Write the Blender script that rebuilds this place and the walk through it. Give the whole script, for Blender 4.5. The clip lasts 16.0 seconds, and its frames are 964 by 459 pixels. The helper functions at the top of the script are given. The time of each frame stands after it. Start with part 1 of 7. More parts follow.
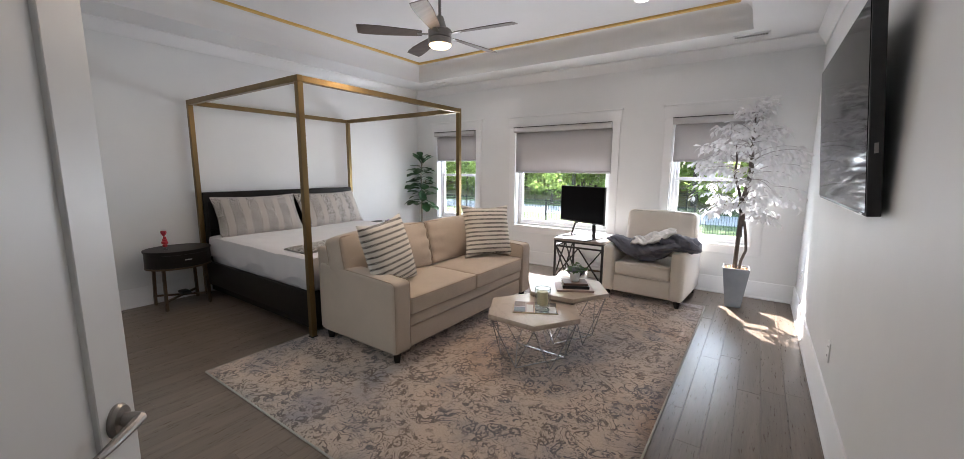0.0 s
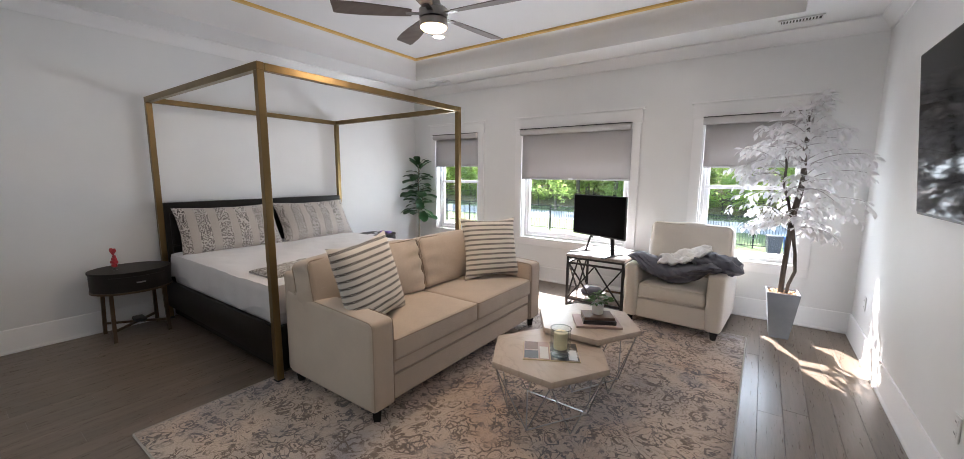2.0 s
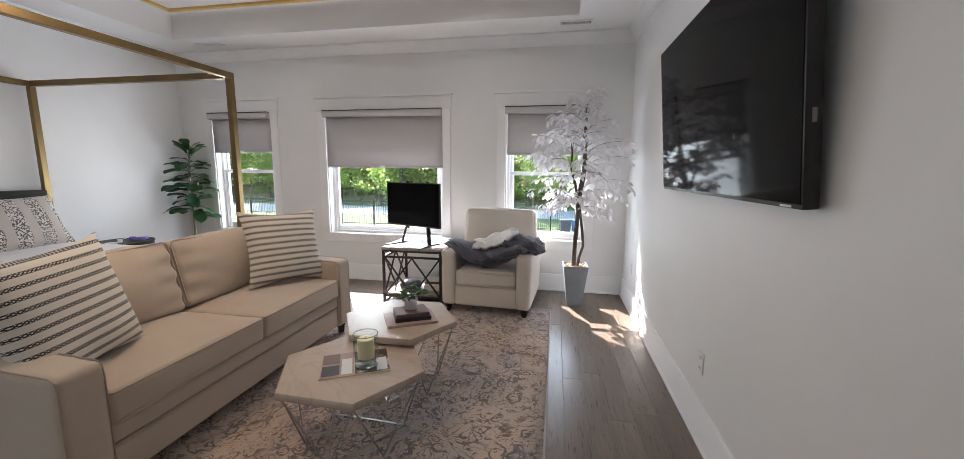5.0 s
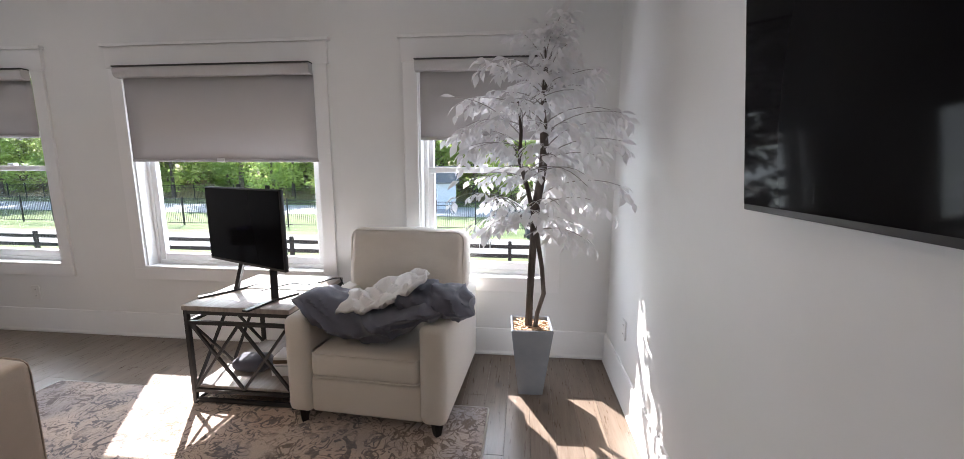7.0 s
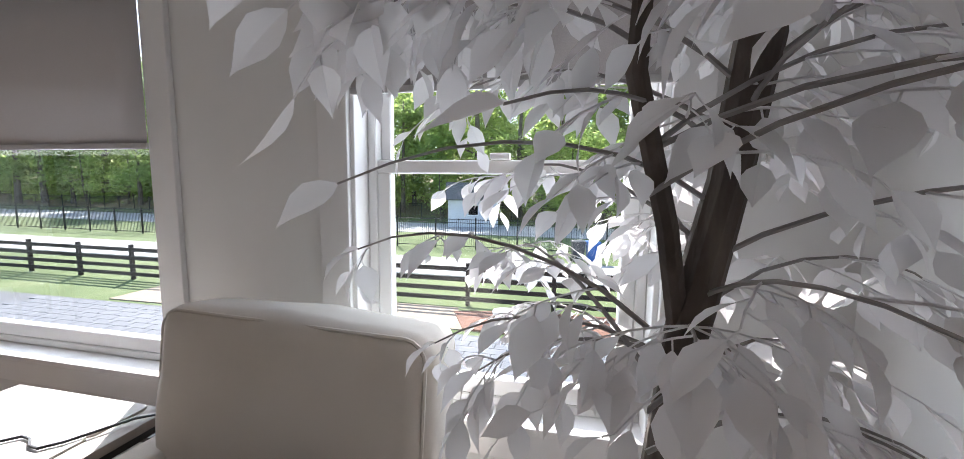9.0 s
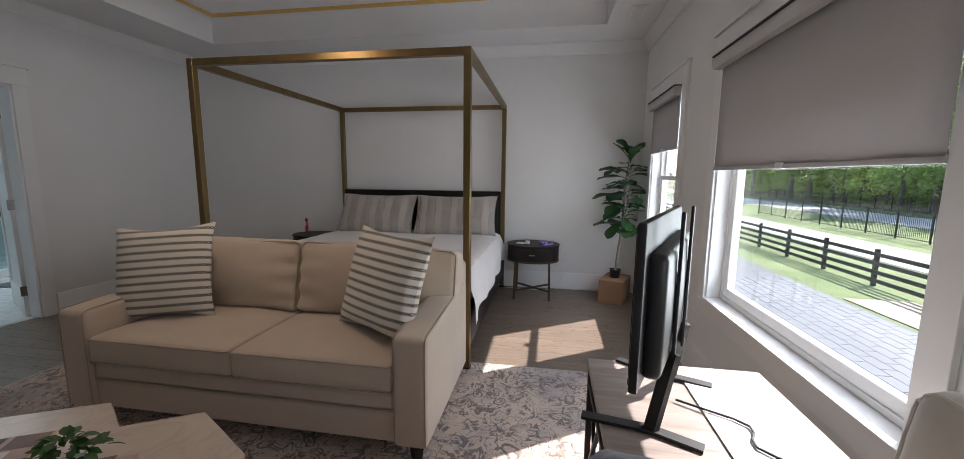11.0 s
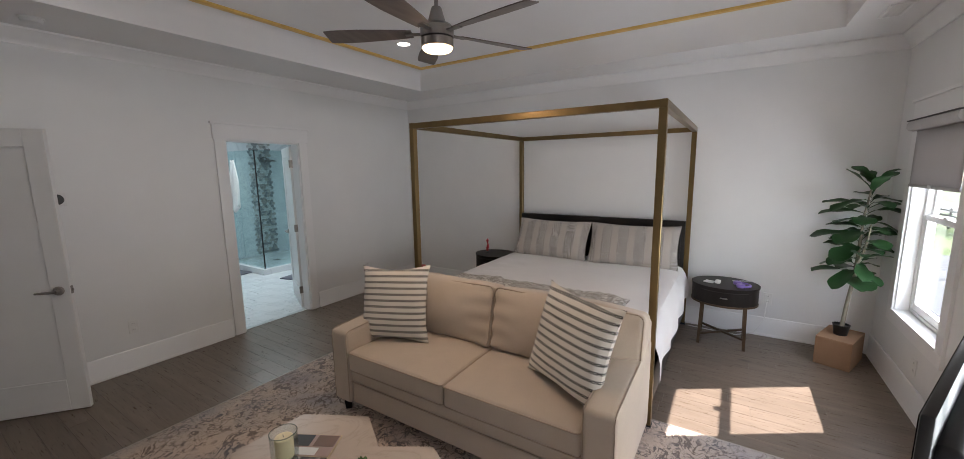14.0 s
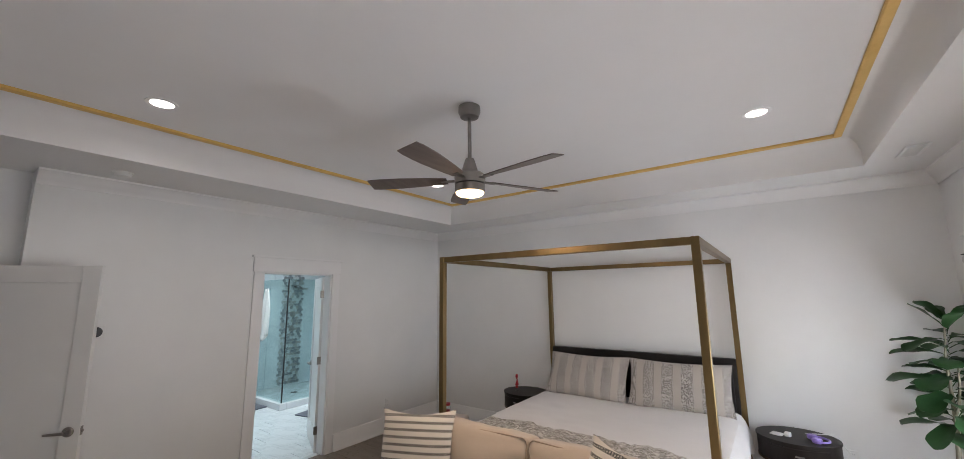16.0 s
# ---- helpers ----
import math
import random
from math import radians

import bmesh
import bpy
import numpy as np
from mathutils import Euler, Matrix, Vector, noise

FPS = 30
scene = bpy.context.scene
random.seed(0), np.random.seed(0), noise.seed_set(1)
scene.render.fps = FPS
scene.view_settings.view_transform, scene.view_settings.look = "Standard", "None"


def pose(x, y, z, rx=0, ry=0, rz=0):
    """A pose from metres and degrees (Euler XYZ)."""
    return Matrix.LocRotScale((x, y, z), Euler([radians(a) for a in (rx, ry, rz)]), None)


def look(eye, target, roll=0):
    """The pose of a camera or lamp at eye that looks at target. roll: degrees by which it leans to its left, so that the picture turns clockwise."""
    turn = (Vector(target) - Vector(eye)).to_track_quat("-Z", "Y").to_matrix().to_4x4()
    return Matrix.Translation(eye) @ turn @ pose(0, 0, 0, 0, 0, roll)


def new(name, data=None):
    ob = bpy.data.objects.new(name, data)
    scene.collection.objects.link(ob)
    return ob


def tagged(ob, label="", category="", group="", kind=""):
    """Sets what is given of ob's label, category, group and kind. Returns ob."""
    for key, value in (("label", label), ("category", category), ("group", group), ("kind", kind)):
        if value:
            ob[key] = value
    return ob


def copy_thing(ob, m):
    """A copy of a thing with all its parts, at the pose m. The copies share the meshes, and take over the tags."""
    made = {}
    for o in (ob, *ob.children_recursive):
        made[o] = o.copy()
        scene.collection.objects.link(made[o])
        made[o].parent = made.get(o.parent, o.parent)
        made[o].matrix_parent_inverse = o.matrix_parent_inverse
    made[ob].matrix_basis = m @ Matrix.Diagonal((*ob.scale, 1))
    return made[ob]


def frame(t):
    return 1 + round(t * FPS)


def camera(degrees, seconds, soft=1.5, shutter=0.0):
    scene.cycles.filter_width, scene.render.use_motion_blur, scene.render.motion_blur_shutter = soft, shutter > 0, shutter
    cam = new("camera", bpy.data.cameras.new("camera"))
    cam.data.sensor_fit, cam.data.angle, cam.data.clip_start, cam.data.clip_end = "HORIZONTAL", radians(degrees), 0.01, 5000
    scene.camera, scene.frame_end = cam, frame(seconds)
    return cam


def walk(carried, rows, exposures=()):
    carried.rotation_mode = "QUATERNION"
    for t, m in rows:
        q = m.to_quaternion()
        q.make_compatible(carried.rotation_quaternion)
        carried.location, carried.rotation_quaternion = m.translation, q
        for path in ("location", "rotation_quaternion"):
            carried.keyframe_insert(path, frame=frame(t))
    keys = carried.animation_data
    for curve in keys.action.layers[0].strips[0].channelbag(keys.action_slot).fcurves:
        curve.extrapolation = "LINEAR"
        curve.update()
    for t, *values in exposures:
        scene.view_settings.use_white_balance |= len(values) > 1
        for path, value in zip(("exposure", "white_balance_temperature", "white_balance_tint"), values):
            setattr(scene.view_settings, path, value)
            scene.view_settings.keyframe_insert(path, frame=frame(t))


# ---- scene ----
cam = camera(101.2, 16.0, soft=0.7)
PATH = [
    (0, (0.185, 0.19, 1.438), (-0.944, 1.813, 1.140), 0.4),
    (0.5, (0.148, 0.35, 1.389), (-0.974, 1.982, 1.109), 0.3),
    (1, (0.089, 0.532, 1.35), (-1.026, 2.168, 1.07), 0.3),
    (1.5, (-0.01, 0.622, 1.402), (-1.129, 2.256, 1.122), 0.5),
    (2, (-0.159, 0.694, 1.463), (-1.303, 2.311, 1.187), 0.4),
    (2.5, (-0.31, 0.779, 1.501), (-1.531, 2.338, 1.223), 0.3),
    (3, (-0.381, 0.869, 1.518), (-1.618, 2.416, 1.242), 0.2),
    (3.5, (-0.37, 0.856, 1.511), (-1.521, 2.469, 1.236), 0.4),
    (4, (-0.325, 0.805, 1.484), (-1.198, 2.583, 1.208), 0.5),
    (4.5, (-0.273, 0.782, 1.427), (-0.885, 2.665, 1.147), 0.3),
    (5, (-0.164, 1.056, 1.369), (-0.522, 3.002, 1.077), 0.4),
    (7.5, (-0.005, 3.281, 1.359), (-0.157, 5.251, 1.05), 0.6),
    (8, (-0.023, 3.723, 1.334), (-0.116, 5.702, 1.065), 1.1),
    (8.5, (-0.016, 4.145, 1.296), (-0.141, 6.129, 1.08), 0.2),
    (9, (-0.084, 4.492, 1.292), (-0.505, 6.435, 1.068), 0.7),
    (9.5, (-0.169, 4.568, 1.303), (-1.175, 6.277, 1.042), 1.0),
    (10, (-0.286, 4.595, 1.309), (-1.98, 5.617, 1.018), 1.2),
    (12.5, (-0.189, 4.491, 1.566), (-1.877, 3.448, 1.313), -0.7),
    (13, (-0.179, 4.465, 1.662), (-1.855, 3.413, 1.37), -0.8),
    (13.5, (-0.161, 4.453, 1.725), (-1.834, 3.398, 1.428), -0.7),
    (14, (-0.157, 4.435, 1.758), (-1.824, 3.372, 1.455), -0.8),
    (14.5, (-0.198, 4.418, 1.779), (-1.868, 3.321, 1.672), -0.5),
    (15, (-0.207, 4.399, 1.817), (-1.864, 3.289, 1.966), -0.8),
    (15.5, (-0.178, 4.385, 1.835), (-1.806, 3.249, 2.079), -0.8),
    (16, (-0.175, 4.391, 1.835), (-1.773, 3.231, 2.154), -0.7),
]
walk(cam, [(t, look(eye, target, roll)) for t, eye, target, roll in PATH],
     exposures=[(t, e, 6450 if t < 6 else 6500 if t < 12 else 6700, 15.5 if t < 6 else 17) for t, e in ((0.0, 2.68), (1.5, 2.74), (4.0, 2.58), (5.0, 2.5), (7.5, 2.05), (8.0, 1.92), (8.5, 1.75), (9.0, 1.5), (9.5, 1.35), (10.0, 1.2), (12.5, 2.46), (13.0, 2.5), (14.0, 2.15), (14.5, 1.9), (15.0, 2.2), (16.0, 2.45))])

# ---------------------------------------------------------------- light
SUN_TO = Vector((-0.545, 0.839, 0.0)).normalized()
SUN_EL = math.radians(43)
world = bpy.data.worlds.new("sky")
scene.world = world
world.use_nodes = True
wn = world.node_tree
sky = wn.nodes.new("ShaderNodeTexSky")
sky.sky_type = 'NISHITA'
sky.sun_disc = False
sky.sun_elevation = SUN_EL
sky.sun_rotation = math.atan2(SUN_TO.x, SUN_TO.y)
wn.links.new(sky.outputs[0], wn.nodes["Background"].inputs[0])
wn.nodes["Background"].inputs[1].default_value = 0.15
sun = new("sun", bpy.data.lights.new("sun", 'SUN'))
sun.data.energy, sun.data.angle, sun.data.color = 5.0, math.radians(0.6), (1.0, 0.965, 0.91)
sun_from = SUN_TO * math.cos(SUN_EL) + Vector((0, 0, math.sin(SUN_EL)))
sun.matrix_world = look(tuple(sun_from * 30), (0, 0, 0))


def area(name, at, to, w, h, watts, colour):
    lamp = new(name, bpy.data.lights.new(name, 'AREA'))
    lamp.data.shape, lamp.data.size, lamp.data.size_y = 'RECTANGLE', w, h
    lamp.data.energy, lamp.data.color = watts, colour
    lamp.matrix_world = look(at, to)
    return lamp


SKY_COL = (0.85, 0.925, 1.0)
# Area lamps added in the three openings to strengthen the daylight coming in.
area("window_light", (-4.12, 5.74, 1.08), (-4.12, 0, 1.4), 0.80, 0.95, 4.5, SKY_COL)
area("window_light", (-2.21, 5.74, 0.98), (-2.21, 0, 1.4), 1.40, 0.80, 7, SKY_COL)
area("window_light", (-0.29, 5.74, 1.08), (-0.29, 0, 1.4), 0.84, 0.95, 3.5, SKY_COL)
area("bath_light", (-3.6, -1.9, 2.7), (-3.6, -1.9, 0), 1.2, 1.2, 11, (0.78, 0.95, 1.0))

# ---------------------------------------------------------------- helpers


def link(nt, a, b):
    nt.links.new(a, b)


def material(name, base, rough=0.6, metal=0.0, spec=0.5):
    m = bpy.data.materials.new(name)
    m.use_nodes = True
    b = m.node_tree.nodes["Principled BSDF"]
    b.inputs["Base Color"].default_value = (*base, 1)
    b.inputs["Roughness"].default_value = rough
    b.inputs["Metallic"].default_value = metal
    b.inputs["Specular IOR Level"].default_value = spec
    return m


def coords(nt, scale=(1, 1, 1), kind="Object"):
    tc = nt.nodes.new("ShaderNodeTexCoord")
    mp = nt.nodes.new("ShaderNodeMapping")
    mp.inputs["Scale"].default_value = scale
    link(nt, tc.outputs[kind], mp.inputs[0])
    return mp.outputs[0]


def noise(nt, vec, scale, detail=4, rough=0.6, dist=0.0):
    n = nt.nodes.new("ShaderNodeTexNoise")
    n.inputs["Scale"].default_value = scale
    n.inputs["Detail"].default_value = detail
    n.inputs["Roughness"].default_value = rough
    n.inputs["Distortion"].default_value = dist
    link(nt, vec, n.inputs["Vector"])
    return n.outputs["Fac"]


def ramp(nt, fac, stops):
    r = nt.nodes.new("ShaderNodeValToRGB")
    e = r.color_ramp.elements
    while len(e) < len(stops):
        e.new(0.5)
    for el, (p, c) in zip(e, stops):
        el.position, el.color = p, (*c, 1)
    link(nt, fac, r.inputs[0])
    return r.outputs[0]


def mixc(nt, fac, a, b, mode='MIX'):
    x = nt.nodes.new("ShaderNodeMix")
    x.data_type, x.blend_type = 'RGBA', mode
    for s, v in ((0, fac), (6, a), (7, b)):
        if isinstance(v, (int, float)):
            x.inputs[s].default_value = v
        elif isinstance(v, tuple):
            x.inputs[s].default_value = (*v, 1)
        else:
            link(nt, v, x.inputs[s])
    return x.outputs[2]


def bump(nt, height, strength=0.2, dist=0.005):
    b = nt.nodes.new("ShaderNodeBump")
    b.inputs["Strength"].default_value, b.inputs["Distance"].default_value = strength, dist
    link(nt, height, b.inputs["Height"])
    return b.outputs[0]


def textured(name, stops, scale=8.0, rough=0.6, metal=0.0, bump_s=0.15, bump_scale=60.0, bump_d=0.002, stretch=(1, 1, 1), spec=0.5, kind="Object"):
    """A surface whose colour wanders between the stops at one scale, with fine relief at another."""
    m = material(name, stops[0][1], rough, metal, spec)
    nt = m.node_tree
    b = nt.nodes["Principled BSDF"]
    v = coords(nt, stretch, kind)
    n1 = noise(nt, v, scale, 5)
    link(nt, ramp(nt, n1, stops), b.inputs["Base Color"])
    n2 = noise(nt, v, bump_scale, 3)
    link(nt, bump(nt, n2, bump_s, bump_d), b.inputs["Normal"])
    return m


def solid(bm, x0, x1, y0, y1, z0, z1, bev=0.0, seg=2):
    ret = bmesh.ops.create_cube(bm, size=1.0)
    vs = ret["verts"]
    for v in vs:
        v.co = Vector((x0 + (v.co.x + .5) * (x1 - x0), y0 + (v.co.y + .5) * (y1 - y0), z0 + (v.co.z + .5) * (z1 - z0)))
    if bev > 0:
        es = list({e for v in vs for e in v.link_edges})
        bmesh.ops.bevel(bm, geom=es, offset=bev, segments=seg, affect='EDGES', profile=0.5, clamp_overlap=True)
    return bm


def box(x0, x1, y0, y1, z0, z1, bev=0.0, seg=2):
    return solid(bmesh.new(), x0, x1, y0, y1, z0, z1, bev, seg)


def finish(name, bm, mat, smooth=True):
    bmesh.ops.recalc_face_normals(bm, faces=bm.faces)
    me = bpy.data.meshes.new(name)
    bm.to_mesh(me)
    bm.free()
    if mat:
        me.materials.append(mat)
    if smooth:
        me.set_sharp_from_angle(angle=math.radians(35))
        me.polygons.foreach_set("use_smooth", [True] * len(me.polygons))
    return me


def part(name, bm, mat, parent, label="", smooth=True):
    ob = new(name, finish(name, bm, mat, smooth))
    ob.parent = parent
    if label:
        tagged(ob, label)
    return ob


def thing(name, label, category, at=(0, 0, 0), rz=0, group="", kind=""):
    e = new(name)
    e.empty_display_size = 0.1
    e.matrix_world = pose(*at, 0, 0, rz)
    return tagged(e, label, category, group, kind)


def whole(name, bm, mat, label, category="", group="", kind="", at=(0, 0, 0), rz=0, smooth=True):
    ob = new(name, finish(name, bm, mat, smooth))
    ob.matrix_world = pose(*at, 0, 0, rz)
    return tagged(ob, label, category, group, kind)


def tube(bm, pts, r, seg=8, cap=True):
    """A round bar along the points; r is one radius or one for each point."""
    pts = [Vector(p) for p in pts]
    rs = r if isinstance(r, (list, tuple)) else [r] * len(pts)
    rings = []
    up = None
    for i, p in enumerate(pts):
        d = (pts[min(i + 1, len(pts) - 1)] - pts[max(i - 1, 0)]).normalized()
        if up is None:
            up = Vector((0, 0, 1)) if abs(d.z) < 0.9 else Vector((1, 0, 0))
        a = d.cross(up).normalized()
        b = a.cross(d).normalized()
        up = b
        rings.append([bm.verts.new(p + (a * math.cos(2 * math.pi * k / seg) + b * math.sin(2 * math.pi * k / seg)) * rs[i]) for k in range(seg)])
    for ra, rb in zip(rings, rings[1:]):
        for k in range(seg):
            bm.faces.new((ra[k], ra[(k + 1) % seg], rb[(k + 1) % seg], rb[k]))
    if cap:
        bm.faces.new(rings[0][::-1])
        bm.faces.new(rings[-1])
    return bm


def bar(bm, a, b, w, h=None, up=(0, 0, 1)):
    """A square bar from a to b, w wide and h thick."""
    a, b, h = Vector(a), Vector(b), h or w
    d = (b - a).normalized()
    u = Vector(up)
    if abs(d.dot(u)) > 0.98:
        u = Vector((1, 0, 0))
    s = d.cross(u).normalized()
    u = s.cross(d).normalized()
    q = [[bm.verts.new(p + s * sx * w / 2 + u * sy * h / 2) for sx, sy in ((-1, -1), (1, -1), (1, 1), (-1, 1))] for p in (a, b)]
    for k in range(4):
        bm.faces.new((q[0][k], q[0][(k + 1) % 4], q[1][(k + 1) % 4], q[1][k]))
    bm.faces.new(q[0][::-1])
    bm.faces.new(q[1])
    return bm


def lathe(profile, seg=24, bm=None, at=(0, 0)):
    """A turned solid from (radius, height) pairs, closed at both ends."""
    bm = bm or bmesh.new()
    rings = [[bm.verts.new((at[0] + r * math.cos(2 * math.pi * k / seg), at[1] + r * math.sin(2 * math.pi * k / seg), z)) for k in range(seg)] for r, z in profile]
    for ra, rb in zip(rings, rings[1:]):
        for k in range(seg):
            bm.faces.new((ra[k], ra[(k + 1) % seg], rb[(k + 1) % seg], rb[k]))
    bm.faces.new(rings[0][::-1])
    bm.faces.new(rings[-1])
    return bm


def prism(bm, outline, z0, z1):
    a = [bm.verts.new((x, y, z0)) for x, y in outline]
    b = [bm.verts.new((x, y, z1)) for x, y in outline]
    n = len(outline)
    for k in range(n):
        bm.faces.new((a[k], a[(k + 1) % n], b[(k + 1) % n], b[k]))
    bm.faces.new(a[::-1])
    bm.faces.new(b)
    return bm


def extrude_profile(bm, profile, p0, p1, across):
    """Sweeps (out, z) pairs from p0 to p1; out is measured along across."""
    p0, p1, across = Vector(p0), Vector(p1), Vector(across)
    ra = [bm.verts.new(p0 + across * o + Vector((0, 0, z))) for o, z in profile]
    rb = [bm.verts.new(p1 + across * o + Vector((0, 0, z))) for o, z in profile]
    n = len(profile)
    for k in range(n):
        bm.faces.new((ra[k], ra[(k + 1) % n], rb[(k + 1) % n], rb[k]))
    bm.faces.new(ra[::-1])
    bm.faces.new(rb)
    return bm

# ---------------------------------------------------------------- materials of the setting
M_WALL = textured("wall_paint", [(0.3, (0.76, 0.765, 0.76)), (0.7, (0.80, 0.805, 0.80))], 1.5, 0.55, bump_s=0.12, bump_scale=220, bump_d=0.0008)
M_CEIL = textured("ceiling_paint", [(0.3, (0.77, 0.77, 0.77)), (0.7, (0.80, 0.80, 0.80))], 1.2, 0.75, bump_s=0.15, bump_scale=260, bump_d=0.0008)
M_TRIM = textured("trim_enamel", [(0.3, (0.80, 0.80, 0.80)), (0.7, (0.83, 0.83, 0.83))], 3, 0.32, bump_s=0.04, bump_scale=80, bump_d=0.0006)
M_GOLD = textured("gold_paint", [(0.3, (0.68, 0.43, 0.12)), (0.7, (0.78, 0.52, 0.17))], 9, 0.42, 0.15, 0.08, 90, 0.0006)


def floor_material():
    m = material("hickory_boards", (0.2, 0.15, 0.11), 0.38, spec=0.55)
    nt = m.node_tree
    b = nt.nodes["Principled BSDF"]
    info = nt.nodes.new("ShaderNodeObjectInfo")
    tc = nt.nodes.new("ShaderNodeTexCoord")
    add = nt.nodes.new("ShaderNodeVectorMath")
    add.operation = 'MULTIPLY_ADD'
    link(nt, tc.outputs["Object"], add.inputs[0])
    add.inputs[1].default_value = (14, 1.1, 1)
    mul = nt.nodes.new("ShaderNodeVectorMath")
    mul.operation = 'SCALE'
    mul.inputs[0].default_value = (37, 91, 13)
    link(nt, info.outputs["Random"], mul.inputs["Scale"])
    link(nt, mul.outputs[0], add.inputs[2])
    g = noise(nt, add.outputs[0], 1.0, 6, 0.6, 0.8)
    fine = noise(nt, add.outputs[0], 7.0, 4, 0.7)
    c = ramp(nt, g, [(0.25, (0.110, 0.081, 0.059)), (0.5, (0.150, 0.114, 0.086)), (0.75, (0.200, 0.156, 0.122))])
    tone = ramp(nt, info.outputs["Random"], [(0.0, (0.86, 0.85, 0.84)), (0.5, (0.95, 0.94, 0.93)), (1.0, (1.06, 1.05, 1.04))])
    c = mixc(nt, 1.0, c, tone, 'MULTIPLY')
    c = mixc(nt, 0.2, c, ramp(nt, fine, [(0.3, (0.10, 0.072, 0.054)), (0.62, (0.30, 0.25, 0.21))]))
    # scattered dark knots drawn out along the grain
    knot = nt.nodes.new("ShaderNodeTexVoronoi")
    knot.inputs["Scale"].default_value = 0.9
    km = nt.nodes.new("ShaderNodeVectorMath")
    km.operation = 'MULTIPLY_ADD'
    link(nt, tc.outputs["Object"], km.inputs[0])
    km.inputs[1].default_value = (3.2, 1.5, 1)
    link(nt, mul.outputs[0], km.inputs[2])
    link(nt, km.outputs[0], knot.inputs["Vector"])
    c = mixc(nt, ramp(nt, knot.outputs["Distance"], [(0.0, (0.9, 0.9, 0.9)), (0.045, (0.6, 0.6, 0.6)), (0.10, (0, 0, 0))]), c, (0.035, 0.024, 0.018))
    link(nt, c, b.inputs["Base Color"])
    link(nt, ramp(nt, fine, [(0.3, (0.25, 0.25, 0.25)), (0.7, (0.40, 0.40, 0.40))]), b.inputs["Roughness"])
    link(nt, bump(nt, g, 0.12, 0.0012), b.inputs["Normal"])
    return m


M_FLOOR = floor_material()
M_GAP = material("board_gap", (0.085, 0.066, 0.052), 0.8)


def shade_material():
    m = material("shade_fabric", (0.42, 0.40, 0.40), 0.9, spec=0.1)
    nt = m.node_tree
    b = nt.nodes["Principled BSDF"]
    v = coords(nt, (1, 1, 1))
    n = noise(nt, v, 350, 2)
    link(nt, ramp(nt, n, [(0.3, (0.50, 0.485, 0.49)), (0.7, (0.58, 0.565, 0.57))]), b.inputs["Base Color"])
    tr = nt.nodes.new("ShaderNodeBsdfTranslucent")
    tr.inputs[0].default_value = (0.5, 0.47, 0.46, 1)
    mx = nt.nodes.new("ShaderNodeMixShader")
    mx.inputs[0].default_value = 0.10
    link(nt, b.outputs[0], mx.inputs[1])
    link(nt, tr.outputs[0], mx.inputs[2])
    link(nt, mx.outputs[0], nt.nodes["Material Output"].inputs[0])
    return m


M_SHADE = shade_material()


def glass_material(name, tint, rough=0.0, edge=0.6):
    m = bpy.data.materials.new(name)
    m.use_nodes = True
    nt = m.node_tree
    nt.nodes.remove(nt.nodes["Principled BSDF"])
    t = nt.nodes.new("ShaderNodeBsdfTransparent")
    t.inputs[0].default_value = (*tint, 1)
    g = nt.nodes.new("ShaderNodeBsdfGlossy")
    g.inputs["Roughness"].default_value = rough
    lw = nt.nodes.new("ShaderNodeLayerWeight")
    lw.inputs[0].default_value = 0.5
    pw = nt.nodes.new("ShaderNodeMath")
    pw.operation, pw.inputs[1].default_value = 'POWER', 4.0
    link(nt, lw.outputs["Facing"], pw.inputs[0])
    ma = nt.nodes.new("ShaderNodeMath")
    ma.operation, ma.inputs[1].default_value, ma.inputs[2].default_value = 'MULTIPLY_ADD', edge, 0.03
    link(nt, pw.outputs[0], ma.inputs[0])
    mx = nt.nodes.new("ShaderNodeMixShader")
    link(nt, ma.outputs[0], mx.inputs[0])
    link(nt, t.outputs[0], mx.inputs[1])
    link(nt, g.outputs[0], mx.inputs[2])
    link(nt, mx.outputs[0], nt.nodes["Material Output"].inputs[0])
    return m


M_GLASS = glass_material("window_glass", (0.96, 0.985, 0.97))

# ---------------------------------------------------------------- the room
XW, XE, YS, YN = -5.03, 0.61, -0.05, 5.60
ZC, ZT = 2.815, 3.07
WT = 0.15


def wall(name, cells, label):
    bm = bmesh.new()
    for c in cells:
        solid(bm, *c)
    return whole(name, bm, M_WALL, label, "wall", kind="structure", smooth=False)


WINDOWS = [(-4.55, -3.70, 1.59), (-2.95, -1.475, 1.41), (-0.735, 0.16, 1.56)]   # left, right, shade's lower edge
Z0W, Z1W = 0.567, 2.07


def north_cells():
    cells, x = [], XW - WT
    for a, b, _ in WINDOWS:
        cells.append((x, a, YN, YN + WT, -0.1, 3.2))
        cells.append((a, b, YN, YN + WT, -0.1, Z0W))
        cells.append((a, b, YN, YN + WT, Z1W, 3.2))
        x = b
    cells.append((x, XE + WT, YN, YN + WT, -0.1, 3.2))
    return cells


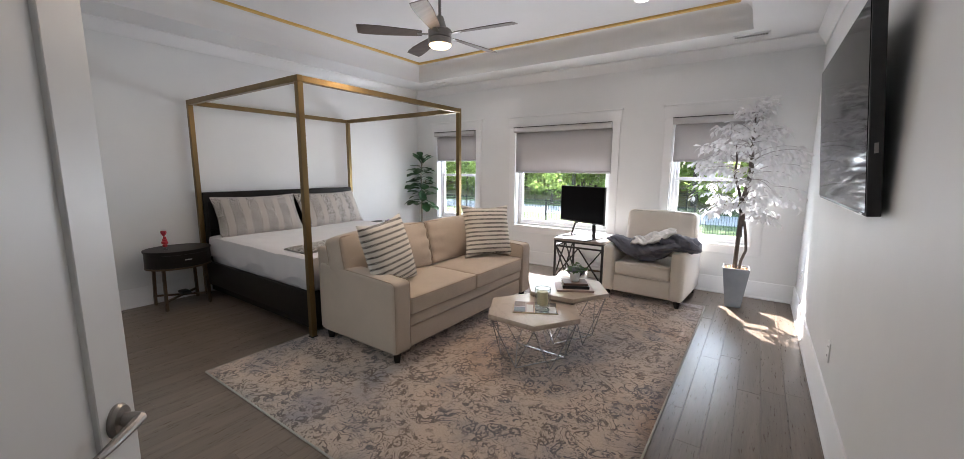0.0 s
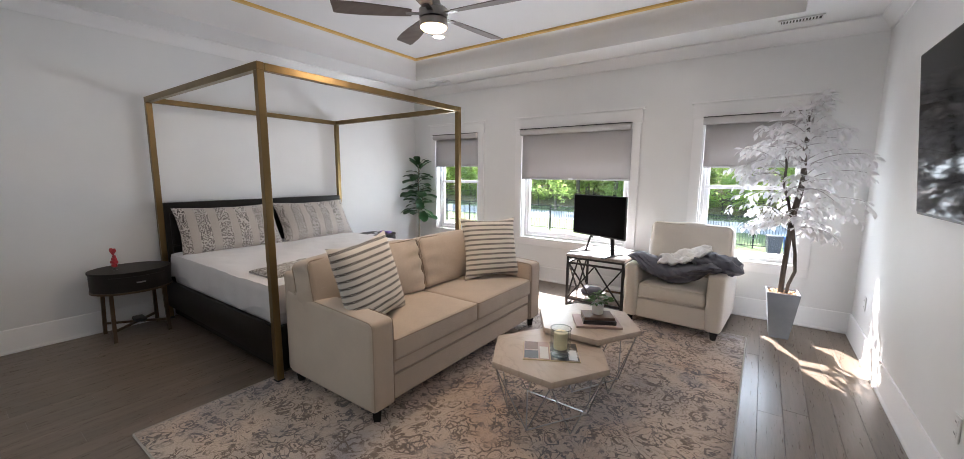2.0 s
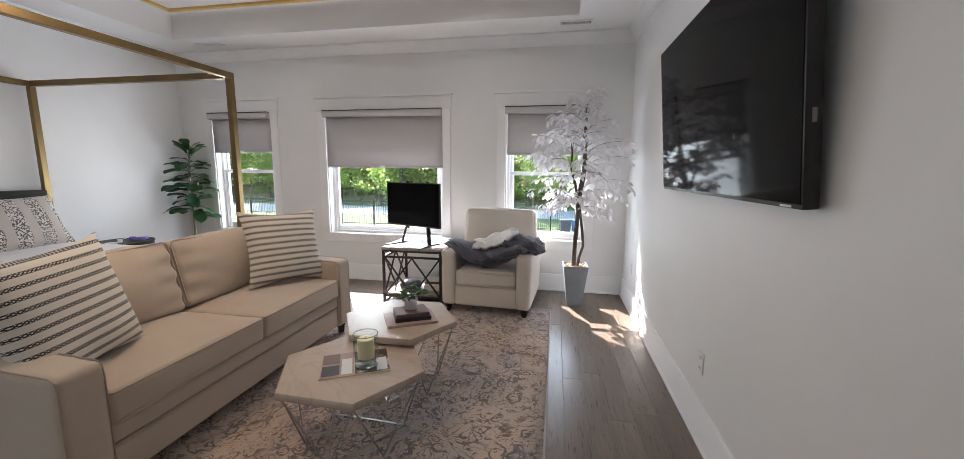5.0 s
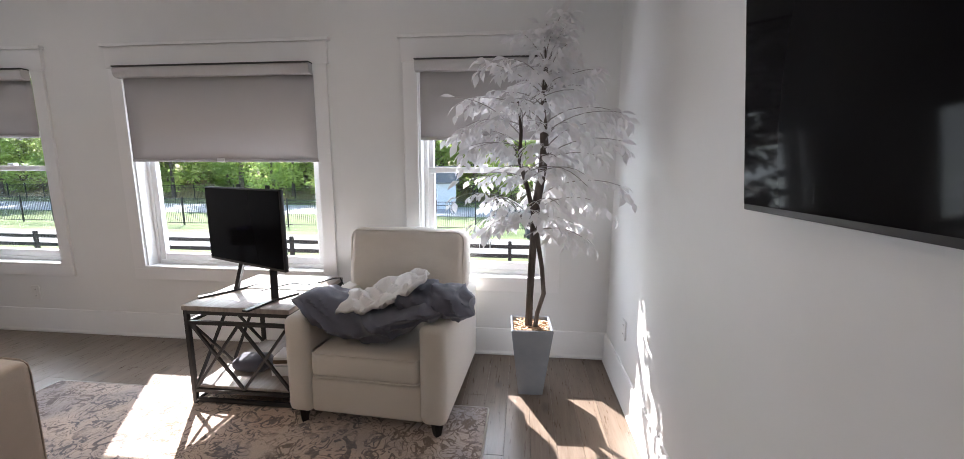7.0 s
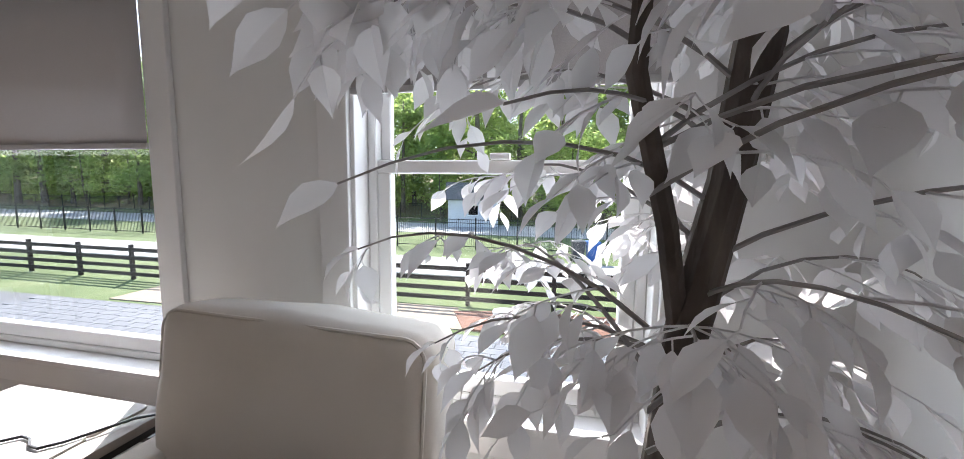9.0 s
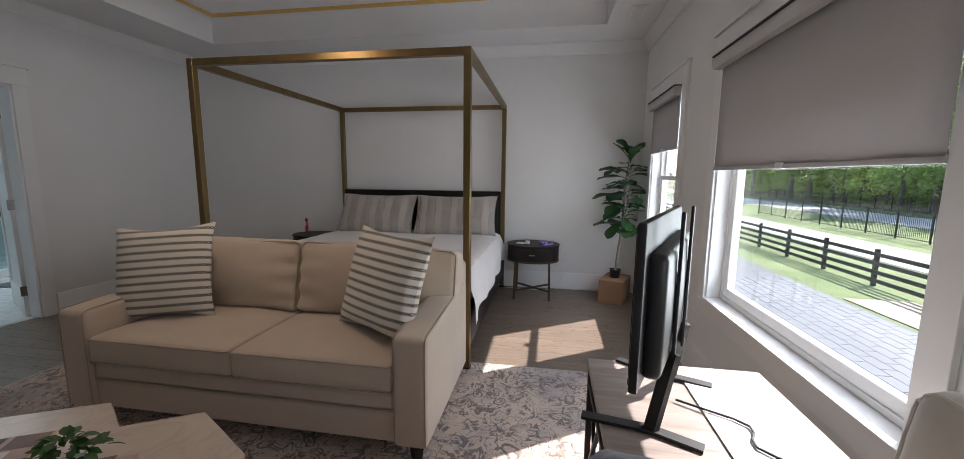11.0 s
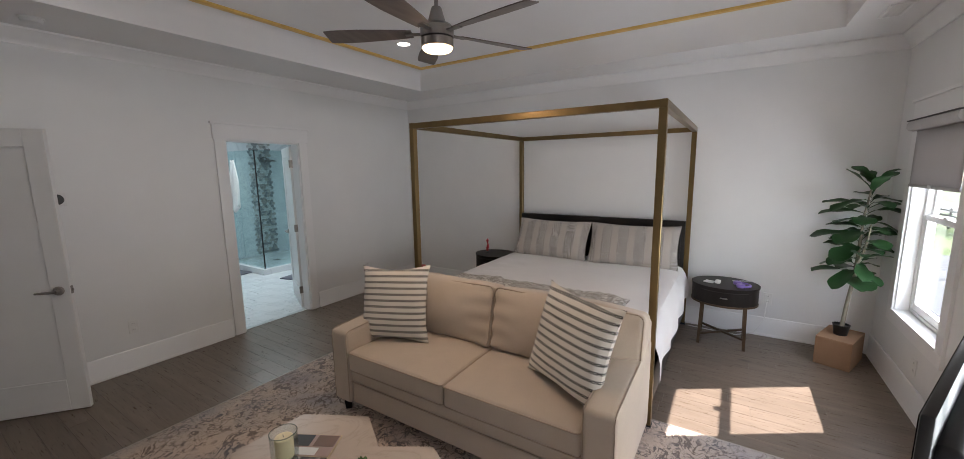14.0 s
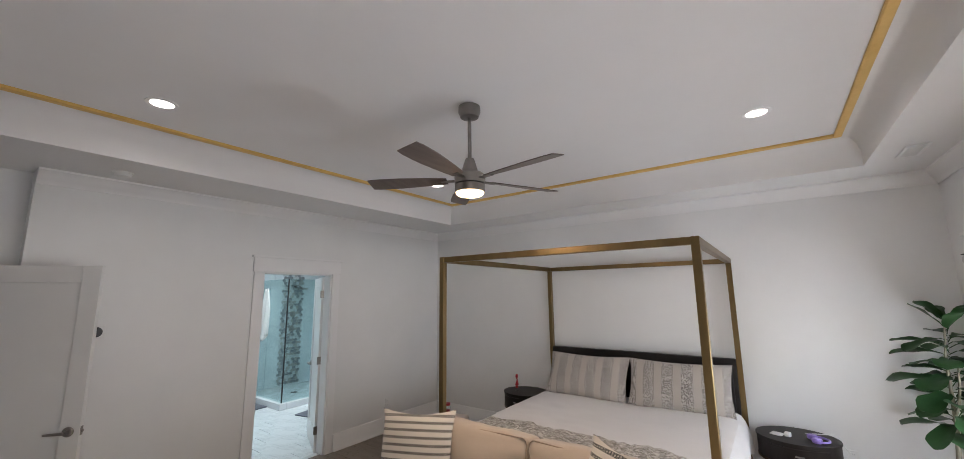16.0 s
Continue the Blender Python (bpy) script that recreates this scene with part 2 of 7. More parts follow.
wall("wall_north", north_cells(), "white painted wall with three windows")
wall("wall_east", [(XE, XE + WT, -1.7, YN, -0.1, 3.2)], "white painted wall behind the television")
wall("wall_west", [(XW - WT, XW, YS - 0.12, YN, -0.1, 3.2)], "white painted wall behind the bed")
BD0, BD1, BDH = -3.09, -2.26, 2.095     # bath doorway
DX, DY = -0.535, -0.22                   # entry recess
wall("wall_south", [(XW - WT, BD0, YS - 0.12, YS, -0.1, 3.2), (BD0, BD1, YS - 0.12, YS, BDH, 3.2), (BD1, DX, YS - 0.12, YS, -0.1, 3.2)],
     "white painted wall beside the bathroom doorway")
ED0, ED1, EDH = -0.24, 0.57, 2.09        # entry doorway
wall("wall_entry", [(DX - 0.12, DX, DY - 0.12, YS - 0.12, -0.1, 3.2), (DX, ED0, DY - 0.12, DY, -0.1, 3.2), (ED0, ED1, DY - 0.12, DY, EDH, 3.2), (ED1, XE, DY - 0.12, DY, -0.1, 3.2)],
     "white painted wall around the entry doorway")
wall("wall_hall", [(-1.3, XE, -1.82, -1.7, -0.1, 2.6), (-1.42, -1.3, -1.82, DY - 0.12, -0.1, 2.6)], "plain white hallway wall")


def ceiling():
    bm = bmesh.new()
    x0, x1, y0, y1 = -4.47, 0.0, 0.723, 5.08
    def ring(a, z):
        return [bm.verts.new((x0 + a, y0 + a, z)), bm.verts.new((x1 - a, y0 + a, z)), bm.verts.new((x1 - a, y1 - a, z)), bm.verts.new((x0 + a, y1 - a, z))]
    outer = [bm.verts.new(p) for p in ((XW, DY, ZC), (XE, DY, ZC), (XE, YN, ZC), (XW, YN, ZC))]
    rings = [outer, ring(0, ZC), ring(0, 2.935)]
    for i in range(1, 7):
        a = i / 6 * math.pi / 2
        rings.append(ring(0.012 + 0.10 * (1 - math.cos(a)), 2.94 + 0.118 * math.sin(a)))
    rings.append(ring(0.13, ZT))
    for ra, rb in zip(rings, rings[1:]):
        for k in range(4):
            bm.faces.new((ra[k], ra[(k + 1) % 4], rb[(k + 1) % 4], rb[k]))
    bm.faces.new(rings[-1])
    ob = whole("ceiling", bm, M_CEIL, "white tray ceiling with a stepped soffit", "ceiling", kind="structure")
    bm = bmesh.new()
    a, w = 0.118, 0.052
    for p in ((x0 + a, x1 - a, y0 + a, y0 + a + w), (x0 + a, x1 - a, y1 - a - w, y1 - a), (x0 + a, x0 + a + w, y0 + a + w, y1 - a - w), (x1 - a - w, x1 - a, y0 + a + w, y1 - a - w)):
        solid(bm, *p, 3.048, 3.075, 0.006, 1)
    whole("trim_gold", bm, M_GOLD, "gold painted moulding around the tray ceiling", "trim", kind="structure")
    bm = box(-1.42, XE + WT, -1.82, DY - 0.12, 2.5, 2.6)
    whole("ceiling_hall", bm, M_CEIL, "plain white hallway ceiling", "ceiling", kind="structure")


ceiling()
CROWN = [(0, 2.70), (0.012, 2.70), (0.016, 2.715), (0.03, 2.735), (0.055, 2.765), (0.075, 2.795), (0.085, 2.80), (0.085, ZC), (0, ZC)]


def crowns():
    for nm, p0, p1, ac in (("trim_crown_north", (XW, YN, 0), (XE, YN, 0), (0, -1, 0)), ("trim_crown_east", (XE, DY, 0), (XE, YN, 0), (-1, 0, 0)),
                           ("trim_crown_west", (XW, YS, 0), (XW, YN, 0), (1, 0, 0)), ("trim_crown_south", (XW, YS, 0), (DX, YS, 0), (0, 1, 0))):
        whole(nm, extrude_profile(bmesh.new(), CROWN, p0, p1, ac), M_TRIM, "white crown moulding at the top of the wall", "trim", kind="structure")


crowns()
BASE = [(0, 0), (0.028, 0), (0.028, 0.012), (0.02, 0.022), (0.016, 0.03), (0.016, 0.185), (0.010, 0.196), (0, 0.196)]


def baseboards():
    for nm, p0, p1, ac in (("baseboard_north", (XW, YN, 0), (XE, YN, 0), (0, -1, 0)), ("baseboard_east", (XE, DY, 0), (XE, YN, 0), (-1, 0, 0)),
                           ("baseboard_west", (XW, YS, 0), (XW, YN, 0), (1, 0, 0)), ("baseboard_south_a", (XW, YS, 0), (BD0 - 0.115, YS, 0), (0, 1, 0)),
                           ("baseboard_south_b", (BD1 + 0.115, YS, 0), (DX, YS, 0), (0, 1, 0))):
        whole(nm, extrude_profile(bmesh.new(), BASE, p0, p1, ac), M_TRIM, "tall white painted baseboard", "baseboard", kind="structure")


baseboards()


def casing(parent, a, b, z0, z1, y, s, bottom):
    """Flat boards round an opening on a wall along x; s points into the room."""
    t = 0.02 * s
    def bd(x0, x1, za, zb, th=1.0, nm="casing_board"):
        part(nm, box(x0, x1, min(y, y + t * th), max(y, y + t * th), za, zb, 0.002, 1), M_TRIM, parent)
    bd(a - 0.10, a, z0, z1)
    bd(b, b + 0.10, z0, z1)
    bd(a - 0.112, b + 0.112, z1, z1 + 0.15, 1.2, "head_board")
    bd(a - 0.13, b + 0.13, z1 + 0.15, z1 + 0.172, 2.0, "head_cap")
    if bottom:
        bd(a - 0.10, b + 0.10, z0 - 0.085, z0, 1.0, "apron")


M_VINYL = textured("window_vinyl", [(0.3, (0.80, 0.81, 0.81)), (0.7, (0.84, 0.84, 0.84))], 3, 0.35, bump_s=0.03)
M_CASS = textured("shade_cassette", [(0.3, (0.50, 0.49, 0.49)), (0.7, (0.55, 0.54, 0.54))], 5, 0.5, bump_s=0.05)
# Near-black for the cassette lips and for the shade inside vents and sockets.
M_DARK = material("dark_lip_and_recess", (0.05, 0.05, 0.05), 0.6)


def window(i, a, b, zs, hung):
    w = thing("window_%d" % i, "white framed window with a grey roller shade half down", "window", ((a + b) / 2, YN, Z0W), kind="structure")
    w.matrix_world = pose(0, 0, 0)
    casing(w, a, b, Z0W, Z1W, YN, -1, True)
    y0, y1 = YN - 0.004, YN + WT
    # reveal lining
    for nm, c in (("jamb", (a, a + 0.015, y0, y1, Z0W, Z1W)), ("jamb", (b - 0.015, b, y0, y1, Z0W, Z1W)), ("jamb_head", (a, b, y0, y1, Z1W - 0.015, Z1W)), ("sill", (a, b, y0 - 0.02, y1 + 0.03, Z0W, Z0W + 0.022))):
        part(nm, box(*c, 0.002, 1), M_TRIM, w)
    za, zb = Z0W + 0.022, Z1W - 0.015
    a2, b2 = a + 0.015, b - 0.015
    yf = YN + 0.075
    f = 0.045
    def fr(nm, x0, x1, z0, z1, yy, d=0.04):
        part(nm, box(x0, x1, yy, yy + d, z0, z1, 0.004, 1), M_VINYL, w)
    fr("window_frame", a2, a2 + 0.03, za, zb, yf, 0.07)
    fr("window_frame", b2 - 0.03, b2, za, zb, yf, 0.07)
    fr("window_frame", a2 + 0.03, b2 - 0.03, za, za + 0.03, yf, 0.07)
    a3, b3, z3 = a2 + 0.03, b2 - 0.03, za + 0.03
    zm = 1.325 if hung else zb
    fr("sash_stile", a3, a3 + f, z3, zm, yf + 0.005)
    fr("sash_stile", b3 - f, b3, z3, zm, yf + 0.005)
    fr("sash_rail", a3 + f, b3 - f, z3, z3 + 0.055, yf + 0.005)
    if hung:
        fr("sash_rail", a3, b3, zm - 0.0, zm + 0.042, yf + 0.005)
        fr("sash_stile", a3, a3 + 0.035, zm + 0.042, zb, yf + 0.035, 0.03)
        fr("sash_stile", b3 - 0.035, b3, zm + 0.042, zb, yf + 0.035, 0.03)
        part("sash_lock", box((a + b) / 2 - 0.03, (a + b) / 2 + 0.03, yf - 0.012, yf + 0.02, zm + 0.042, zm + 0.062, 0.004, 2), M_VINYL, w)
        p = part("pane", box(a3 + 0.035, b3 - 0.035, yf + 0.048, yf + 0.052, zm + 0.042, zb), M_GLASS, w)
        p.visible_shadow = False
    p = part("pane", box(a3 + f, b3 - f, yf + 0.022, yf + 0.026, z3 + 0.055, zm), M_GLASS, w)
    p.visible_shadow = False
    # roller shade
    s = thing("roller_shade", "grey fabric roller shade pulled partly down over the window", "blind", group="window shades")
    bm = bmesh.new()
    prof = [(-0.004, 0), (-0.004, -0.072), (-0.02, -0.076), (-0.05, -0.070), (-0.062, -0.05), (-0.062, -0.02), (-0.05, 0.0)]
    ra = [bm.verts.new((a - 0.002, YN - 0.02 + o, Z1W + z)) for o, z in prof]
    rb = [bm.verts.new((b + 0.002, YN - 0.02 + o, Z1W + z)) for o, z in prof]
    for k in range(len(prof)):
        bm.faces.new((ra[k], ra[(k + 1) % 7], rb[(k + 1) % 7], rb[k]))
    bm.faces.new(ra[::-1])
    bm.faces.new(rb)
    part("cassette", bm, M_CASS, s, "pale grey cassette")
    part("cassette_lip", box(a - 0.004, b + 0.004, YN - 0.084, YN - 0.024, Z1W - 0.003, Z1W + 0.006, 0.002, 1), M_DARK, s)
    bm = bmesh.new()
    n = 12
    x0, x1 = a + 0.022, b + 0.008
    grid = [[bm.verts.new((x0 + (x1 - x0) * j / n, YN - 0.0275 + 0.0025 * math.sin(j * 1.7 + i), zs + (Z1W - 0.07 - zs) * k)) for j in range(n + 1)] for k in (0, 1)]
    for j in range(n):
        bm.faces.new((grid[0][j], grid[0][j + 1], grid[1][j + 1], grid[1][j]))
    fab = part("fabric", bm, M_SHADE, s, "grey woven fabric")
    so = fab.modifiers.new("thick", 'SOLIDIFY')
    so.thickness = 0.0012
    part("bottom_bar", box(x0, x1, YN - 0.034, YN - 0.0215, zs - 0.012, zs + 0.008, 0.003, 2), M_CASS, s)
    part("pull_tab", box((a + b) / 2 - 0.03, (a + b) / 2 + 0.03, YN - 0.037, YN - 0.0215, zs - 0.014, zs + 0.016, 0.003, 1), M_TRIM, s, "white pull tab")
    return w


for i, (a, b, zs) in enumerate(WINDOWS):
    window(i + 1, a, b, zs, i != 1)

# ---------------------------------------------------------------- soft shapes


def axis_coords(h, r, n):
    inner = [-(h - r) + 2 * (h - r) * k / n for k in range(n + 1)]
    ends = [h, h - r * 0.35, h - r * 0.7]
    return [-e for e in ends] + inner + ends[::-1]


def padded(x0, x1, y0, y1, z0, z1, r=0.04, bulge=(0, 0, 0), n=6, wrinkle=0.0, seed=0, bm=None):
    """A rounded cushion between the limits whose faces swell by bulge."""
    bm = bm or bmesh.new()
    hx, hy, hz = (x1 - x0) / 2, (y1 - y0) / 2, (z1 - z0) / 2
    r = min(r, hx * 0.95, hy * 0.95, hz * 0.95)
    c = Vector(((x0 + x1) / 2, (y0 + y1) / 2, (z0 + z1) / 2))
    cs = [axis_coords(h, r, n) for h in (hx, hy, hz)]
    hs = (hx, hy, hz)
    made = {}

    def vert(p):
        key = tuple(round(v, 5) for v in p)
        if key in made:
            return made[key]
        p = Vector(p)
        q = Vector([max(-(h - r), min(h - r, v)) for v, h in zip(p, hs)])
        d = p - q
        o = q + d.normalized() * r if d.length > 1e-9 else p.copy()
        u = [o[k] / hs[k] for k in range(3)]
        w = [1 - u[k] ** 2 for k in range(3)]
        o.x += bulge[0] * u[0] * max(0, w[1]) * max(0, w[2])
        o.y += bulge[1] * u[1] * max(0, w[0]) * max(0, w[2])
        o.z += bulge[2] * u[2] * max(0, w[0]) ** 0.6 * max(0, w[1]) ** 0.6
        if wrinkle:
            s = Vector((seed * 3.1, seed * 1.7, 0))
            k = noise_at((o + s) * 5) * 0.7 + noise_at((o + s) * 13) * 0.3
            o += (d.normalized() if d.length > 1e-9 else o.normalized()) * wrinkle * k
        made[key] = bm.verts.new(o + c)
        return made[key]

    for ax in range(3):
        a, b = (ax + 1) % 3, (ax + 2) % 3
        for sgn in (-1, 1):
            for i in range(len(cs[a]) - 1):
                for j in range(len(cs[b]) - 1):
                    f = []
                    for ia, jb in ((i, j), (i + 1, j), (i + 1, j + 1), (i, j + 1)):
                        p = [0, 0, 0]
                        p[ax], p[a], p[b] = sgn * hs[ax], cs[a][ia], cs[b][jb]
                        f.append(vert(p))
                    if len(set(f)) == 4:
                        bm.faces.new(f if sgn > 0 else f[::-1])
    return bm


from mathutils import noise as mnoise


def noise_at(v):
    return mnoise.noise(v)


def throw_pillow(w, h, t, n=16, seed=1, sag=0.0, draw=0.13):
    """A knife-edged pillow in its own x (width), z (height) plane, thick along y."""
    bm = bmesh.new()
    sides = []
    for s in (-1, 1):
        g = []
        for i in range(n + 1):
            row = []
            for j in range(n + 1):
                u, v = 2 * i / n - 1, 2 * j / n - 1
                pinch = 1 - draw * (1 - abs(u) ** 2) * abs(v) ** 3
                pinch2 = 1 - draw * (1 - abs(v) ** 2) * abs(u) ** 3
                prof = max(0.0, (1 - abs(u) ** 2.6) * (1 - abs(v) ** 2.6)) ** 0.5
                y = s * (t / 2) * prof
                x, z = u * w / 2 * pinch2, v * h / 2 * pinch
                k = mnoise.noise(Vector((x * 6 + seed * 7, z * 6, s * 2.0))) * 0.012 * prof
                row.append(bm.verts.new((x, y + k * s, z - sag * (1 - u * u) * (v + 1) / 2)))
            g.append(row)
        for i in range(n):
            for j in range(n):
                q = (g[i][j], g[i + 1][j], g[i + 1][j + 1], g[i][j + 1])
                bm.faces.new(q if s < 0 else q[::-1])
        sides.append(g)
    bmesh.ops.remove_doubles(bm, verts=bm.verts, dist=0.0005)
    return bm


def ring_pipe(pts, r, seg=6):
    """A closed cord along the points."""
    pts = [Vector(p) for p in pts]
    bm = bmesh.new()
    n = len(pts)
    rings = []
    for i, p in enumerate(pts):
        d = (pts[(i + 1) % n] - pts[i - 1]).normalized()
        ref = Vector((0, 0, 1)) if abs(d.z) < 0.85 else Vector((1, 0, 0))
        a = d.cross(ref).normalized()
        b = a.cross(d).normalized()
        rings.append([bm.verts.new(p + (a * math.cos(2 * math.pi * k / seg) + b * math.sin(2 * math.pi * k / seg)) * r) for k in range(seg)])
    for i in range(n):
        ra, rb = rings[i], rings[(i + 1) % n]
        for k in range(seg):
            bm.faces.new((ra[k], ra[(k + 1) % seg], rb[(k + 1) % seg], rb[k]))
    return bm


def rounded_rect(x0, x1, y0, y1, r, n=4):
    out = []
    for cx, cy, a0 in ((x1 - r, y1 - r, 0), (x0 + r, y1 - r, 90), (x0 + r, y0 + r, 180), (x1 - r, y0 + r, 270)):
        for k in range(n + 1):
            a = math.radians(a0 + 90 * k / n)
            out.append((cx + r * math.cos(a), cy + r * math.sin(a)))
    return out


# ---------------------------------------------------------------- materials of the things
def fabric(name, base, vary=0.06, weave=900, rough=0.9):
    m = material(name, base, rough, spec=0.2)
    nt = m.node_tree
    b = nt.nodes["Principled BSDF"]
    b.inputs["Sheen Weight"].default_value = 0.25
    v = coords(nt)
    big = noise(nt, v, 4, 4)
    lo = tuple(c * (1 - vary) for c in base)
    hi = tuple(min(1, c * (1 + vary)) for c in base)
    c = ramp(nt, big, [(0.3, lo), (0.7, hi)])
    fine = noise(nt, v, weave, 2, 0.7)
    c = mixc(nt, 0.35, c, mixc(nt, 1.0, c, ramp(nt, fine, [(0.3, (0.6, 0.6, 0.6)), (0.7, (1.25, 1.25, 1.25))]), 'MULTIPLY'))
    link(nt, c, b.inputs["Base Color"])
    mixh = noise(nt, v, 26, 3)
    bm1 = bump(nt, fine, 0.25, 0.0012)
    b2 = nt.nodes.new("ShaderNodeBump")
    b2.inputs["Strength"].default_value, b2.inputs["Distance"].default_value = 0.25, 0.004
    link(nt, mixh, b2.inputs["Height"])
    link(nt, bm1, b2.inputs["Normal"])
    link(nt, b2.outputs[0], b.inputs["Normal"])
    return m


def math_node(nt, op, a, b=None, c=None):
    n = nt.nodes.new("ShaderNodeMath")
    n.operation = op
    for k, v in enumerate((a, b, c)):
        if v is None:
            continue
        if isinstance(v, (int, float)):
            n.inputs[k].default_value = v
        else:
            link(nt, v, n.inputs[k])
    return n.outputs[0]


def tri(nt, v, f):
    return math_node(nt, 'MULTIPLY', math_node(nt, 'ABSOLUTE', math_node(nt, 'SUBTRACT', math_node(nt, 'FRACT', math_node(nt, 'MULTIPLY', v, f)), 0.5)), 2.0)


def stripe_pillow_material():
    m = fabric("striped_cotton", (0.72, 0.67, 0.59), 0.04, 700)
    nt = m.node_tree
    b = nt.nodes["Principled BSDF"]
    old = b.inputs["Base Color"].links[0].from_socket
    sep = nt.nodes.new("ShaderNodeSeparateXYZ")
    link(nt, coords(nt), sep.inputs[0])
    a = tri(nt, sep.outputs[2], 22.5)
    x = tri(nt, sep.outputs[0], 62)
    band = math_node(nt, 'LESS_THAN', a, 0.36)
    edge = math_node(nt, 'GREATER_THAN', a, 0.26)
    zig = math_node(nt, 'LESS_THAN', math_node(nt, 'ABSOLUTE', math_node(nt, 'SUBTRACT', math_node(nt, 'DIVIDE', a, 0.26), x)), 0.45)
    dark = math_node(nt, 'MULTIPLY', band, math_node(nt, 'MAXIMUM', edge, zig))
    c = mixc(nt, math_node(nt, 'MULTIPLY', dark, 0.95), old, (0.022, 0.018, 0.016))
    link(nt, c, b.inputs["Base Color"])
    return m


def sham_material():
    m = fabric("printed_sham", (0.62, 0.585, 0.55), 0.05, 600)
    nt = m.node_tree
    b = nt.nodes["Principled BSDF"]
    old = b.inputs["Base Color"].links[0].from_socket
    v = coords(nt)
    sep = nt.nodes.new("ShaderNodeSeparateXYZ")
    link(nt, v, sep.inputs[0])
    vor = nt.nodes.new("ShaderNodeTexVoronoi")
    vor.inputs["Scale"].default_value = 80
    link(nt, v, vor.inputs["Vector"])
    dots = math_node(nt, 'LESS_THAN', vor.outputs["Distance"], 0.50)
    band = math_node(nt, 'LESS_THAN', tri(nt, sep.outputs[0], 5.6), 0.60)
    c = mixc(nt, math_node(nt, 'MULTIPLY', math_node(nt, 'SUBTRACT', 1.0, band), 0.55), old, (0.36, 0.315, 0.275))
    c = mixc(nt, math_node(nt, 'MULTIPLY', math_node(nt, 'MULTIPLY', dots, band), 0.95), c, (0.06, 0.05, 0.045))
    link(nt, c, b.inputs["Base Color"])
    return m


def speckle_material(name, a, bcol, scale):
    m = fabric(name, a, 0.05, 300)
    nt = m.node_tree
    b = nt.nodes["Principled BSDF"]
    v = coords(nt, (1, 0.45, 1))
    n = noise(nt, v, scale, 3, 0.6, 1.2)
    c = ramp(nt, n, [(0.40, a), (0.5, tuple(0.5 * (p + q) for p, q in zip(a, bcol))), (0.56, bcol), (0.66, a)])
    link(nt, c, b.inputs["Base Color"])
    link(nt, bump(nt, n, 0.8, 0.01), b.inputs["Normal"])
    return m


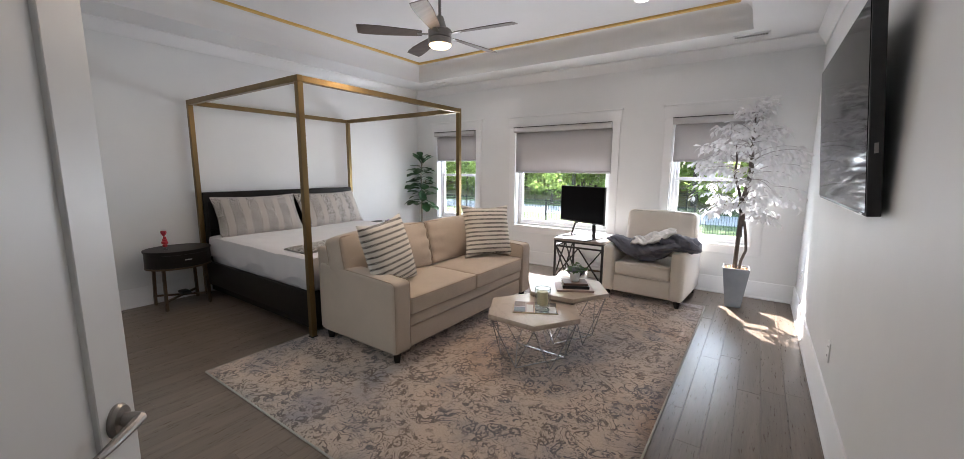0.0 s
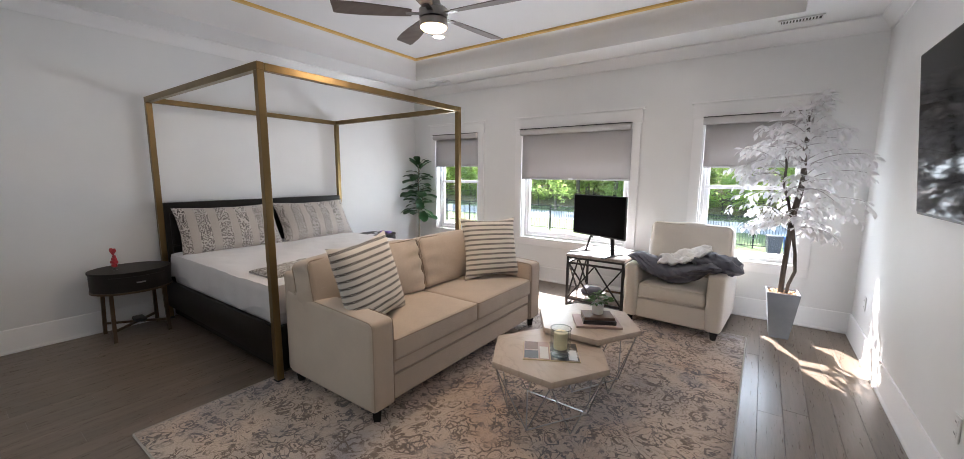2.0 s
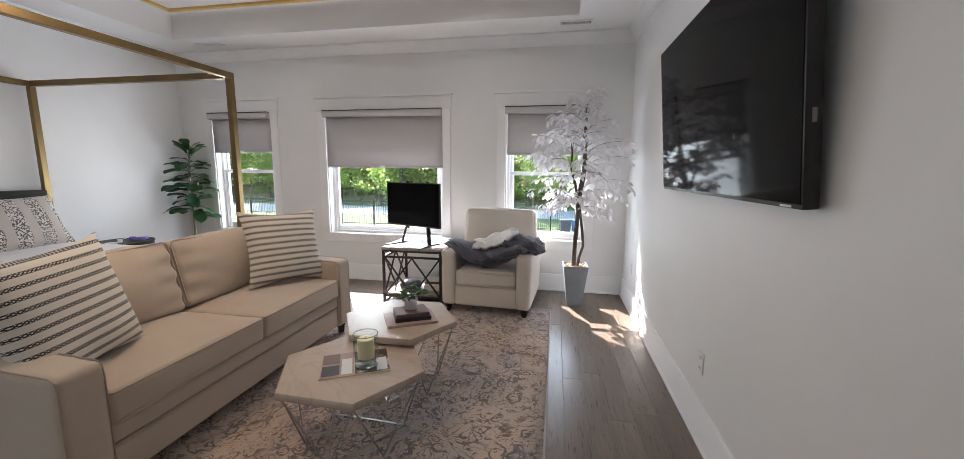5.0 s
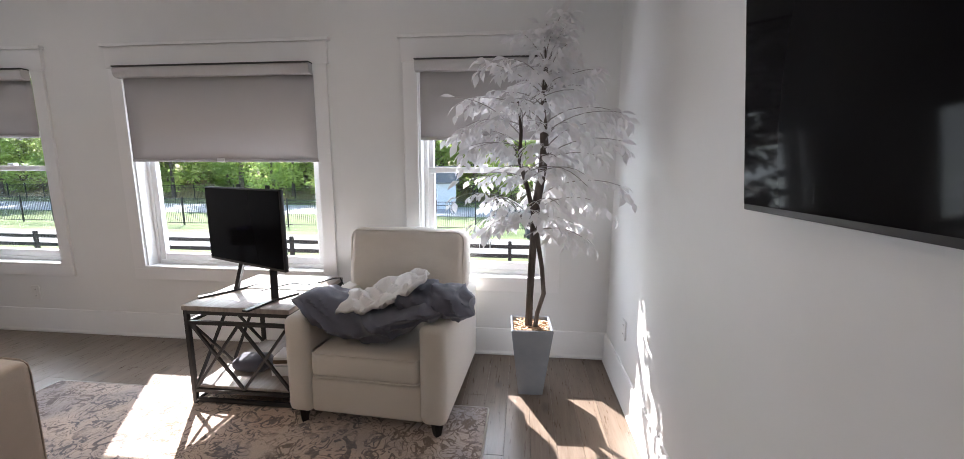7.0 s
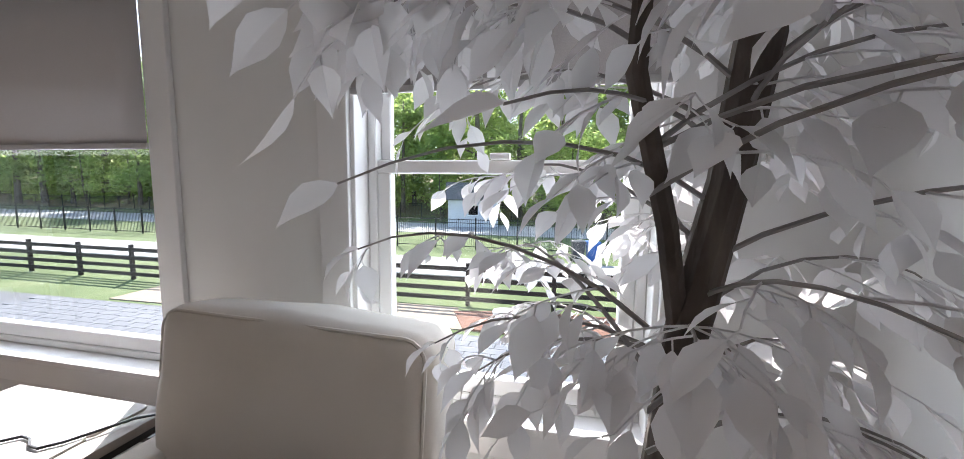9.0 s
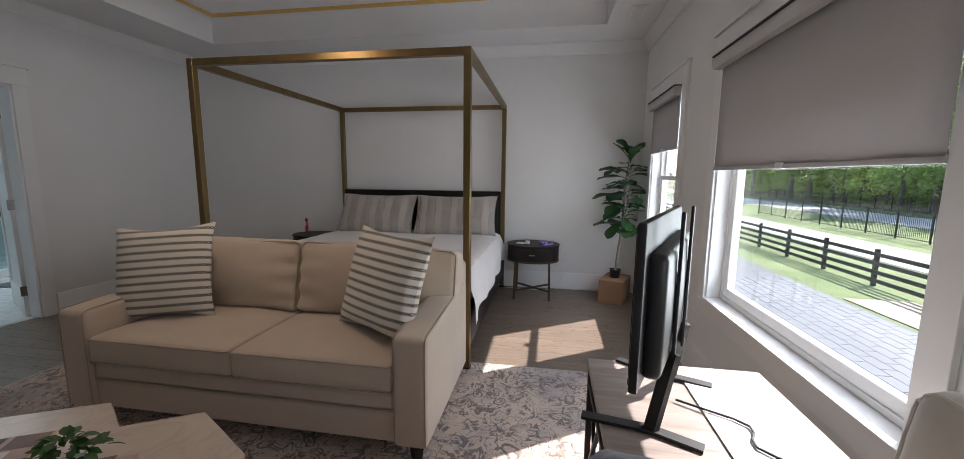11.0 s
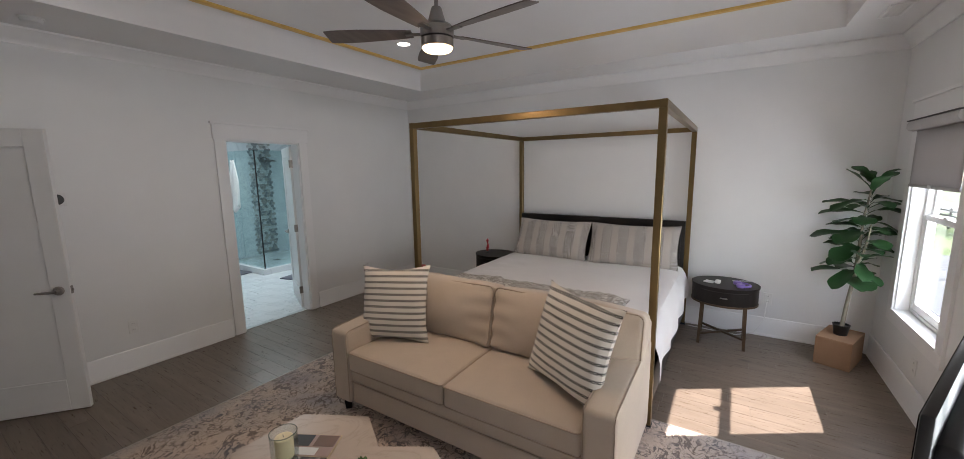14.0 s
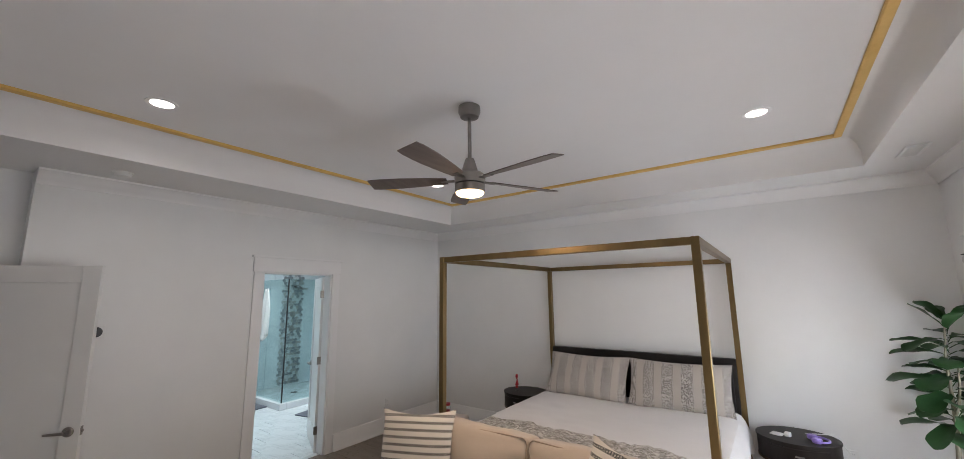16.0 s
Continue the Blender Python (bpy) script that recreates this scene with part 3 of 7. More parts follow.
def rug_material():
    m = material("distressed_wool", (0.4, 0.35, 0.3), 0.95, spec=0.1)
    nt = m.node_tree
    b = nt.nodes["Principled BSDF"]
    b.inputs["Sheen Weight"].default_value = 0.2
    v = coords(nt)
    warp = nt.nodes.new("ShaderNodeTexNoise")
    warp.inputs["Scale"].default_value = 3.0
    warp.inputs["Detail"].default_value = 3
    link(nt, v, warp.inputs["Vector"])
    wv = nt.nodes.new("ShaderNodeVectorMath")
    wv.operation = 'MULTIPLY_ADD'
    link(nt, warp.outputs["Color"], wv.inputs[0])
    wv.inputs[1].default_value = (0.35, 0.35, 0)
    link(nt, v, wv.inputs[2])
    big = noise(nt, v, 0.9, 4, 0.55)
    big2 = noise(nt, v, 2.1, 4, 0.6)
    base = ramp(nt, big, [(0.33, (0.31, 0.28, 0.285)), (0.42, (0.48, 0.395, 0.335)), (0.54, (0.56, 0.445, 0.36)), (0.64, (0.49, 0.35, 0.265))])
    base = mixc(nt, ramp(nt, big2, [(0.52, (0, 0, 0)), (0.66, (0.42, 0.42, 0.42))]), base, (0.22, 0.22, 0.25))
    # scrolls: contour lines of a warped field
    s1 = noise(nt, wv.outputs[0], 5.0, 2, 0.4, 1.8)
    l1 = math_node(nt, 'LESS_THAN', math_node(nt, 'ABSOLUTE', math_node(nt, 'SUBTRACT', tri(nt, s1, 4.5), 0.5)), 0.09)
    vor = nt.nodes.new("ShaderNodeTexVoronoi")
    vor.inputs["Scale"].default_value = 9
    vor.inputs["Randomness"].default_value = 0.75
    link(nt, wv.outputs[0], vor.inputs["Vector"])
    ring = math_node(nt, 'LESS_THAN', math_node(nt, 'ABSOLUTE', math_node(nt, 'SUBTRACT', vor.outputs["Distance"], 0.33)), 0.045)
    dot = math_node(nt, 'LESS_THAN', vor.outputs["Distance"], 0.12)
    leaf = noise(nt, v, 20, 3, 0.55, 1.4)
    lf = math_node(nt, 'GREATER_THAN', leaf, 0.57)
    wear = noise(nt, v, 5.5, 5, 0.7)
    wear2 = noise(nt, v, 75, 4, 0.75)
    mask = math_node(nt, 'MULTIPLY', ramp(nt, wear, [(0.36, (0, 0, 0)), (0.50, (1, 1, 1))]), ramp(nt, wear2, [(0.30, (0.2, 0.2, 0.2)), (0.50, (1, 1, 1))]))
    pat = math_node(nt, 'MAXIMUM', math_node(nt, 'MAXIMUM', l1, ring), math_node(nt, 'MAXIMUM', dot, lf))
    ink = ramp(nt, big2, [(0.42, (0.135, 0.095, 0.075)), (0.6, (0.095, 0.09, 0.105))])
    c = mixc(nt, math_node(nt, 'MULTIPLY', math_node(nt, 'MULTIPLY', pat, mask), 0.95), base, ink)
    c = mixc(nt, math_node(nt, 'MULTIPLY', ramp(nt, wear2, [(0.5, (0, 0, 0)), (0.75, (1, 1, 1))]), 0.30), c, (0.54, 0.48, 0.43))
    link(nt, c, b.inputs["Base Color"])
    fleck = noise(nt, v, 190, 3, 0.7)
    c = mixc(nt, 0.36, c, mixc(nt, 1.0, c, ramp(nt, fleck, [(0.32, (0.45, 0.44, 0.43)), (0.66, (1.5, 1.48, 1.46))]), 'MULTIPLY'))
    link(nt, c, b.inputs["Base Color"])
    pile = noise(nt, v, 420, 2, 0.7)
    link(nt, bump(nt, pile, 0.5, 0.003), b.inputs["Normal"])
    return m


M_SOFA = fabric("beige_linen", (0.52, 0.43, 0.345), 0.05, 800)
M_CHAIR = fabric("cream_linen", (0.66, 0.61, 0.545), 0.03, 800)
M_PIPE = fabric("beige_cord", (0.40, 0.32, 0.25), 0.05, 600)
M_STRIPE = stripe_pillow_material()
M_SHAM = sham_material()
M_SHEET = fabric("white_sheet", (0.74, 0.72, 0.72), 0.02, 900)
M_THROW = speckle_material("speckled_throw", (0.60, 0.57, 0.53), (0.13, 0.105, 0.085), 38)
M_RUG = rug_material()
M_RUGEDGE = fabric("rug_binding", (0.45, 0.42, 0.38), 0.05, 500)
M_BRASS = textured("brushed_brass", [(0.3, (0.19, 0.13, 0.06)), (0.7, (0.25, 0.175, 0.08))], 6, 0.33, 0.92, 0.06, 200, 0.0005, (1, 1, 0.1))
M_BLACKWOOD = textured("espresso_wood", [(0.3, (0.008, 0.006, 0.005)), (0.7, (0.016, 0.012, 0.010))], 5, 0.45, 0, 0.12, 60, 0.0008, (8, 1, 1), 0.25)
M_DARKLEATHER = textured("dark_upholstery", [(0.3, (0.010, 0.008, 0.008)), (0.7, (0.018, 0.015, 0.014))], 9, 0.55, 0, 0.3, 240, 0.001, (1, 1, 1), 0.25)
M_BLACKMETAL = textured("black_metal", [(0.3, (0.012, 0.012, 0.013)), (0.7, (0.022, 0.021, 0.021))], 12, 0.5, 0.2, 0.08, 150, 0.0005)
M_BRONZE = textured("bronze_metal", [(0.3, (0.10, 0.07, 0.045)), (0.7, (0.15, 0.105, 0.07))], 9, 0.4, 0.85, 0.06, 160, 0.0005)
M_CHROME = textured("satin_nickel", [(0.3, (0.34, 0.335, 0.33)), (0.7, (0.42, 0.41, 0.40))], 9, 0.3, 1.0, 0.03, 200, 0.0003)
M_DKNICKEL = textured("dark_nickel", [(0.3, (0.26, 0.245, 0.23)), (0.7, (0.32, 0.30, 0.285))], 9, 0.32, 1.0, 0.03, 200, 0.0003)


def marble(name, a, vein, scale, rough=0.25, thin=1.0):
    m = material(name, a, rough)
    nt = m.node_tree
    b = nt.nodes["Principled BSDF"]
    v = coords(nt)
    n = noise(nt, v, scale, 6, 0.6, 2.5)
    n2 = noise(nt, v, scale * 4, 5, 0.6)
    c = ramp(nt, math_node(nt, 'ABSOLUTE', math_node(nt, 'SUBTRACT', n, 0.5)), [(0.0, vein), (0.05 * thin, tuple(0.35 * p + 0.65 * q for p, q in zip(vein, a))), (0.18 * thin, a)])
    c = mixc(nt, 0.25, c, ramp(nt, n2, [(0.35, tuple(x * (1 - 0.18 * thin) for x in a)), (0.65, tuple(min(1, x * (1 + 0.08 * thin)) for x in a))]))
    link(nt, c, b.inputs["Base Color"])
    return m


M_MARBLE = marble("cream_marble", (0.52, 0.425, 0.345), (0.43, 0.34, 0.265), 2.2, 0.32, 0.45)
M_WHITEMARBLE = marble("white_marble", (0.70, 0.73, 0.75), (0.45, 0.48, 0.50), 1.6, 0.22)
M_TILE = marble("floor_marble", (0.72, 0.74, 0.75), (0.56, 0.58, 0.60), 0.7, 0.2, 0.18)
M_SCREEN = material("screen_glass", (0.006, 0.006, 0.007), 0.06, spec=0.045)
M_BLACKPLASTIC = textured("black_plastic", [(0.3, (0.012, 0.012, 0.013)), (0.7, (0.02, 0.02, 0.021))], 20, 0.4, 0, 0.05, 300, 0.0004)
M_GREYWOOD = textured("grey_oak", [(0.3, (0.20, 0.165, 0.145)), (0.5, (0.27, 0.23, 0.205)), (0.7, (0.33, 0.29, 0.26))], 3, 0.45, 0, 0.15, 40, 0.0008, (12, 1.2, 1))
M_GREYCLOTH = fabric("slate_cotton", (0.105, 0.108, 0.135), 0.08, 700)
M_WHITECLOTH = fabric("white_cotton", (0.74, 0.72, 0.70), 0.03, 700)
M_PLANTER = textured("zinc_planter", [(0.3, (0.21, 0.24, 0.285)), (0.7, (0.27, 0.305, 0.35))], 5, 0.42, 0.25, 0.06, 120, 0.0006)
M_BARK = textured("grey_brown_bark", [(0.3, (0.06, 0.045, 0.038)), (0.55, (0.11, 0.088, 0.075)), (0.7, (0.19, 0.16, 0.14))], 14, 0.85, 0, 0.7, 55, 0.006, (1, 1, 0.25))
M_TWIG = textured("grey_twig", [(0.3, (0.27, 0.25, 0.24)), (0.7, (0.36, 0.34, 0.33))], 20, 0.8, 0, 0.2, 90, 0.001)
M_CHIPS = textured("wood_chips", [(0.3, (0.30, 0.18, 0.10)), (0.7, (0.55, 0.40, 0.27))], 50, 0.9, 0, 0.6, 90, 0.004)


def leaf_material(name, a, b_, trans, rough=0.6, amount=0.35):
    m = material(name, a, rough, spec=0.3)
    nt = m.node_tree
    b = nt.nodes["Principled BSDF"]
    geo = nt.nodes.new("ShaderNodeNewGeometry")
    n = noise(nt, coords(nt), 9, 4)
    c = mixc(nt, 0.5, ramp(nt, geo.outputs["Random Per Island"], [(0.0, a), (1.0, b_)]), ramp(nt, n, [(0.3, a), (0.7, b_)]))
    link(nt, c, b.inputs["Base Color"])
    t = nt.nodes.new("ShaderNodeBsdfTranslucent")
    t.inputs[0].default_value = (*trans, 1)
    mx = nt.nodes.new("ShaderNodeMixShader")
    mx.inputs[0].default_value = amount
    link(nt, b.outputs[0], mx.inputs[1])
    link(nt, t.outputs[0], mx.inputs[2])
    link(nt, mx.outputs[0], nt.nodes["Material Output"].inputs[0])
    return m


M_WHITELEAF = leaf_material("white_silk_leaf", (0.76, 0.75, 0.75), (0.82, 0.81, 0.82), (0.82, 0.81, 0.82), 0.75, 0.42)
M_FIGLEAF = leaf_material("fig_leaf", (0.007, 0.022, 0.009), (0.026, 0.075, 0.026), (0.06, 0.16, 0.04), 0.32, 0.10)
M_SMALLLEAF = leaf_material("small_green_leaf", (0.025, 0.07, 0.02), (0.06, 0.13, 0.04), (0.1, 0.2, 0.05), 0.45, 0.15)

# ---------------------------------------------------------------- bed
PX0, PX1, PY0, PY1 = -4.955, -2.845, 2.018, 4.04


def canopy_bed():
    bed = thing("canopy_bed", "king canopy bed with brass posts, black rails and dark headboard", "bed", (-3.9, 3.03, 0))
    bed.matrix_world = pose(0, 0, 0)
    s = 0.024
    for x in (PX0, PX1):
        for y in (PY0, PY1):
            part("post", box(x - s, x + s, y - s, y + s, 0.0, 2.11, 0.003, 1), M_BRASS, bed, "square brushed brass post")
            part("foot_cap", box(x - s - 0.004, x + s + 0.004, y - s - 0.004, y + s + 0.004, 0.0, 0.02, 0.002, 1), M_BLACKMETAL, bed)
    for y in (PY0, PY1):
        part("canopy_rail", box(PX0 - s, PX1 + s, y - s, y + s, 2.11, 2.16, 0.003, 1), M_BRASS, bed, "brushed brass canopy rail")
    for x in (PX0, PX1):
        part("canopy_rail", box(x - s, x + s, PY0 + s, PY1 - s, 2.11, 2.158, 0.003, 1), M_BRASS, bed, "brushed brass canopy rail")
    # Rails run deep in black to give the shade of the open space below.
    for y in (PY0 + 0.005, PY1 - 0.005):
        part("side_rail_and_void", box(PX0 + s, PX1 - s, y - 0.02, y + 0.02, 0.14, 0.40, 0.006, 2), M_BLACKWOOD, bed)
    part("foot_rail", box(PX1 - 0.02, PX1 + 0.02, PY0 + s, PY1 - s, 0.14, 0.40, 0.006, 2), M_BLACKWOOD, bed)
    # Dark block adds to the shade of the open space under the mattress.
    part("foundation", box(PX0 + 0.05, PX1 - 0.03, PY0 + 0.03, PY1 - 0.03, 0.05, 0.36, 0.006, 1), M_DARKLEATHER, bed)
    hb = part("headboard", box(PX0 - 0.02, PX0 + 0.05, PY0 + s, PY1 - s, 0.1, 1.165, 0.012, 2), M_BLACKWOOD, bed, "dark wood headboard")
    for k in range(2):
        part("headboard_panel", padded(PX0 + 0.045, PX0 + 0.075, PY0 + 0.06, PY1 - 0.06, 0.42 + k * 0.33, 0.735 + k * 0.33, 0.012, (0.008, 0, 0), 8), M_DARKLEATHER, hb, "padded dark upholstered panel")
    return bed


canopy_bed()


def mattress():
    m = thing("mattress", "thick mattress with a white fitted sheet and loose white coverlet", "mattress")
    part("mattress_body", padded(PX0 + 0.09, PX1 - 0.045, PY0 + 0.035, PY1 - 0.035, 0.36, 0.66, 0.05, (0.01, 0.01, 0.015), 10), M_SHEET, m)
    # coverlet that hangs over three sides with an uneven hem
    bm = bmesh.new()
    x0, x1, y0, y1, top = PX0 + 0.12, PX1 - 0.037, PY0 + 0.024, PY1 - 0.024, 0.682
    n, d = 64, 56
    def drop(u, k):
        return 0.20 + 0.03 * math.sin(u * 9 + k) + 0.05 * mnoise.noise(Vector((u * 2.2, k * 5.0, 0)))
    grid = []
    m_side = 7
    for i in range(n + 1):
        x = x0 + (x1 - x0) * i / n
        row = []
        for k in range(m_side, 0, -1):
            q = k / m_side
            w = 0.012 * math.sin(i * 0.8 + 1) * q
            row.append(bm.verts.new((x, y0 - 0.006 - w * 0.6 - 0.01 * q, top - 0.02 - drop(x, 1) * q)))
        for j in range(d + 1):
            y = y0 + (y1 - y0) * j / d
            e = min(j, d - j)
            z = top + 0.010 * mnoise.noise(Vector((x * 3, y * 3, 2))) + 0.006 * mnoise.noise(Vector((x * 9, y * 9, 5))) - (0.016 if e == 0 else 0.004 if e == 1 else 0)
            row.append(bm.verts.new((x, y, z)))
        for k in range(1, m_side + 1):
            q = k / m_side
            w = 0.012 * math.sin(i * 0.42) * q
            row.append(bm.verts.new((x, y1 + 0.012 + w + 0.062 * min(1, q * 2), top - 0.02 - (drop(x, 2) + 0.13 * (0.5 + 0.5 * i / n)) * q)))
        grid.append(row)
    for q in range(1, 6):
        row = []
        for j, v in enumerate(grid[n]):
            row.append(bm.verts.new((x1 + 0.012, v.co.y, v.co.z - (0.02 + 0.18 * q / 5) * (1 if m_side <= j <= m_side + d else 0.06))))
        grid.append(row)
    for ra, rb in zip(grid, grid[1:]):
        for j in range(len(ra) - 1):
            bm.faces.new((ra[j], ra[j + 1], rb[j + 1], rb[j]))
    part("coverlet", bm, M_SHEET, m, "rumpled white cotton coverlet")
    return m


mattress()


def place(ob, x, y, z, rx=0, ry=0, rz=0):
    ob.matrix_world = pose(x, y, z, rx, ry, rz)


def bed_pillows():
    for y, rz, seed in ((2.55, 88, 3), (3.515, 93, 5)):
        e = whole("bed_pillow", throw_pillow(0.96, 0.50, 0.20, 22, seed, 0.012, 0.05), M_SHAM, "long bed pillow in a grey printed sham leaning on the headboard", "pillow", "bed pillows")
        place(e, PX0 + 0.245, y, 0.895, -27, 0, rz)


bed_pillows()


def bed_throw():
    bm = bmesh.new()
    nx, ny = 10, 40
    g = []
    for i in range(nx + 1):
        row = []
        for j in range(ny + 1):
            x = -3.42 + 0.34 * i / nx + 0.02 * math.sin(j * 0.5)
            y = 2.12 + 1.66 * j / ny
            z = 0.715 + 0.018 * mnoise.noise(Vector((x * 14, y * 14, 0))) + 0.012 * mnoise.noise(Vector((x * 40, y * 40, 3)))
            if i in (0, nx) or j in (0, ny):
                z = 0.693
            row.append(bm.verts.new((x + 0.012 * mnoise.noise(Vector((j * .9, i, 1))), y, z)))
        g.append(row)
    for i in range(nx):
        for j in range(ny):
            bm.faces.new((g[i][j], g[i + 1][j], g[i + 1][j + 1], g[i][j + 1]))
    t = whole("throw_blanket", bm, M_THROW, "speckled brown and white knitted throw across the bed foot", "blanket")
    so = t.modifiers.new("thick", 'SOLIDIFY')
    so.thickness, so.offset = 0.012, -1


bed_throw()

# ---------------------------------------------------------------- nightstands


def nightstand(x, y, label):
    ns = thing("nightstand", label, "nightstand", (x, y, 0), 0, "nightstands")
    rx, ry = 0.245, 0.285
    def oval(sx, sy, z0, z1, n=40):
        return prism(bmesh.new(), [(sx * math.cos(2 * math.pi * k / n), sy * math.sin(2 * math.pi * k / n)) for k in range(n)], z0, z1)
    body = part("body", oval(rx, ry, 0.438, 0.592), M_BLACKWOOD, ns, "oval dark wood drum")
    part("top", oval(rx + 0.008, ry + 0.008, 0.592, 0.606), M_BLACKWOOD, ns)
    # drawer front follows the curve
    bm = bmesh.new()
    n = 14
    for k in range(n):
        a0, a1 = [math.radians(-42 + 84 * q / n) for q in (k, k + 1)]
        vs = []
        for zz in (0.462, 0.568):
            for a in (a0, a1):
                for o in (0.0, 0.007):
                    vs.append(bm.verts.new(((rx + o) * math.cos(a), (ry + o) * math.sin(a), zz)))
        a, b, c, d, e, f, g, h = vs
        for q in ((b, d, h, f), (a, b, d, c), (e, f, h, g)) + (((a, b, f, e),) if k == 0 else ()) + (((c, d, h, g),) if k == n - 1 else ()):
            bm.faces.new(q)
    bmesh.ops.remove_doubles(bm, verts=bm.verts, dist=0.0002)
    part("drawer_front", bm, M_BLACKWOOD, body)
    part("drawer_pull", tube(bmesh.new(), [(rx + 0.018, -0.03, 0.517), (rx + 0.024, 0, 0.517), (rx + 0.018, 0.03, 0.517)], 0.006, 6), M_CHROME, body, "small metal pull")
    part("band", oval(rx + 0.004, ry + 0.004, 0.420, 0.438), M_BRONZE, ns, "bronze metal band")
    lx, ly = 0.145, 0.182
    for sx in (-1, 1):
        for sy in (-1, 1):
            part("leg", bar(bmesh.new(), (sx * lx, sy * ly, 0.42), (sx * (lx + 0.02), sy * (ly + 0.01), 0.0), 0.026), M_BRONZE, ns, "bronze metal leg")
    for s in (-1, 1):
        part("stretcher", bar(bmesh.new(), (-lx - 0.01, -s * (ly + 0.006), 0.10), (lx + 0.01, s * (ly + 0.006), 0.10 + 0.004 * s), 0.018), M_BRONZE, ns)
    return ns


nightstand(-4.66, 4.42, "oval black wood nightstand with bronze legs beside the fig plant")
nightstand(-4.772, 1.715, "oval black wood nightstand with bronze legs near the corner")

# ---------------------------------------------------------------- sofa
SX0, SX1, SY0, SY1 = -2.79, -1.855, 2.045, 4.06


def sofa():
    s = thing("sofa", "beige linen two-seat sofa with piped cushions at the bed foot", "sofa")
    aw = 0.165
    part("base", padded(SX0 + 0.02, SX1 - 0.03, SY0 + aw - 0.01, SY1 - aw + 0.01, 0.095, 0.255, 0.018, (0.004, 0, 0), 8), M_SOFA, s)
    part("front_band", padded(SX1 - 0.12, SX1 - 0.022, SY0 + aw, SY1 - aw, 0.262, 0.352, 0.02, (0.005, 0, 0), 8), M_SOFA, s)
    part("piping", tube(bmesh.new(), [(SX1 - 0.026, SY0 + aw, 0.2585), (SX1 - 0.026, SY1 - aw, 0.2585)], 0.005, 6), M_PIPE, s)
    part("deck", box(SX0 + 0.1, SX1 - 0.12, SY0 + aw - 0.01, SY1 - aw + 0.01, 0.25, 0.35, 0.01, 1), M_SOFA, s)
    part("back_frame", padded(SX0, SX0 + 0.16, SY0 + 0.012, SY1 - 0.012, 0.095, 0.80, 0.03, (0.004, 0, 0.004), 8), M_SOFA, s)
    for y0 in (SY0, SY1 - aw):
        bm = padded(SX0 + 0.05, SX1, y0, y0 + aw, 0.095, 0.640, 0.028, (0.004, 0.005, 0.004), 10)
        for v in bm.verts:
            # the arm's top falls gently to the front
            q = (v.co.x - SX0) / (SX1 - SX0)
            if v.co.z > 0.3:
                v.co.z += 0.040 * (1 - q) - 0.006 * q * q
        arm = part("arm", bm, M_SOFA, s)
        for yy in (y0 + 0.008, y0 + aw - 0.008):
            cord = [(SX1 - 0.004, yy, 0.11), (SX1 - 0.003, yy, 0.585), (SX1 - 0.010, yy, 0.622), (SX1 - 0.035, yy, 0.636), (SX0 + 0.45, yy, 0.656), (SX0 + 0.14, yy, 0.670)]
            part("piping", tube(bmesh.new(), cord, 0.0035, 6), M_PIPE, arm)
    ym = (SY0 + SY1) / 2
    for k, (a, b) in enumerate(((SY0 + aw + 0.003, ym - 0.003), (ym + 0.003, SY1 - aw - 0.003))):
        c = part("seat_cushion", padded(SX0 + 0.26, SX1 - 0.004, a, b, 0.354, 0.492, 0.02, (0.010, 0.003, 0.030), 16, 0.008, k), M_SOFA, s)
        for zz in (0.362, 0.487):
            rr = rounded_rect(SX0 + 0.265, SX1 - 0.001, a + 0.002, b - 0.002, 0.022)
            part("piping", ring_pipe([(x, y, zz) for x, y in rr], 0.0042), M_PIPE, c)
        # loose back cushion, its outer end resting over the arm
        y0, y1 = (SY0 + 0.004, ym - 0.004) if k == 0 else (ym + 0.004, SY1 - 0.004)
        hw = (y1 - y0) / 2
        out = -1 if k == 0 else 1
        bm = padded(-0.10, 0.10, -hw, hw, -0.215, 0.215, 0.035, (0.075, 0.006, 0.012), 18, 0.016, k + 4)
        for v in bm.verts:
            # soft pleats running in from the corners beside the middle seam, and a slumped outer end
            e = max(0.0, 1 - abs(v.co.y + out * hw) / 0.22)
            v.co.x += 0.010 * e * math.sin(v.co.z * 55 + 2.2 * v.co.y) * (1 if v.co.x > 0 else 0)
            v.co.z -= 0.028 * max(0.0, v.co.y * out / hw) ** 3 * (1 if v.co.z > 0 else 0)
        bc = part("back_cushion", bm, M_SOFA, s)
        bc.matrix_world = pose(SX0 + 0.262, (y0 + y1) / 2, 0.705, 0, -13, 0)
        for xx in (-0.092, 0.092):
            rr = rounded_rect(-hw + 0.006, hw - 0.006, -0.208, 0.209, 0.035, 5)
            part("piping", ring_pipe([(xx, y, z - (0.028 * max(0.0, y * out / hw) ** 3 if z > 0 else 0)) for y, z in rr], 0.0045), M_PIPE, bc)
    for x in (SX0 + 0.07, SX1 - 0.06):
        for y in (SY0 + 0.07, SY1 - 0.07):
            part("foot", lathe([(0.026, 0.0), (0.038, 0.085), (0.038, 0.105)], 4, at=(x, y)), M_BLACKWOOD, s, "short black wood foot")
    return s


sofa()


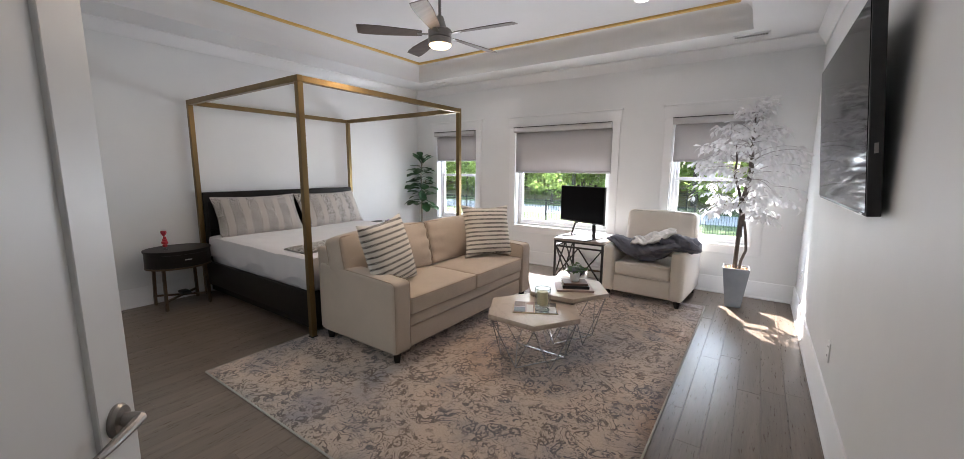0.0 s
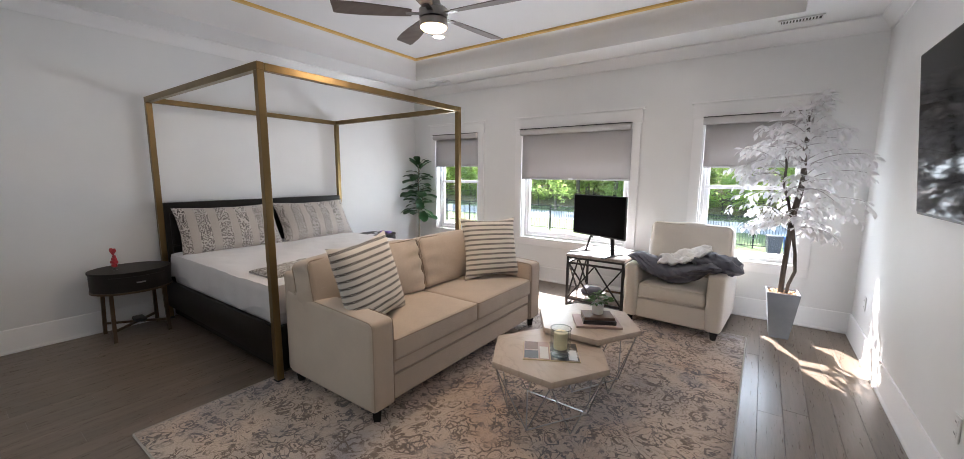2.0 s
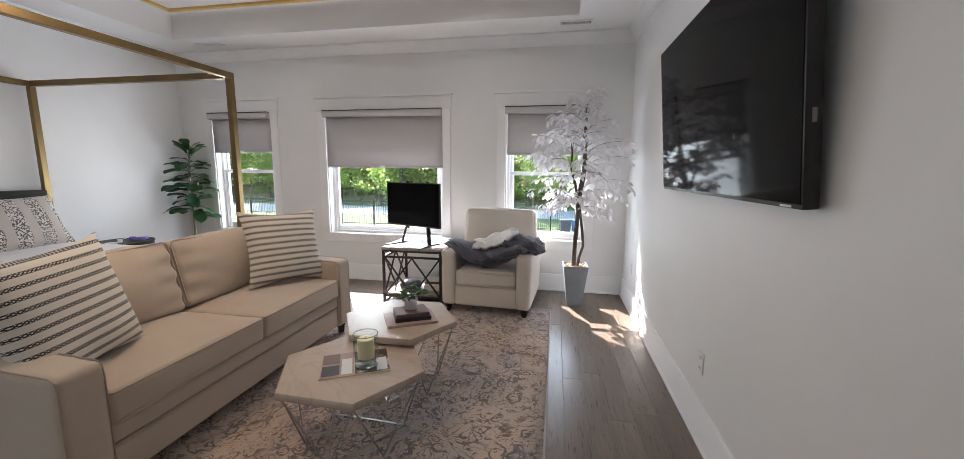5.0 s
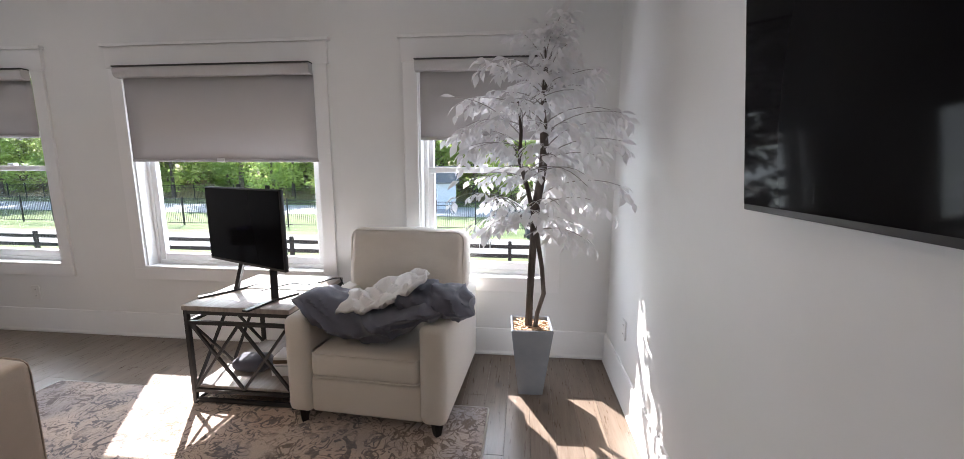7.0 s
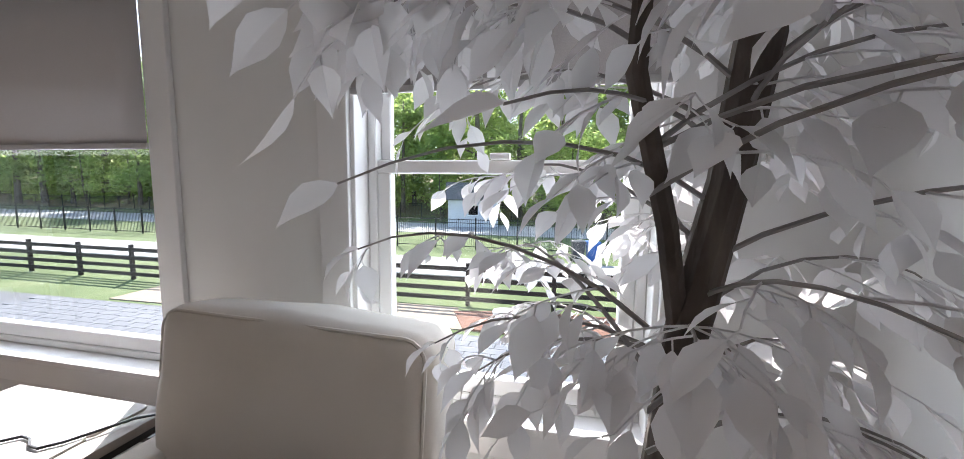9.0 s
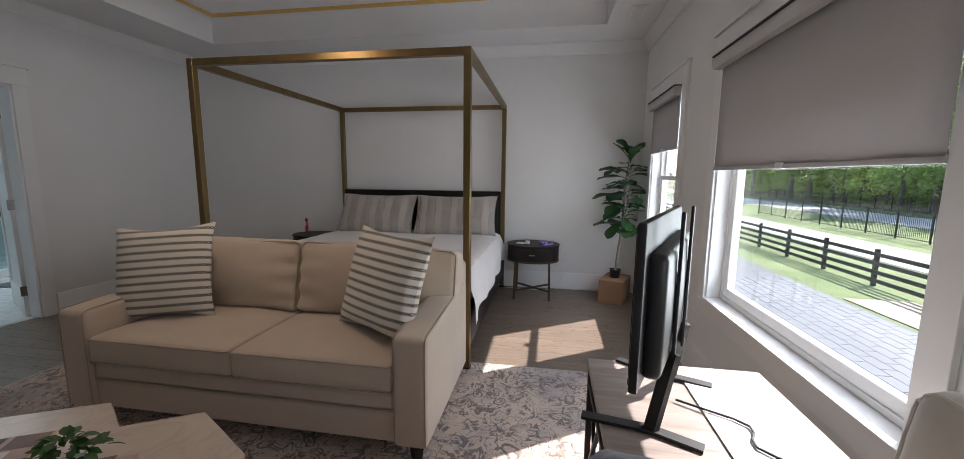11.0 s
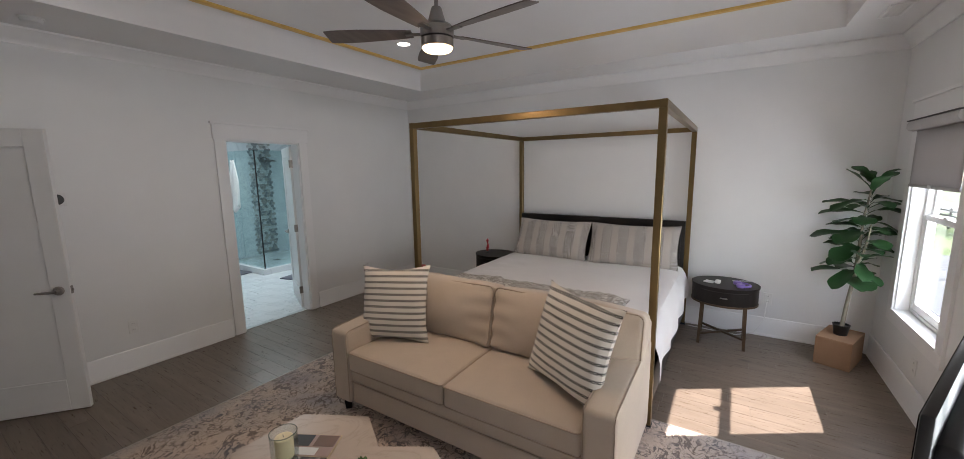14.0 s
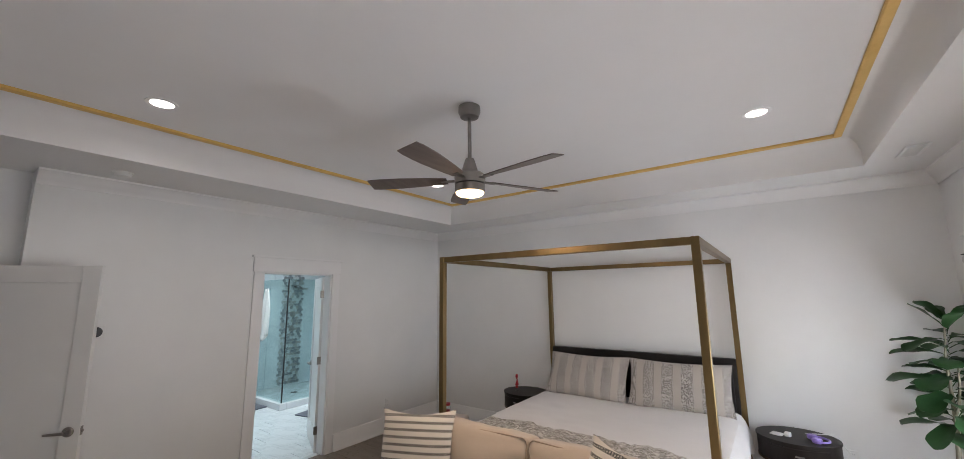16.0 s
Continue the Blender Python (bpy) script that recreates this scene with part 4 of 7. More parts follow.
def sofa_pillows():
    p = whole("throw_pillow", throw_pillow(0.585, 0.575, 0.19, 20, 2), M_STRIPE, "cream throw pillow with dark woven stripes slumped against the sofa arm", "pillow", "striped throw pillows")
    place(p, -2.215, 2.335, 0.768, -15, -4, 104)
    p = whole("throw_pillow", throw_pillow(0.585, 0.575, 0.19, 20, 7), M_STRIPE, "cream throw pillow with dark woven stripes leaning on the back cushion", "pillow", "striped throw pillows")
    place(p, -2.20, 3.72, 0.785, -17, 2, 62)


sofa_pillows()
# ---------------------------------------------------------------- armchair


def armchair():
    c = thing("armchair", "cream linen armchair with a boxed back cushion by the window", "armchair", (-0.79, 4.61, 0), -3.75)
    # own axes: front at y 0, back at y 0.8, width along x
    w, d, aw = 0.43, 0.86, 0.135
    part("base", padded(-w + aw - 0.01, w - aw + 0.01, 0.02, d - 0.04, 0.085, 0.285, 0.02, (0, 0.008, 0), 8), M_CHAIR, c)
    part("back_frame", padded(-w + 0.05, w - 0.05, d - 0.17, d, 0.085, 0.70, 0.03, (0, 0.006, 0), 8), M_CHAIR, c)
    for s in (-1, 1):
        x0, x1 = sorted((s * w, s * (w - aw)))
        bm = padded(x0, x1, 0.0, d - 0.02, 0.085, 0.605, 0.035, (0.006, 0.006, 0.006), 10)
        part("arm", bm, M_CHAIR, c)
    seat = part("seat_cushion", padded(-w + aw + 0.004, w - aw - 0.004, 0.004, d - 0.20, 0.288, 0.43, 0.035, (0.003, 0.008, 0.02), 12, 0.005, 3), M_CHAIR, c)
    rr = rounded_rect(-w + aw + 0.006, w - aw - 0.006, 0.004, d - 0.2, 0.03)
    for zz in (0.298, 0.424):
        part("piping", ring_pipe([(x, y, zz) for x, y in rr], 0.0045), M_CHAIR, seat)
    back = part("back_cushion", padded(-w + 0.045, w - 0.045, -0.10, 0.10, -0.25, 0.25, 0.045, (0.008, 0.055, 0.020), 20, 0.014, 9), M_CHAIR, c)
    back.matrix_world = c.matrix_world @ pose(0, d - 0.125, 0.70, -7, 0, 0)
    hw = w - 0.053
    for yy in (-0.088, 0.088):
        rr = rounded_rect(-hw, hw, -0.243, 0.246, 0.05)
        part("piping", ring_pipe([(x, yy, z + 0.008 * (1 - (x / hw) ** 2) * (1 if z > 0 else -1)) for x, z in rr], 0.005), M_CHAIR, back)
    for x in (-w + 0.06, w - 0.06):
        for y in (0.05, d - 0.06):
            part("leg", lathe([(0.02, 0.0), (0.036, 0.09), (0.036, 0.10)], 4, at=(x, y)), M_BLACKWOOD, c, "tapered black wood leg")
    return c


armchair()


def crumpled(name, nx, ny, shape, thick, mat, label, cat):
    """A rumpled cloth whose surface is shape(u, v) for u, v in 0..1."""
    bm = bmesh.new()
    g = [[bm.verts.new(shape(i / nx, j / ny)) for j in range(ny + 1)] for i in range(nx + 1)]
    for i in range(nx):
        for j in range(ny):
            bm.faces.new((g[i][j], g[i + 1][j], g[i + 1][j + 1], g[i][j + 1]))
    ob = whole(name, bm, mat, label, cat)
    so = ob.modifiers.new("thick", 'SOLIDIFY')
    so.thickness, so.offset = thick, 1
    return ob


def bundle(n, seg, line, seed):
    """A folded length of cloth: line(u) gives centre, half width and half height."""
    bm = bmesh.new()
    rings = []
    for i in range(n + 1):
        u = i / n
        c, w, h, floor_z = line(u)
        ring = []
        for k in range(seg):
            a = 2 * math.pi * k / seg
            ca, sa = math.cos(a), math.sin(a)
            fold = 0.5 * mnoise.noise(Vector((u * 3.2 + ca * 1.1 + seed, sa * 1.4, 2.0))) + 0.3 * mnoise.noise(Vector((u * 10 + ca * 2.0, sa * 2.6, 7.0 + seed)))
            crease = 0.05 * abs(math.sin(u * 17 + ca * 3.0 + 2.4 * mnoise.noise(Vector((u * 4, sa, 1 + seed)))))
            ridge = 1 - abs(mnoise.noise(Vector((u * 7.0 + sa * 1.3 + seed, ca * 2.4 + u * 3.0, 4.0))))
            ridge2 = 1 - abs(mnoise.noise(Vector((u * 15.0 - ca * 2.0, sa * 3.5 + u * 6.0, 9.0 + seed))))
            q = 1 + 0.40 * fold - crease + 0.13 * (ridge ** 3 - 0.6) + 0.015 * (ridge2 ** 4 - 0.5)
            ring.append(bm.verts.new((c[0] + 0.035 * mnoise.noise(Vector((u * 6, ca, sa + seed))), c[1] + w * ca * q, max(c[2] + h * sa * q, floor_z))))
        rings.append(ring)
    for ra, rb in zip(rings, rings[1:]):
        for k in range(seg):
            bm.faces.new((ra[k], ra[(k + 1) % seg], rb[(k + 1) % seg], rb[k]))
    bm.faces.new(rings[0][::-1])
    bm.faces.new(rings[-1])
    return bm


def jacket():
    j = thing("jacket", "crumpled slate grey jacket lying across the armchair arms", "jacket")

    def body(u):
        x = -1.20 + 0.80 * u
        end = min(1, (u + 0.02) * 7, (1.04 - u) * 9) ** 0.5
        sagg = math.sin(math.pi * min(1, max(0, (u - 0.08) / 0.8)))
        return (x, 4.80 + 0.04 * math.sin(u * 5), 0.655 - 0.11 * sagg), (0.185 + 0.03 * sagg) * end, (0.055 + 0.055 * sagg) * end, 0.612 if (x < -1.07 or x > -0.51) else 0.452

    def sleeve(u):
        x = -0.68 + 0.43 * u
        end = min(1, (u + 0.05) * 5, (1.05 - u) * 5) ** 0.5
        return (x, 4.83 - 0.03 * u, 0.70 - 0.05 * u * u - 0.03 * (1 - u)), 0.165 * end, 0.085 * end, 0.612 if x < -0.36 else 0.55

    part("body", bundle(84, 56, body, 0.0), M_GREYCLOTH, j)
    part("sleeve", bundle(60, 48, sleeve, 5.0), M_GREYCLOTH, j, "bulky folded sleeve hanging past the arm")

    def shirt(u, v):
        x = -0.92 + 0.40 * u + 0.03 * math.sin(v * 6)
        y = 4.62 + 0.30 * v + 0.08 * u
        z = 0.675 + 0.015 * math.sin(u * 8 + v * 4) * math.sin(v * 3.1) + 0.035 * mnoise.noise(Vector((u * 3, v * 4, 3))) - 0.05 * (2 * v - 1) ** 2 + 0.13 * u * u
        r1 = 1 - abs(mnoise.noise(Vector((u * 5 + v * 2.5, v * 2.0 - u, 6))))
        r2 = 1 - abs(mnoise.noise(Vector((u * 11 - v * 4, v * 4.0, 2))))
        z += 0.024 * r1 ** 3 + 0.006 * r2 ** 4 - 0.01
        return (x, y, z)
    crumpled("folded_shirt", 70, 46, shirt, 0.022, M_WHITECLOTH, "rumpled white shirt on top of the grey jacket", "shirt")


jacket()

# ---------------------------------------------------------------- side table and monitor
TX0, TX1, TY0, TY1, TZ = -1.885, -1.25, 4.755, 5.41, 0.60


def side_table():
    t = thing("side_table", "grey wood side table on a black metal frame with crossed bars", "side table")
    part("tabletop", box(TX0, TX1, TY0, TY1, TZ - 0.028, TZ, 0.004, 2), M_GREYWOOD, t, "grey wood top")
    part("shelf", box(TX0 + 0.02, TX1 - 0.02, TY0 + 0.02, TY1 - 0.02, 0.10, 0.118, 0.003, 1), M_GREYWOOD, t, "grey wood lower shelf")
    s = 0.012
    for x in (TX0 + 0.016, TX1 - 0.016):
        for y in (TY0 + 0.016, TY1 - 0.016):
            part("leg", box(x - s, x + s, y - s, y + s, 0, TZ - 0.028, 0.002, 1), M_BLACKMETAL, t)
    for z in (TZ - 0.04, TZ - 0.10, 0.09, 0.03):
        w = 0.010
        for y in (TY0 + 0.016, TY1 - 0.016):
            part("rail", box(TX0 + 0.028, TX1 - 0.028, y - w, y + w, z - w, z + w), M_BLACKMETAL, t)
        for x in (TX0 + 0.016, TX1 - 0.016):
            part("rail", box(x - w, x + w, TY0 + 0.028, TY1 - 0.028, z - w, z + w), M_BLACKMETAL, t)
    za, zb = 0.10, TZ - 0.11
    xs, ys = (TX0 + 0.028, (TX0 + TX1) / 2, TX1 - 0.028), (TY0 + 0.028, (TY0 + TY1) / 2, TY1 - 0.028)
    for y in (TY0 + 0.016,):
        for a, b in zip(xs, xs[1:]):
            part("cross_bar", bar(bmesh.new(), (a, y, za), (b, y, zb), 0.014), M_BLACKMETAL, t)
            part("cross_bar", bar(bmesh.new(), (a, y + 0.006, zb), (b, y + 0.006, za), 0.014), M_BLACKMETAL, t)
    for x in (TX0 + 0.016, TX1 - 0.016):
        for a, b in zip(ys, ys[1:]):
            part("cross_bar", bar(bmesh.new(), (x, a, za), (x, b, zb), 0.014), M_BLACKMETAL, t)
            part("cross_bar", bar(bmesh.new(), (x + 0.006, a, zb), (x + 0.006, b, za), 0.014), M_BLACKMETAL, t)


side_table()


def monitor():
    m = thing("monitor", "black flat screen on two splayed metal feet on the side table", "monitor", (-1.607, 4.945, TZ), -23.0)
    part("case", box(-0.365, 0.365, -0.012, 0.012, 0.195, 0.645, 0.006, 2), M_BLACKPLASTIC, m)
    part("screen", box(-0.355, 0.355, -0.0145, -0.011, 0.212, 0.636), M_SCREEN, m, "glossy black screen")
    part("rear_bulge", padded(-0.31, 0.31, 0.004, 0.058, 0.215, 0.56, 0.022, (0, 0.006, 0), 4), M_BLACKPLASTIC, m)
    for s in (-1, 1):
        x = 0.14 * s
        part("bracket", box(x - 0.018, x + 0.018, 0.064, 0.074, 0.16, 0.66, 0.002, 1), M_BLACKMETAL, m)
        part("stand_leg", bar(bmesh.new(), (x, 0.068, 0.24), (x + 0.05 * s, 0.03, 0.012), 0.040, 0.020), M_BLACKMETAL, m)
        part("stand_foot", bar(bmesh.new(), (x + 0.05 * s, 0.03, 0.009), (x + 0.09 * s, -0.17, 0.006), 0.036, 0.010), M_BLACKMETAL, m)
        part("stand_foot", bar(bmesh.new(), (x + 0.05 * s, 0.01, 0.009), (x + 0.06 * s, 0.17, 0.006), 0.036, 0.010), M_BLACKMETAL, m)
    return m


monitor()
M_WHITEPLASTIC = textured("white_plastic", [(0.3, (0.74, 0.74, 0.73)), (0.7, (0.78, 0.78, 0.77))], 6, 0.4, 0, 0.03, 100, 0.0004)
M_PAPER = textured("white_paper", [(0.3, (0.72, 0.72, 0.71)), (0.7, (0.77, 0.77, 0.76))], 8, 0.8, 0, 0.05, 100, 0.0004)


def on_side_table():
    m = thing("folding_mat", "thin white folding mat lying flat on the side table", "mat", (-1.54, 5.245, TZ), 0)
    part("panel", prism(bmesh.new(), [(x, y) for x, y in rounded_rect(-0.22, 0.22, -0.155, -0.002, 0.02)], 0.0, 0.006), M_PAPER, m)
    part("panel", prism(bmesh.new(), [(x, y) for x, y in rounded_rect(-0.22, 0.22, 0.002, 0.155, 0.02)], 0.0, 0.006), M_PAPER, m)
    cable = [(-1.60, 5.02, TZ + 0.01)] + [(-1.55 + 0.27 * k / 8, 5.10 + 0.19 * k / 8 + 0.05 * math.sin(k * 0.9), TZ + 0.012) for k in range(9)] + [(-1.245, 5.36, TZ + 0.01), (-1.235, 5.42, 0.5), (-1.235, 5.5, 0.1), (-1.235, 5.55, 0.03)]
    whole("power_cable", tube(bmesh.new(), cable, 0.004, 6), M_BLACKPLASTIC, "thin black power cable trailing over the side table", "cable")
    # things on the lower shelf
    # a bundle of cables, shaped as one crumpled soft block
    whole("cable_bundle", padded(-1.78, -1.57, 4.93, 5.06, 0.118, 0.185, 0.03, (0, 0, 0.01), 6, 0.03, 4), M_GREYCLOTH, "small dark bundle of cables on the lower shelf", "pouch")
    b = thing("white_box", "small stacked white boxes on the lower shelf", "box", (-1.40, 5.0, 0.118), 8)
    part("carton", box(-0.10, 0.10, -0.08, 0.08, 0, 0.06, 0.003, 1), M_PAPER, b)
    part("carton", box(-0.09, 0.09, -0.07, 0.07, 0.062, 0.115, 0.003, 1), M_PAPER, b)
    part("lid_band", box(-0.091, 0.091, -0.0715, -0.0705, 0.075, 0.098), M_BRONZE, b)


on_side_table()

# ---------------------------------------------------------------- coffee tables


def coffee_table(x, y, h, r, rz, label):
    t = thing("coffee_table", label, "coffee table", (x, y, 0.012), rz, "hexagonal coffee tables")
    h -= 0.012
    hexa = [(r * math.cos(math.radians(60 * k)), r * math.sin(math.radians(60 * k))) for k in range(6)]
    bm = prism(bmesh.new(), hexa, h - 0.036, h)
    bmesh.ops.bevel(bm, geom=bm.edges[:], offset=0.003, segments=1, affect='EDGES')
    part("tabletop", bm, M_MARBLE, t, "cream stone hexagonal top")
    rb = r * 0.93
    top = [Vector((rb * math.cos(math.radians(60 * k)), rb * math.sin(math.radians(60 * k)), h - 0.040)) for k in range(6)]
    bot = [Vector((rb * 0.70 * math.cos(math.radians(60 * k + 30)), rb * 0.70 * math.sin(math.radians(60 * k + 30)), 0.005)) for k in range(6)]
    for k in range(6):
        part("top_rod", tube(bmesh.new(), [top[k], top[(k + 1) % 6]], 0.004, 6), M_CHROME, t)
        part("leg_rod", tube(bmesh.new(), [top[k], bot[k]], 0.0036, 6), M_CHROME, t, "thin chrome rod")
        part("leg_rod", tube(bmesh.new(), [top[(k + 1) % 6], bot[k]], 0.0036, 6), M_CHROME, t, "thin chrome rod")
        if k % 2 == 0:
            part("base_rod", tube(bmesh.new(), [bot[k], bot[(k + 2) % 6]], 0.004, 6), M_CHROME, t)
    return t


coffee_table(-1.14, 2.79, 0.405, 0.378, -2, "hexagonal stone topped coffee table with chrome wire legs and candle")
coffee_table(-1.10, 3.315, 0.455, 0.365, 1, "taller hexagonal stone coffee table with chrome wire legs and plant")

M_CREAMWAX = textured("cream_wax", [(0.3, (0.86, 0.74, 0.47)), (0.7, (0.90, 0.79, 0.54))], 6, 0.5, 0, 0.05, 60, 0.001)
M_CLEAR = glass_material("clear_glass", (0.93, 0.95, 0.945), 0.02, 0.75)
M_RIMGLASS = glass_material("thick_glass", (0.72, 0.76, 0.75), 0.05, 0.9)
M_PHOTO = textured("magazine_print", [(0.42, (0.018, 0.016, 0.015)), (0.55, (0.12, 0.09, 0.07)), (0.66, (0.5, 0.46, 0.42))], 9, 0.35, 0, 0.02, 50, 0.0003, (1, 2, 1))
M_BOOKBROWN = textured("brown_cover", [(0.3, (0.14, 0.08, 0.06)), (0.7, (0.19, 0.115, 0.085))], 8, 0.5, 0, 0.08, 200, 0.0005)
M_BOOKBLACK = textured("black_cover", [(0.3, (0.02, 0.018, 0.018)), (0.7, (0.035, 0.03, 0.03))], 8, 0.45, 0, 0.08, 200, 0.0005)
M_PAGES = textured("book_pages", [(0.3, (0.55, 0.44, 0.27)), (0.7, (0.65, 0.54, 0.36))], 40, 0.8, 0, 0.2, 400, 0.0006, (1, 1, 12))
M_ROSE = textured("rose_cover", [(0.3, (0.36, 0.25, 0.22)), (0.7, (0.44, 0.32, 0.28))], 6, 0.5, 0, 0.06, 200, 0.0005)


def book(name, x, y, z, w, d, h, rz, cover, label, group=""):
    b = thing(name, label, "book", (x, y, z), rz, group)
    part("pages", box(-w / 2 + 0.004, w / 2 - 0.004, -d / 2 + 0.002, d / 2 - 0.004, 0.002, h - 0.002), M_PAGES, b)
    part("cover", box(-w / 2, w / 2, -d / 2, d / 2, h - 0.003, h, 0.001, 1), cover, b)
    part("cover", box(-w / 2, w / 2, -d / 2, d / 2, 0, 0.003, 0.001, 1), cover, b)
    part("spine", box(-w / 2, w / 2, -d / 2 - 0.003, -d / 2 + 0.001, 0, h, 0.001, 1), cover, b)
    return b


def table_things():
    z = 0.405
    mg = thing("magazine", "open magazine with dark photographs under the candle", "magazine", (-1.125, 2.785, z), 28)
    part("page_block", box(-0.165, 0.165, -0.125, 0.125, 0, 0.006, 0.001, 1), M_PAGES, mg)
    part("photo_page", box(-0.003, 0.16, -0.12, 0.12, 0.006, 0.0075), M_PHOTO, mg, "dark printed photograph")
    part("photo_page", box(-0.16, -0.008, -0.12, 0.12, 0.006, 0.0075), M_ROSE, mg, "rose printed page")
    part("photo_page", box(-0.155, -0.075, 0.01, 0.115, 0.0075, 0.0082), M_BOOKBROWN, mg, "dark brown printed picture")
    part("text_block", box(-0.065, -0.015, -0.11, 0.05, 0.0075, 0.0082), M_PAPER, mg)
    part("photo_page", box(-0.155, -0.075, -0.11, -0.01, 0.0075, 0.0082), M_BOOKBLACK, mg, "dark printed picture")
    part("text_block", box(0.10, 0.15, -0.11, 0.02, 0.0075, 0.0082), M_PAPER, mg)
    cd = thing("candle_holder", "footed clear glass holder with a cream pillar candle", "candle holder", (-1.055, 2.765, z + 0.0085), 0)
    part("glass_foot", lathe([(0.052, 0), (0.05, 0.006), (0.02, 0.012), (0.014, 0.02), (0.022, 0.027), (0.055, 0.034), (0.058, 0.038)], 28), M_CLEAR, cd, "clear glass foot")
    bm = bmesh.new()
    seg = 28
    rings = [[bm.verts.new((r * math.cos(2 * math.pi * k / seg), r * math.sin(2 * math.pi * k / seg), zz)) for k in range(seg)] for r, zz in ((0.058, 0.038), (0.06, 0.06), (0.06, 0.165), (0.0575, 0.165), (0.0575, 0.06), (0.054, 0.042))]
    for ra, rb in zip(rings, rings[1:]):
        for k in range(seg):
            bm.faces.new((ra[k], ra[(k + 1) % seg], rb[(k + 1) % seg], rb[k]))
    gl = part("glass_cup", bm, M_CLEAR, cd, "clear glass cylinder")
    gl.visible_shadow = False
    part("rim", ring_pipe([(0.059 * math.cos(2 * math.pi * k / 28), 0.059 * math.sin(2 * math.pi * k / 28), 0.165) for k in range(28)], 0.0022), M_RIMGLASS, cd, "rounded glass rim")
    part("foot_rim", ring_pipe([(0.052 * math.cos(2 * math.pi * k / 28), 0.052 * math.sin(2 * math.pi * k / 28), 0.003) for k in range(28)], 0.0025), M_RIMGLASS, cd)
    cn = part("candle", lathe([(0.038, 0.043), (0.04, 0.046), (0.04, 0.138), (0.036, 0.142), (0.02, 0.139)], 24), M_CREAMWAX, cd, "cream pillar candle")
    part("wick", tube(bmesh.new(), [(0, 0, 0.139), (0.002, 0, 0.152)], 0.0014, 5), M_BLACKPLASTIC, cn)
    z = 0.455
    book("coffee_table_book", -1.025, 3.29, z, 0.30, 0.23, 0.016, 30, M_ROSE, "large rose coloured book at the bottom of the stack", "stacked books")
    book("coffee_table_book", -1.015, 3.295, z + 0.016, 0.215, 0.16, 0.024, 28, M_BOOKBLACK, "black covered book with yellowed pages in the stack", "stacked books")
    book("coffee_table_book", -1.025, 3.305, z + 0.040, 0.20, 0.15, 0.018, 31, M_BOOKBROWN, "brown and black book on top of the stack", "stacked books")
    po = thing("potted_plant", "small leafy green plant in a white pot on the books", "potted plant", (-1.03, 3.32, z + 0.058), 0)
    part("pot", lathe([(0.033, 0), (0.036, 0.004), (0.042, 0.062), (0.043, 0.066), (0.039, 0.066), (0.037, 0.056)], 24), M_WHITEPLASTIC, po, "white ceramic pot")
    rnd = random.Random(4)
    bm = bmesh.new()
    for k in range(95):
        a, el = rnd.uniform(0, 6.28), rnd.uniform(0.15, 1.5)
        rr = rnd.uniform(0.03, 0.085)
        p = Vector((math.cos(a) * math.cos(el) * rr, math.sin(a) * math.cos(el) * rr, 0.062 + math.sin(el) * rr))
        add_leaf(bm, p, Vector((math.cos(a), math.sin(a), rnd.uniform(-0.3, 0.8))), rnd.uniform(0.03, 0.045), 0.55, rnd, 0.25)
    part("foliage", bm, M_SMALLLEAF, po, "dense small green leaves")


def add_leaf(bm, base, way, length, ratio, rnd, cup=0.2, tip=1.0):
    """A pointed leaf of six faces with a folded midrib and drooping tip."""
    way = way.normalized()
    side = way.cross(Vector((rnd.uniform(-.5, .5), rnd.uniform(-.5, .5), 1))).normalized()
    up = side.cross(way).normalized()
    w = length * ratio / 2
    prof = ((0.0, 0.06), (0.28, 0.85), (0.55, 1.0), (0.8, 0.55), (1.0, 0.0))
    mid, lft, rgt = [], [], []
    for t, q in prof:
        c = base + way * length * t - up * length * 0.22 * t * t * tip
        mid.append(bm.verts.new(c))
        if q > 0:
            lft.append(bm.verts.new(c + side * w * q + up * w * q * cup))
            rgt.append(bm.verts.new(c - side * w * q + up * w * q * cup))
    for k in range(3):
        bm.faces.new((mid[k], mid[k + 1], lft[k + 1], lft[k]))
        bm.faces.new((mid[k + 1], mid[k], rgt[k], rgt[k + 1]))
    bm.faces.new((mid[3], mid[4], lft[3]))
    bm.faces.new((mid[4], mid[3], rgt[3]))


table_things()

# ---------------------------------------------------------------- television


